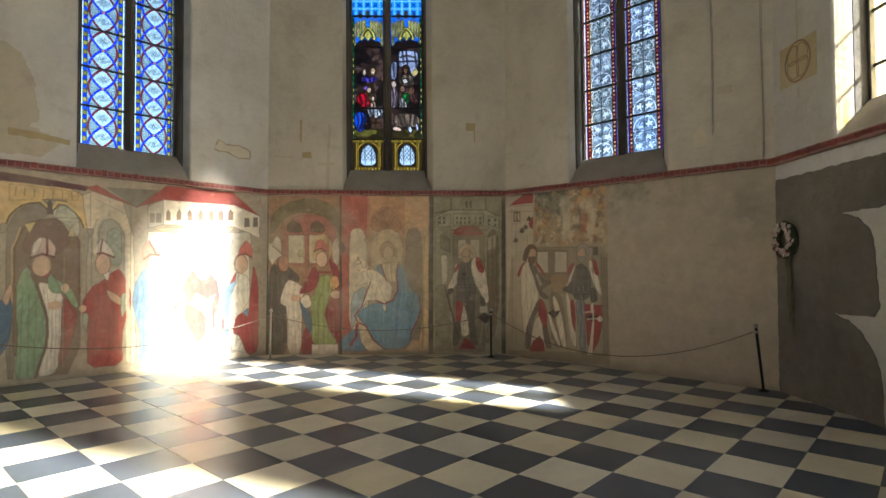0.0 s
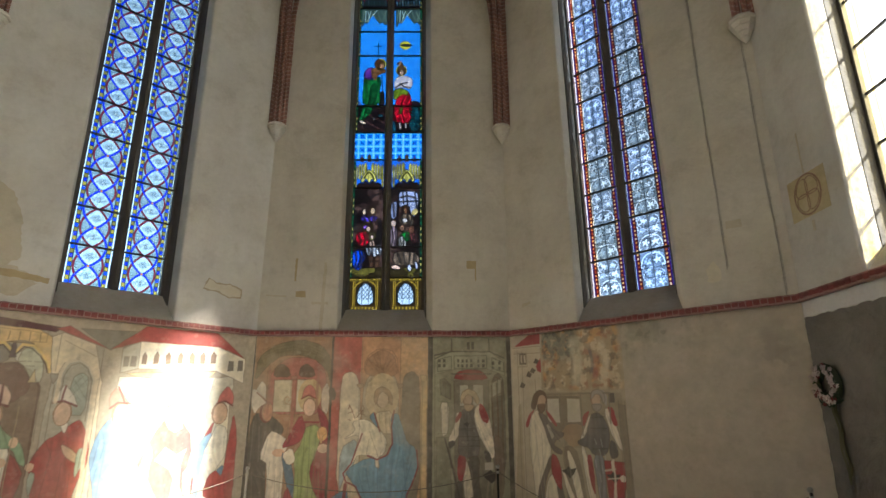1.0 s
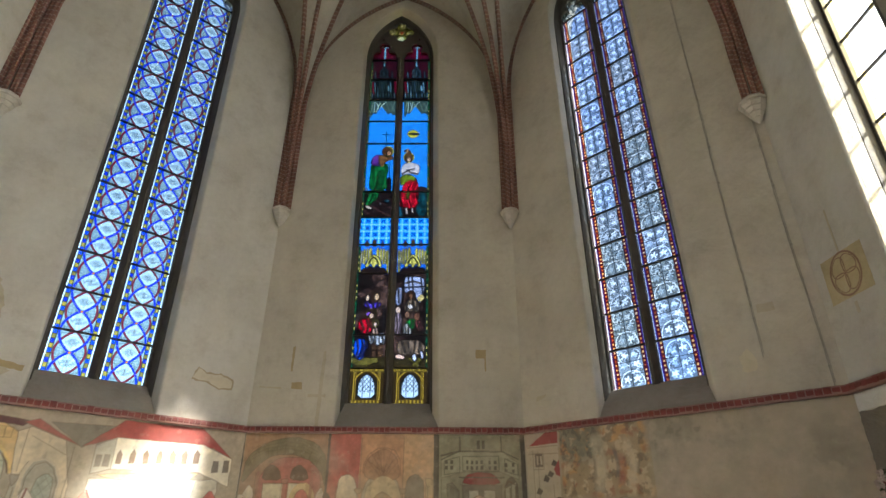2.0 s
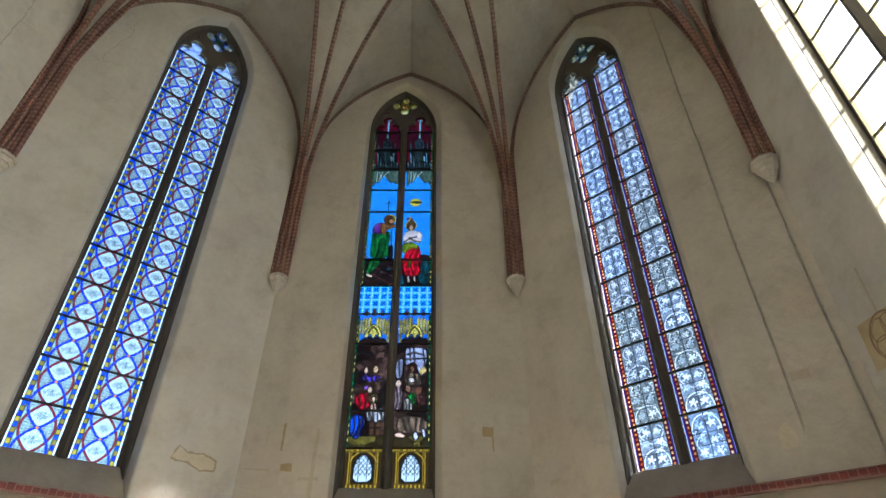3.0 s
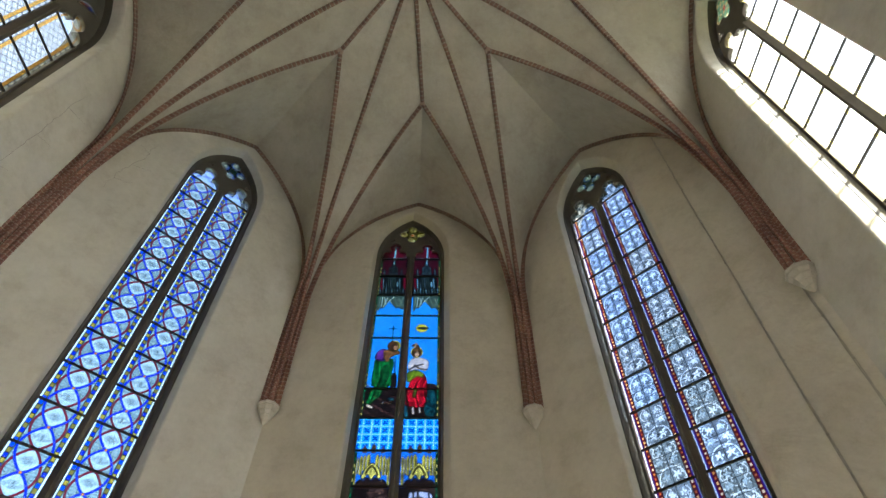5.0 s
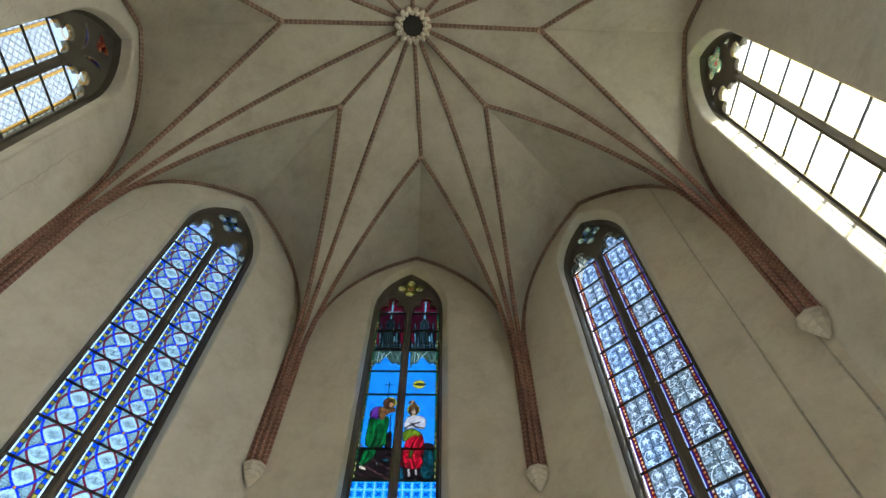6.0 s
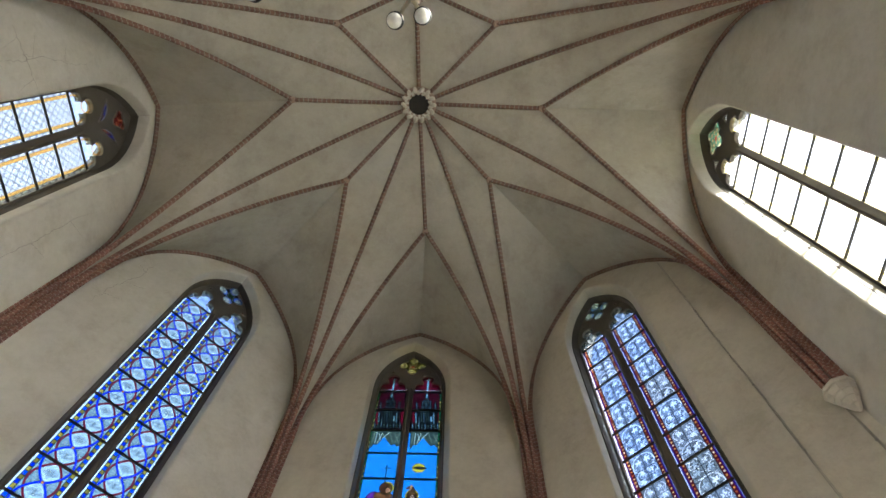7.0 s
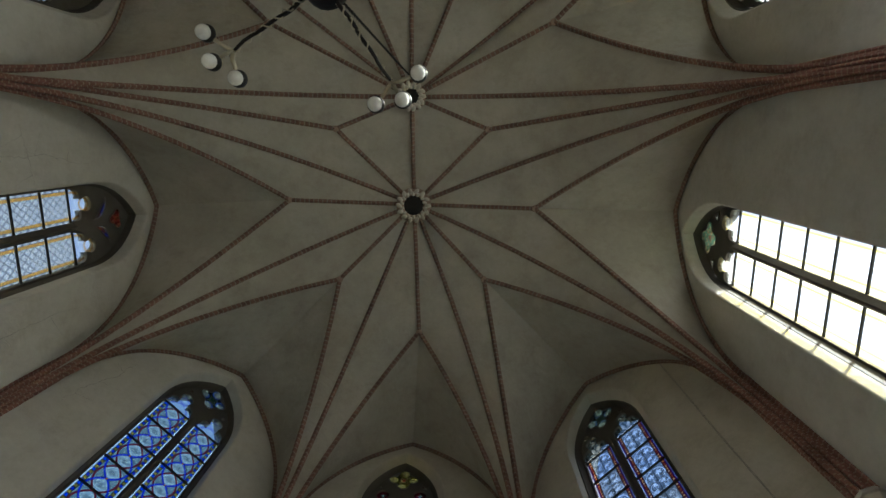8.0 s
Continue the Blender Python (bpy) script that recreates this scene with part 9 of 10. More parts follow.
se.shape([(-2.0, 1.9), (-1.94, 2.12), (-1.82, 2.21), (-1.69, 2.18), (-1.66, 2.06), (-1.73, 2.13), (-1.81, 2.11), (-1.87, 1.97), (-1.91, 1.85)], tone(96, 72, 58), rounds=1, alpha=0.95, edge=LINE)
se.shape([(-1.87, 1.96), (-1.68, 1.97), (-1.7, 1.87), (-1.77, 1.81), (-1.83, 1.88)], tone(112, 84, 66), rounds=1, alpha=0.90, edge=LINE)
se.shape([(-0.8, 2.01), (-0.77, 2.15), (-0.67, 2.19), (-0.56, 2.14), (-0.53, 2.01), (-0.58, 1.95), (-0.6, 2.08), (-0.7, 2.11), (-0.75, 2.06)], tone(150, 140, 128), rounds=1, alpha=0.95, edge=LINE)
se.shape([(-0.79, 1.95), (-0.6, 1.94), (-0.63, 1.86), (-0.71, 1.82), (-0.77, 1.87)], tone(140, 130, 118), rounds=1, alpha=0.95, edge=LINE)
se.stroke([(-0.78, 1.41), (-0.75, 1.33)], 0.010, tone(176, 176, 174), 0.60)
se.stroke([(-0.71, 1.25), (-0.69, 1.17)], 0.010, tone(176, 176, 174), 0.60)
se.stroke([(-0.79, 1.09), (-0.77, 0.97)], 0.010, tone(176, 176, 174), 0.60)
se.stroke([(-0.67, 1.41), (-0.65, 1.29)], 0.010, tone(176, 176, 174), 0.60)
se.stroke([(-0.73, 0.89), (-0.71, 0.77)], 0.010, tone(176, 176, 174), 0.60)
se.stroke([(-0.76, 0.69), (-0.75, 0.53)], 0.010, tone(176, 176, 174), 0.60)
se.stroke([(-0.68, 1.01), (-0.67, 0.9)], 0.010, tone(176, 176, 174), 0.60)
se.stroke([(-0.71, 0.46), (-0.7, 0.3)], 0.010, tone(176, 176, 174), 0.60)
se.stroke([(-0.62, 1.18), (-0.61, 1.1)], 0.010, tone(176, 176, 174), 0.60)
se.stroke([(-1.68, 1.64), (-1.43, 1.44)], 0.012, tone(58, 54, 52), 0.70)
se.stroke([(-1.63, 1.56), (-1.43, 1.35)], 0.012, tone(58, 54, 52), 0.70)
se.stroke([(-0.82, 1.73), (-0.57, 1.75)], 0.012, tone(58, 54, 52), 0.70)
se.stroke([(-0.84, 1.57), (-0.55, 1.57)], 0.012, tone(58, 54, 52), 0.70)
se.stroke([(-0.82, 1.25), (-0.56, 1.27)], 0.012, tone(58, 54, 52), 0.70)
se.stroke([(-0.48, 1.1), (-0.47, 0.79), (-0.56, 0.2)], 0.030, tone(204, 194, 172), 0.85)
se.stroke([(-0.59, 0.82), (-0.35, 0.85)], 0.020, tone(204, 194, 172), 0.80)


def grain(c, cell, seed):
    """Smooth random values, one for each cell of that size."""
    r = np.random.RandomState(seed)
    g = r.rand(int(4 / cell) + 3, int(5.2 / cell) + 3)
    fx, fz = (c.X + 2.6) / cell, c.Z / cell
    i, j = fx.astype(int), fz.astype(int)
    u, v = fx - i, fz - j
    u, v = u * u * (3 - 2 * u), v * v * (3 - 2 * v)
    return (g[j, i] * (1 - u) + g[j, i + 1] * u) * (1 - v) + (g[j + 1, i] * (1 - u) + g[j + 1, i + 1] * u) * v


def fractal(c, cell, seed, octaves=5):
    return sum(grain(c, cell / 2**k, seed + k) * 0.5 ** (k + 1) for k in range(octaves)) / (1 - 0.5**octaves)


# the remains of an older painting: blurred ochre, red and grey-green, thinning out over the bare plaster
field = np.clip((se.X + 1.72) * 30, 0, 1) * np.clip((se.Z - 2.15) * 12, 0, 1) * np.clip((-0.16 - se.X) * 8, 0, 1)
fade = np.clip((se.X + 0.22) * 8, 0, 1) * np.clip((1.5 - se.X) * 1.1, 0, 1) * np.clip((se.Z - 2.75 + 0.12 * se.X + 0.5 * np.clip(0.35 - se.X, 0, 1)) * 3, 0, 1)
se.lay(field, tone(158, 134, 98), 0.85)
for c0, cell, level, col, share in ((70, 0.22, 0.50, (190, 140, 72), 0.8), (74, 0.14, 0.55, (150, 84, 58), 0.55), (78, 0.12, 0.54, (190, 172, 136), 0.75), (82, 0.10, 0.58, (92, 80, 66), 0.6)):
    se.lay(field * np.clip((fractal(se, cell, c0) - level) * 12, 0, 1), tone(*col), share)
top = field * np.clip((se.Z - 2.62 + 0.25 * np.clip(se.X + 1.0, 0, 1)) * 5, 0, 1) * np.clip((-0.85 - se.X) * 4, 0, 1)
se.lay(top * np.clip((fractal(se, 0.16, 86) - 0.36) * 8, 0, 1), tone(104, 110, 98), 0.8)
se.lay(top * np.clip((fractal(se, 0.09, 88) - 0.55) * 14, 0, 1), tone(66, 70, 66), 0.6)
for x0, w0, z0, z1, col in ((-1.02, 0.10, 2.2, 3.12, (186, 176, 148)), (-0.50, 0.07, 2.25, 3.0, (190, 176, 146)), (-0.74, 0.035, 2.4, 2.9, (96, 92, 92)), (-0.66, 0.06, 2.3, 2.8, (150, 74, 62))):
    body = np.exp(-(((se.X - x0 + 0.03 * np.sin(se.Z * 9)) / w0) ** 4)) * np.clip((se.Z - z0) * 9, 0, 1) * np.clip((z1 - se.Z) * 9, 0, 1)
    se.lay(body * np.clip(fractal(se, 0.2, 92) * 1.8, 0, 1), tone(*col), 0.8)
se.lay(fade * np.clip((fractal(se, 0.30, 95) - 0.40) * 6, 0, 1), tone(122, 120, 102), 0.6)
se.lay(fade * np.clip((fractal(se, 0.12, 97) - 0.55) * 10, 0, 1), tone(94, 96, 84), 0.45)
far = np.exp(-(((se.X - 2.05) / 0.28) ** 2) - ((se.Z - 2.65) / 0.4) ** 2)
se.lay(far * np.clip((fractal(se, 0.2, 99) - 0.38) * 7, 0, 1), tone(112, 108, 94), 0.55)
low = np.clip((se.X + 0.2) * 6, 0, 1) * np.clip((2.2 - se.Z) * 6, 0, 1)
se.lay(low, tone(170, 155, 135), 0.5)

for c, seed, wear in ((ne, 5, 0.7), (ea, 6, 1.0), (se, 7, 0.45)):
    # uneven wash, rubbed places, few flaked spots, and a darker tone at the foot
    c.C *= (1 - 0.11 * wear + 0.22 * wear * fractal(c, 0.40, seed * 10))[..., None]
    c.C *= (1 + 0.5 * wear * (fractal(c, 0.13, seed * 10 + 20) - 0.5))[..., None]
    c.C *= (1 + (0.12 if c is se else 0.36) * (fractal(c, 0.05, seed * 10 + 30, 3) - 0.5))[..., None]
    c.C = c.C * 0.88 + tone(166, 154, 132) * 0.12
    rub = fractal(c, 0.55, seed * 10 + 50, 6)
    c.lay(np.clip((rub - 0.50) * 5, 0, 1), tone(164, 152, 130), 0.34 * wear)
    flake = fractal(c, 0.10, seed * 10 + 90, 4)
    c.lay(np.clip((flake - 0.69) * 14, 0, 1), tone(190, 180, 158), 0.13 * wear)
    c.lay(np.clip((0.28 - flake) * 12, 0, 1), tone(104, 94, 80), 0.25 * wear)
    c.lay(np.clip(0.9 - c.Z / 0.16 + (rub - 0.5) * 2, 0, 1), tone(116, 108, 94), 0.45)
for nm, c, wl, label in (("ne", ne, "north_east", "faded wall painting of robed shapes under painted arcades"), ("ea", ea, "east", "faded wall painting of robed shapes in painted niches"), ("se", se, "south_east", "half-lost wall painting beside bare beige plaster")):
    me = c.mesh("wall_painting")
    me.materials.append(MAT["picture"])
    ob = new("wall_painting", me)
    ob.matrix_world = WALLS[wl] @ Matrix.Translation((0, -0.004, 0))
    tagged(ob, label, "wall painting")


def patch(name, wl, outline, mat, label, category, thick=0.005, wob=0.02, seed=0, holes=(), kind=""):
    """A thin coat of plaster with a broken edge, on a wall."""
    r = random.Random(seed)
    pts = []
    for (x1, z1), (x2, z2) in zip(outline, outline[1:] + outline[:1]):
        n = max(1, int(math.hypot(x2 - x1, z2 - z1) / 0.05))
        for k in range(n):
            f = k / n
            pts.append((x1 + (x2 - x1) * f + r.uniform(-wob, wob), z1 + (z2 - z1) * f + r.uniform(-wob, wob)))
    ob = part(name, slab([pts, *holes], -thick, -0.0005), mat, None)
    ob.matrix_world = WALLS[wl]
    return tagged(ob, label, category, kind=kind)


# grey cement render and whitewash on the south wall
patch("plaster_patch", "south", [(-2.40, 3.0), (2.40, 3.0), (2.40, 3.19), (-2.40, 3.19)], "whitewash", "strip of fresh whitewash under the string course", "plaster", 0.006, 0.0, 1)
patch("plaster_patch", "south", [(-2.40, 0.0), (-0.62, 0.0), (-0.64, 0.55), (-0.72, 0.78), (-0.92, 1.02), (-1.10, 1.12), (-1.34, 1.18), (-0.70, 1.20), (-0.64, 1.28), (-0.68, 1.95), (-0.74, 2.18), (-0.88, 2.30), (-1.02, 2.36), (-1.16, 2.40), (2.40, 2.46), (2.40, 2.99), (-2.40, 2.99)], "cement", "dark grey cement render with a broken edge", "plaster", 0.012, 0.012, 2)
# marks of old plaster left in the whitewash
patch("plaster_patch", "north_east", [(-2.35, 3.40), (-1.35, 3.42), (-1.12, 3.62), (-1.25, 3.78), (-1.5, 3.86), (-1.38, 4.0), (-1.45, 4.55), (-1.62, 4.95), (-1.8, 5.06), (-2.35, 5.05)], "old_plaster", "uncovered patch of old yellowish plaster", "plaster", 0.004, 0.02, 3)
patch("plaster_patch", "north_east", [(-1.75, 3.70), (-0.98, 3.66), (-0.98, 3.73), (-1.4, 3.79), (-1.75, 3.80)], "brown_patch", "brown smear of old mortar", "plaster", 0.006, 0.01, 4)
patch("plaster_patch", "north_east", [(1.30, 3.94), (1.38, 4.18), (1.55, 4.10), (1.8, 4.12), (2.04, 4.04), (2.03, 3.88), (1.8, 3.84), (1.6, 3.92)], "rim", "brown broken rim round a pale bare patch", "plaster", 0.002, 0.012, 5)
patch("plaster_patch", "north_east", [(1.33, 3.97), (1.40, 4.145), (1.55, 4.07), (1.8, 4.09), (2.01, 4.02), (2.0, 3.905), (1.8, 3.865), (1.6, 3.945)], "pale_patch", "pale bare patch where the paint has flaked", "plaster", 0.006, 0.010, 55)
patch("plaster_patch", "east", [(-1.775, 4.28), (-1.735, 4.28), (-1.735, 4.74), (-1.775, 4.74)], "brown_patch", "narrow brown strip of old plaster", "plaster", 0.004, 0.006, 6)
patch("plaster_patch", "east", [(-1.24, 3.30), (-1.17, 3.30), (-1.15, 4.66), (-1.21, 4.66)], "old_plaster", "narrow upright strip of old plaster", "plaster", 0.004, 0.006, 7)
patch("plaster_patch", "east", [(-1.72, 3.96), (-1.54, 3.96), (-1.54, 4.08), (-1.72, 4.08)], "brown_patch", "small brown square of old plaster", "plaster", 0.004, 0.01, 8)
patch("plaster_patch", "east", [(-2.3, 3.98), (-1.9, 3.96), (-1.9, 3.99), (-2.3, 4.01)], "old_plaster", "thin level scrape of old plaster", "plaster", 0.003, 0.006, 9)
patch("plaster_patch", "east", [(-1.42, 3.82), (-1.1, 3.82), (-1.1, 3.87), (-1.42, 3.87)], "old_plaster", "thin level scrape of old plaster", "plaster", 0.003, 0.006, 10)
patch("plaster_patch", "east", [(1.60, 4.54), (1.76, 4.54), (1.765, 4.3), (1.785, 4.3), (1.79, 4.70), (1.60, 4.70)], "brown_patch", "brown square of old plaster with a drip", "plaster", 0.004, 0.006, 11)
patch("plaster_patch", "south_east", [(1.28, 3.66), (1.46, 3.64), (1.5, 3.8), (1.42, 3.95), (1.3, 3.9)], "pale_patch", "grey rubbed patch in the whitewash", "plaster", 0.002, 0.02, 12)
patch("plaster_patch", "south_east", [(1.64, 4.40), (1.86, 4.40), (1.86, 4.52), (1.64, 4.52)], "old_plaster", "small square of old plaster", "plaster", 0.003, 0.008, 13)
patch("plaster_patch", "south_east", [(-2.1, 3.72), (-2.06, 3.72), (-1.9, 3.78), (-1.9, 3.82), (-2.1, 3.8)], "old_plaster", "small scrape of old plaster", "plaster", 0.003, 0.008, 14)

# consecration cross on the south wall
cross = empty("consecration_cross", "ochre square with a brown ringed cross painted on plaster", "wall marking")
cross.matrix_world = WALLS["south"] @ Matrix.Translation((-1.89, 0, 4.53))
part("ochre_square", slab([[(-0.37, -0.29), (0.36, -0.30), (0.37, 0.27), (-0.36, 0.28)]], -0.003, -0.0004), "ochre", cross)
MAT["ochre_line"] = plaster("brown paint line", (0.34, 0.22, 0.15), (0.27, 0.17, 0.115), (0.46, 0.37, 0.24))


def oval(x, z, rx, rz, n=32):
    return [(x + rx * math.cos(2 * math.pi * k / n), z + rz * math.sin(2 * math.pi * k / n)) for k in range(n)]


part("ring", slab([oval(0, 0, 0.262, 0.282), oval(0, 0, 0.236, 0.256)], -0.006, -0.0035), "ochre_line", cross)


def quarter(a0, grow):
    """A rounded quarter of the ring, the outline of one arm between the cross lines."""
    mid = radians(a0 + 45)
    cx, cz = 0.135 * math.cos(mid), 0.145 * math.sin(mid)
    pts = []
    for k in range(24):
        a = 2 * math.pi * k / 24
        ux, uz = math.cos(a), math.sin(a)
        r = (abs(ux) ** 3.4 + abs(uz) ** 3.4) ** (-1 / 3.4)
        x, z = cx + 0.118 * r * ux, cz + 0.127 * r * uz
        q = math.hypot(x / 0.236, z / 0.256)
        if q > 0.96:
            x, z = x * 0.96 / q, z * 0.96 / q
        pts.append((cx + (x - cx) * grow, cz + (z - cz) * grow))
    return pts


for k in range(4):
    part("petal", slab([quarter(90 * k, 1.0), quarter(90 * k, 0.90)], -0.0062 - 0.0003 * k, -0.0035), "ochre_line", cross)
part("upright_strip", slab([[(-0.018, 0.29), (0.018, 0.29), (0.014, 0.88), (-0.014, 0.88)]], -0.003, -0.0004), "old_plaster", cross)
part("lower_strip", slab([[(-0.025, -0.5), (0.025, -0.5), (0.025, -0.36), (-0.025, -0.36)]], -0.003, -0.0004), "old_plaster", cross)

# cracks in the old plaster
for wl, x0, z0, dx, dz, seed in (("north", -1.3, 9.7, 0.25, 2.4, 1), ("north", -1.75, 10.6, 0.9, 0.15, 2), ("north", 1.5, 8.2, -0.2, 3.2, 3), ("north_east", -1.9, 10.2, 0.1, 1.9, 4)):
    r = random.Random(seed)
    bm = bmesh.new()
    x, pts = x0, []
    for k in range(31):
        x += r.uniform(-0.035, 0.035)
        pts.append((x + dx * k / 30, -0.0008, z0 + dz * k / 30 + r.uniform(-0.02, 0.02)))
    tube(bm, pts, lambda f: 0.0018 + 0.0034 * math.sin(math.pi * f), 4)
    for q in range(5, 28, 9):
        bx, _, bz = pts[q]
        side, run = r.choice((-1, 1)), r.uniform(0.12, 0.45)
        flat = abs(dx) > abs(dz)
        branch = [(bx + (0.4 if flat else side) * run * j / 6 + r.uniform(-0.015, 0.015), -0.0008, bz + (side if flat else 0.5) * run * j / 6 + r.uniform(-0.015, 0.015)) for j in range(7)]
        branch[0] = pts[q]
        tube(bm, branch, lambda f: 0.0028 * (1 - f) + 0.0010, 4)
    cr = part("wall_crack", bm, "cable", None)
    cr.matrix_world = WALLS[wl]
    tagged(cr, "fine dark crack in the old plaster", "crack", kind="structure")

# cables down the wall
for x, z0, z1, label in ((1.575, 3.80, 13.1, "dark cable running down the plaster to a cut end"), (2.26, BAND + 0.06, 10.6, "dark cable running down beside the corner")):
    r = random.Random(int(x * 100))
    bm = bmesh.new()
    n = 40
    tube(bm, [(x + 0.006 * math.sin(k * 0.4) + r.uniform(-0.003, 0.003), -0.009, z0 + (z1 - z0) * k / n) for k in range(n + 1)], 0.0055, 6)
    tube(bm, [(x + 0.017 + 0.005 * math.sin(k * 0.4 + 0.3) + r.uniform(-0.002, 0.002), -0.008, z0 + 0.05 + (z1 - z0 - 0.05) * k / n) for k in range(n + 1)], 0.0042, 6)
    cab = part("wall_cable", bm, "cable", None, smooth=True)
    cab.matrix_world = WALLS["south_east"]
    for k in range(9):
        zc = z0 + (z1 - z0) * (k + 0.5) / 9 + r.uniform(-0.2, 0.2)
        bm = bmesh.new()
        box(bm, x - 0.010, x + 0.028, -0.017, 0.0, zc - 0.009, zc + 0.009, 0.003)
        part("clip", bm, "cable", cab)
    tagged(cab, label, "cable")

# ---- wreath on the wall ----
MAT["petal"] = varied("pale dried flower", (0.70, 0.60, 0.56), (0.50, 0.38, 0.36), 0.8, 20.0, 0.4)
MAT["petal_red"] = plain("dark red flower", (0.16, 0.03, 0.035), 0.8)
MAT["leaf"] = plain("dark green leaf", (0.03, 0.045, 0.02), 0.7)
MAT["ribbon"] = plain("olive green ribbon", (0.085, 0.085, 0.03), 0.6)
wreath = empty("wreath", "round wreath of pale and red flowers with a green ribbon", "wreath")
wreath.matrix_world = WALLS["south"] @ Matrix.Translation((-2.13, -0.012, 2.13))
r = random.Random(3)
bm = bmesh.new()
tube(bm, [(0.18 * math.cos(2 * math.pi * k / 28), -0.05, 0.20 * math.sin(2 * math.pi * k / 28)) for k in range(29)], 0.05, 8)
for k in range(150):
    a, q = r.uniform(0, 6.28), r.uniform(0.11, 0.225)
    mm = Matrix.Translation((q * math.cos(a), -r.uniform(0.03, 0.09), q * 1.1 * math.sin(a))) @ pose(0, 0, 0, r.uniform(0, 360), r.uniform(0, 360), r.uniform(0, 360)) @ Matrix.Diagonal((1.0, 0.45, 0.12, 1))
    bmesh.ops.create_icosphere(bm, subdivisions=1, radius=0.05, matrix=mm)
part("leaves", bm, "leaf", wreath)
for k in range(72):
    a, q = r.uniform(0, 6.28), r.uniform(0.13, 0.22)
    bm = bmesh.new()
    s = r.uniform(0.024, 0.036)
    for p in range(6):
        b = p * math.pi / 3
        bmesh.ops.create_icosphere(bm, subdivisions=1, radius=s * 0.62, matrix=Matrix.Translation((s * 0.65 * math.cos(b), -0.01, s * 0.65 * math.sin(b))) @ pose(0, 0, 0, 0, -math.degrees(b), 0) @ Matrix.Diagonal((1, 0.45, 0.7, 1)))
    bmesh.ops.create_icosphere(bm, subdivisions=1, radius=s * 0.4, matrix=Matrix.Translation((0, -0.022, 0)))
    fl = part("flower", bm, "petal_red" if k % 6 == 0 else "petal", wreath)
    fl.location = (q * math.cos(a), -0.095 + r.uniform(-0.01, 0.02), q * 1.1 * math.sin(a))
    fl.rotation_euler = (r.uniform(-.5, .5), r.uniform(-3, 3), r.uniform(-.5, .5))
for x, end in ((-0.01, -1.12), (0.035, -1.02)):
    verts, faces = [], []
    for k in range(17):
        z = -0.2 + (end + 0.2) * k / 16
        w = 0.024 + 0.004 * math.sin(k)
        cx, cy = x + 0.004 * math.sin(k * 0.5) + 0.045 * k / 16, -0.03 - 0.012 * math.sin(k * 0.8)
        verts += [(cx - w, cy, z), (cx + w, cy - 0.006, z), (cx + w, cy - 0.003, z), (cx - w, cy + 0.003, z)]
    for k in range(16):
        for j in range(4):
            a, b = k * 4 + j, k * 4 + (j + 1) % 4
            faces.append((a, b, b + 4, a + 4))
    faces += [(0, 1, 2, 3), (67, 66, 65, 64)]
    mesh_object("ribbon", verts, faces, "ribbon", wreath)

# ---- barrier of posts and ropes ----
POSTS = [(-5.15, 1.75), (-2.14, 5.21), (2.07, 5.47), (5.48, 2.40)]


def barrier_post():
    p = empty("barrier_post", "slim dark metal barrier post with a knob top", "post", "barrier posts")
    bm = bmesh.new()
    lathe(bm, [(0.019, 0.0), (0.019, 0.88), (0.015, 0.90)], 14)
    part("pole", bm, "black", p, smooth=True)
    bm = bmesh.new()
    lathe(bm, [(0.075, 0.0), (0.075, 0.008), (0.05, 0.016), (0.024, 0.03)], 18)
    part("base_plate", bm, "black", p)
    bm = bmesh.new()
    lathe(bm, [(0.016, 0.89), (0.03, 0.905), (0.033, 0.925), (0.026, 0.945), (0.008, 0.952)], 14)
    part("knob", bm, "steel", p, smooth=True)
    bm = bmesh.new()
    lathe(bm, [(0.024, 0.815), (0.026, 0.825), (0.026, 0.845), (0.024, 0.855)], 14)
    part("collar", bm, "steel", p)
    return p


first = barrier_post()
first.location = (*POSTS[0], 0)
for x, y in POSTS[1:]:
    # the last post leans a little
    post = copy_thing(first, pose(x + 0.10, y, 0.004, 0, -6, 0) if x > 5 else Matrix.Translation((x, y, 0)))
    # same dark post as the others; the sunlight on it is put into its colour
    if y == 5.21:
        for child in post.children:
            child.data = child.data.copy()
            child.data.materials[0] = MAT["steel"]
        tagged(post, "slim metal barrier post with a knob top, sunlit tone in its colour", "post", "barrier posts")
for (a, b), sag in zip(zip(POSTS, POSTS[1:]), (0.33, 0.30, 0.56)):
    bm = bmesh.new()
    n = 30
    A, B = Vector((*a, 0.835)), Vector((*b, 0.835))
    d = (B - A).normalized() * 0.024
    tube(bm, [(A + d).lerp(B - d, k / n) - Vector((0, 0, sag * (1 - (2 * k / n - 1) ** 2))) for k in range(n + 1)], 0.007, 6)
    tagged(part("barrier_rope", bm, "rope", None, smooth=True), "thin grey rope sagging between two barrier posts", "rope", "barrier ropes")

# ---- chandelier under the arch crown ----
HUB = Vector((-0.005, -2.815, 6.95))
ch = empty("chandelier", "dark metal chandelier with arms of round opal lamps", "chandelier", at=HUB)
bm = bmesh.new()
lathe(bm, [(0.02, -0.2), (0.09, -0.17), (0.175, -0.08), (0.205, 0.03), (0.17, 0.13), (0.07, 0.2), (0.03, 0.3)], 20)
part("hub", bm, "iron", ch, "dark turned hub", smooth=True)
bm = bmesh.new()
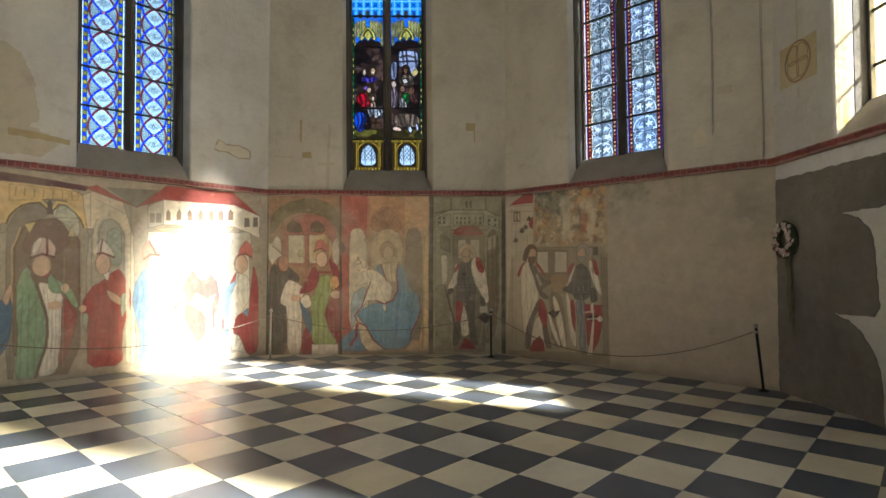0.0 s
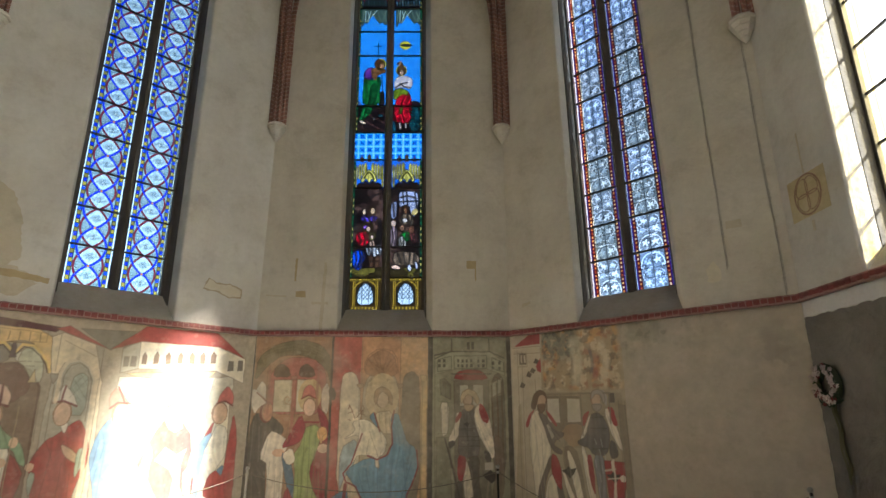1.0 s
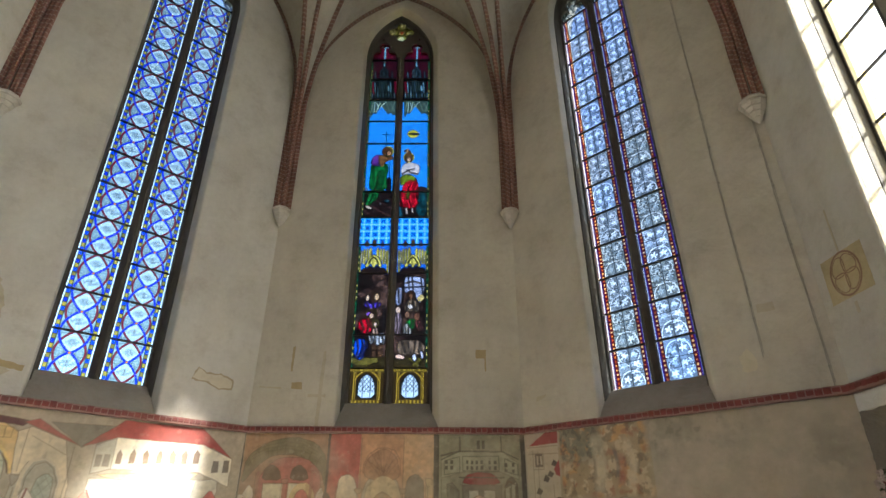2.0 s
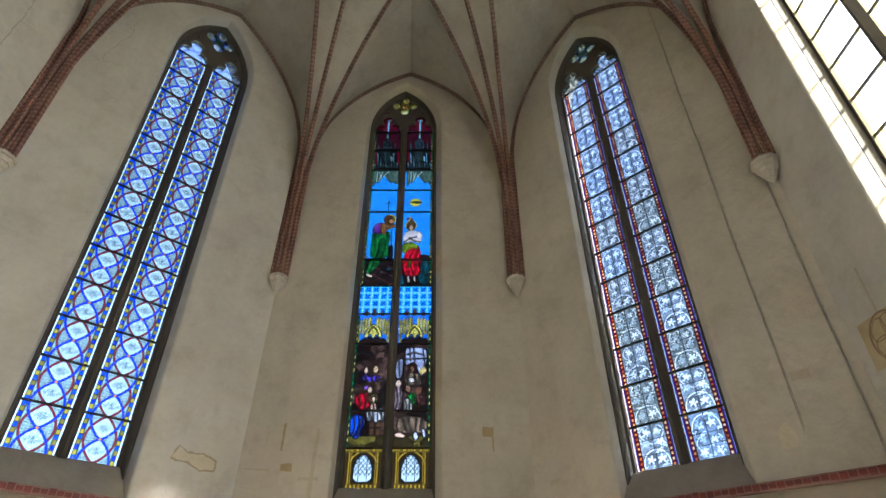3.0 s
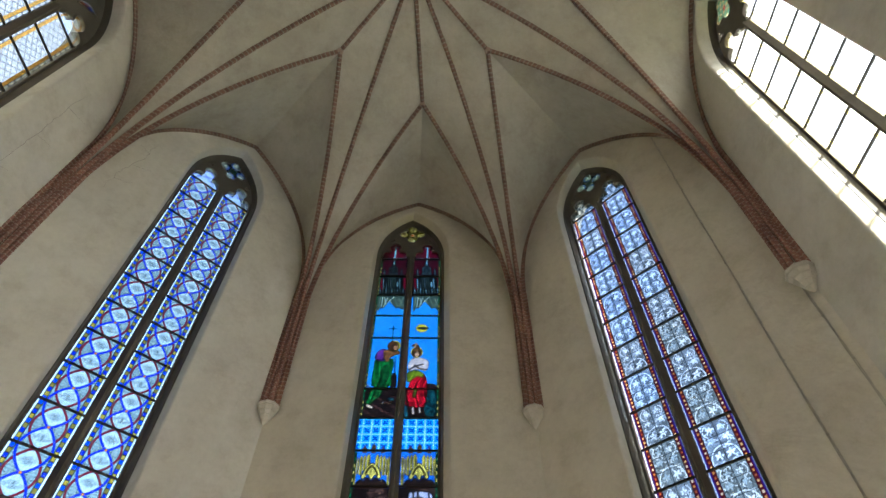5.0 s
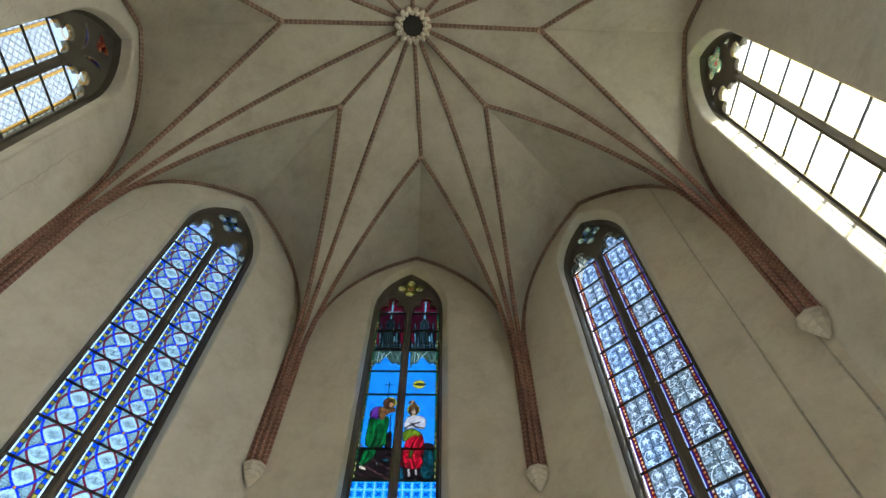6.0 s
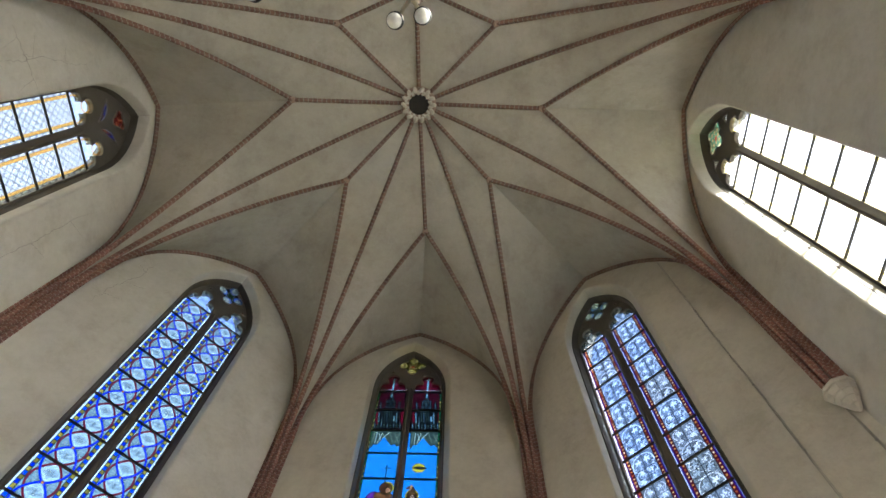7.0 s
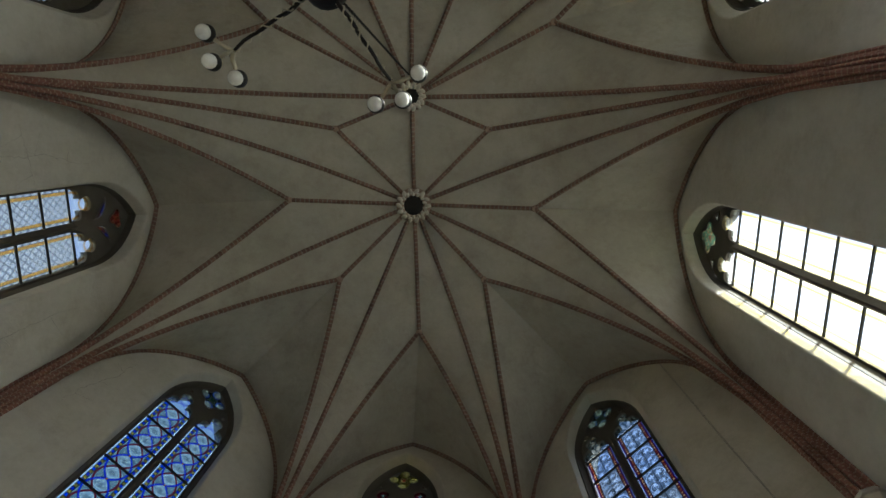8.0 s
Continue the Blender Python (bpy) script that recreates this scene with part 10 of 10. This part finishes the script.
for k in range(110):
    z = 0.3 + k * 0.066
    pts = [(0.018 * math.cos(t) * (1 if k % 2 else 0), 0.018 * math.cos(t) * (0 if k % 2 else 1), z + 0.045 * math.sin(t)) for t in [j * math.pi / 5 for j in range(11)]]
    tube(bm, pts, 0.006, 4)
part("chain", bm, "iron", ch)


def lamp_arm(angle):
    ca, sa = math.cos(radians(angle)), math.sin(radians(angle))
    at = lambda r, s, z: (r * ca - s * sa, r * sa + s * ca, z)
    bm = bmesh.new()
    tube(bm, [at(0.15 + 0.87 * k / 14, 0.006 * math.sin(k * 1.3), -0.05 + 0.03 * math.sin(k * 0.45)) for k in range(15)], lambda f: 0.020 - 0.006 * f, 8)
    arm = part("arm", bm, "iron", ch, smooth=True)
    bm = bmesh.new()
    tube(bm, [at(0.19 + 0.80 * k / 72, 0.022 * math.cos(k * 0.61), -0.05 + 0.022 * math.sin(k * 0.61)) for k in range(73)], 0.0075, 5)
    part("spiral_band", bm, "brass", arm, "pale band wound round the arm", smooth=True)
    for r0, s0 in ((1.05, -0.23), (1.15, 0.0), (1.05, 0.21)):
        bm = bmesh.new()
        tube(bm, [at(0.97, 0, -0.05), at(0.99 + (r0 - 1) * .3, s0 * .3, -0.11), at(1.0 + (r0 - 1) * .7, s0 * .75, -0.12), at(r0, s0, -0.08)], lambda f: 0.022 - 0.008 * f, 8)
        part("branch", bm, "brass", arm, smooth=True)
        x, y, _ = at(r0, s0, 0)
        bm = bmesh.new()
        lathe(bm, [(0.015, -0.115), (0.060, -0.10), (0.074, -0.085), (0.076, -0.06), (0.055, -0.045), (0.03, 0.03), (0.022, 0.08)], 16, (x, y, -0.06))
        part("lamp_holder", bm, "iron", arm, smooth=True)
        bm = bmesh.new()
        lathe(bm, [(0.060, -0.035), (0.068, -0.025), (0.060, -0.012)], 16, (x, y, -0.06))
        part("lamp_ring", bm, "brass", arm, smooth=True)
        bm = bmesh.new()
        bmesh.ops.create_uvsphere(bm, u_segments=16, v_segments=10, radius=0.064, matrix=Matrix.Translation((x, y, -0.2)))
        part("globe", bm, "opal", arm, "round opal glass globe", smooth=True)


for a in (55.5, 146, 235.5, 326):
    lamp_arm(a)


# ---- floor of tiles laid diagonally ----
TILE_D = 0.809                    # a tile's diagonal
floor_ob = empty("floor", "checkered stone floor of cream and dark tiles laid diagonally", "floor", kind="structure")
bm = bmesh.new()
box(bm, -APO - 0.5, APO + 0.5, BAY_W - 0.5, APO + 0.5, -0.3, -0.006)
part("bed", bm, "grout", floor_ob)


def tile_mesh(mat):
    bm = bmesh.new()
    h = TILE_D / 2 - 0.0018
    vs = []
    for r, z in ((h, -0.03), (h, -0.004), (h - 0.003, 0.0)):
        vs.append([bm.verts.new((r * math.cos(math.pi / 2 * k), r * math.sin(math.pi / 2 * k), z)) for k in range(4)])
    for a, b in zip(vs, vs[1:]):
        for k in range(4):
            bm.faces.new((a[k], a[(k + 1) % 4], b[(k + 1) % 4], b[k]))
    bm.faces.new(vs[-1])
    bmesh.ops.recalc_face_normals(bm, faces=bm.faces)
    me = bpy.data.meshes.new("tile")
    bm.to_mesh(me)
    bm.free()
    me.materials.append(MAT[mat])
    return me


COS_T, SIN_T = math.cos(radians(1.8)), math.sin(radians(1.8))
TILES = [tile_mesh("tile_light"), tile_mesh("tile_dark")]
made, rest = 0, {0: [], 1: []}
spots = []
for j in range(-18, 20):
    for i in range(-20, 20):
        dark = j % 2
        px, py = TILE_D * (i + 0.5 - 0.5 * dark), TILE_D / 2 * j
        x, y = 0.80 + px * COS_T - py * SIN_T, -0.66 + px * SIN_T + py * COS_T
        if abs(x) > APO + 0.3 or y > APO + 0.3 or y < BAY_W - 0.3 or (abs(x) + y) > (APO + 0.3) * math.sqrt(2):
            continue
        spots.append((y < -2.2, x, y, dark))
for back, x, y, dark in sorted(spots, key=lambda s: s[0]):
    if not back and made < 300:
        t = new("tile", TILES[dark])
        t.parent = floor_ob
        t.location = (x, y, rng.uniform(-0.0015, 0.0))
        t.rotation_euler = (rng.uniform(-1, 1) * 0.0012, rng.uniform(-1, 1) * 0.0012, radians(1.8))
        made += 1
    else:
        rest[dark].append((x, y))
for dark in (0, 1):
    verts, faces = [], []
    for x, y in rest[dark]:
        b = len(verts)
        verts += [(x + v.co.x * COS_T - v.co.y * SIN_T, y + v.co.x * SIN_T + v.co.y * COS_T, v.co.z) for v in TILES[dark].vertices]
        faces += [tuple(b + i for i in p.vertices) for p in TILES[dark].polygons]
    tagged(mesh_object("tiles", verts, faces, ("tile_light", "tile_dark")[dark], floor_ob), kind="stuff")
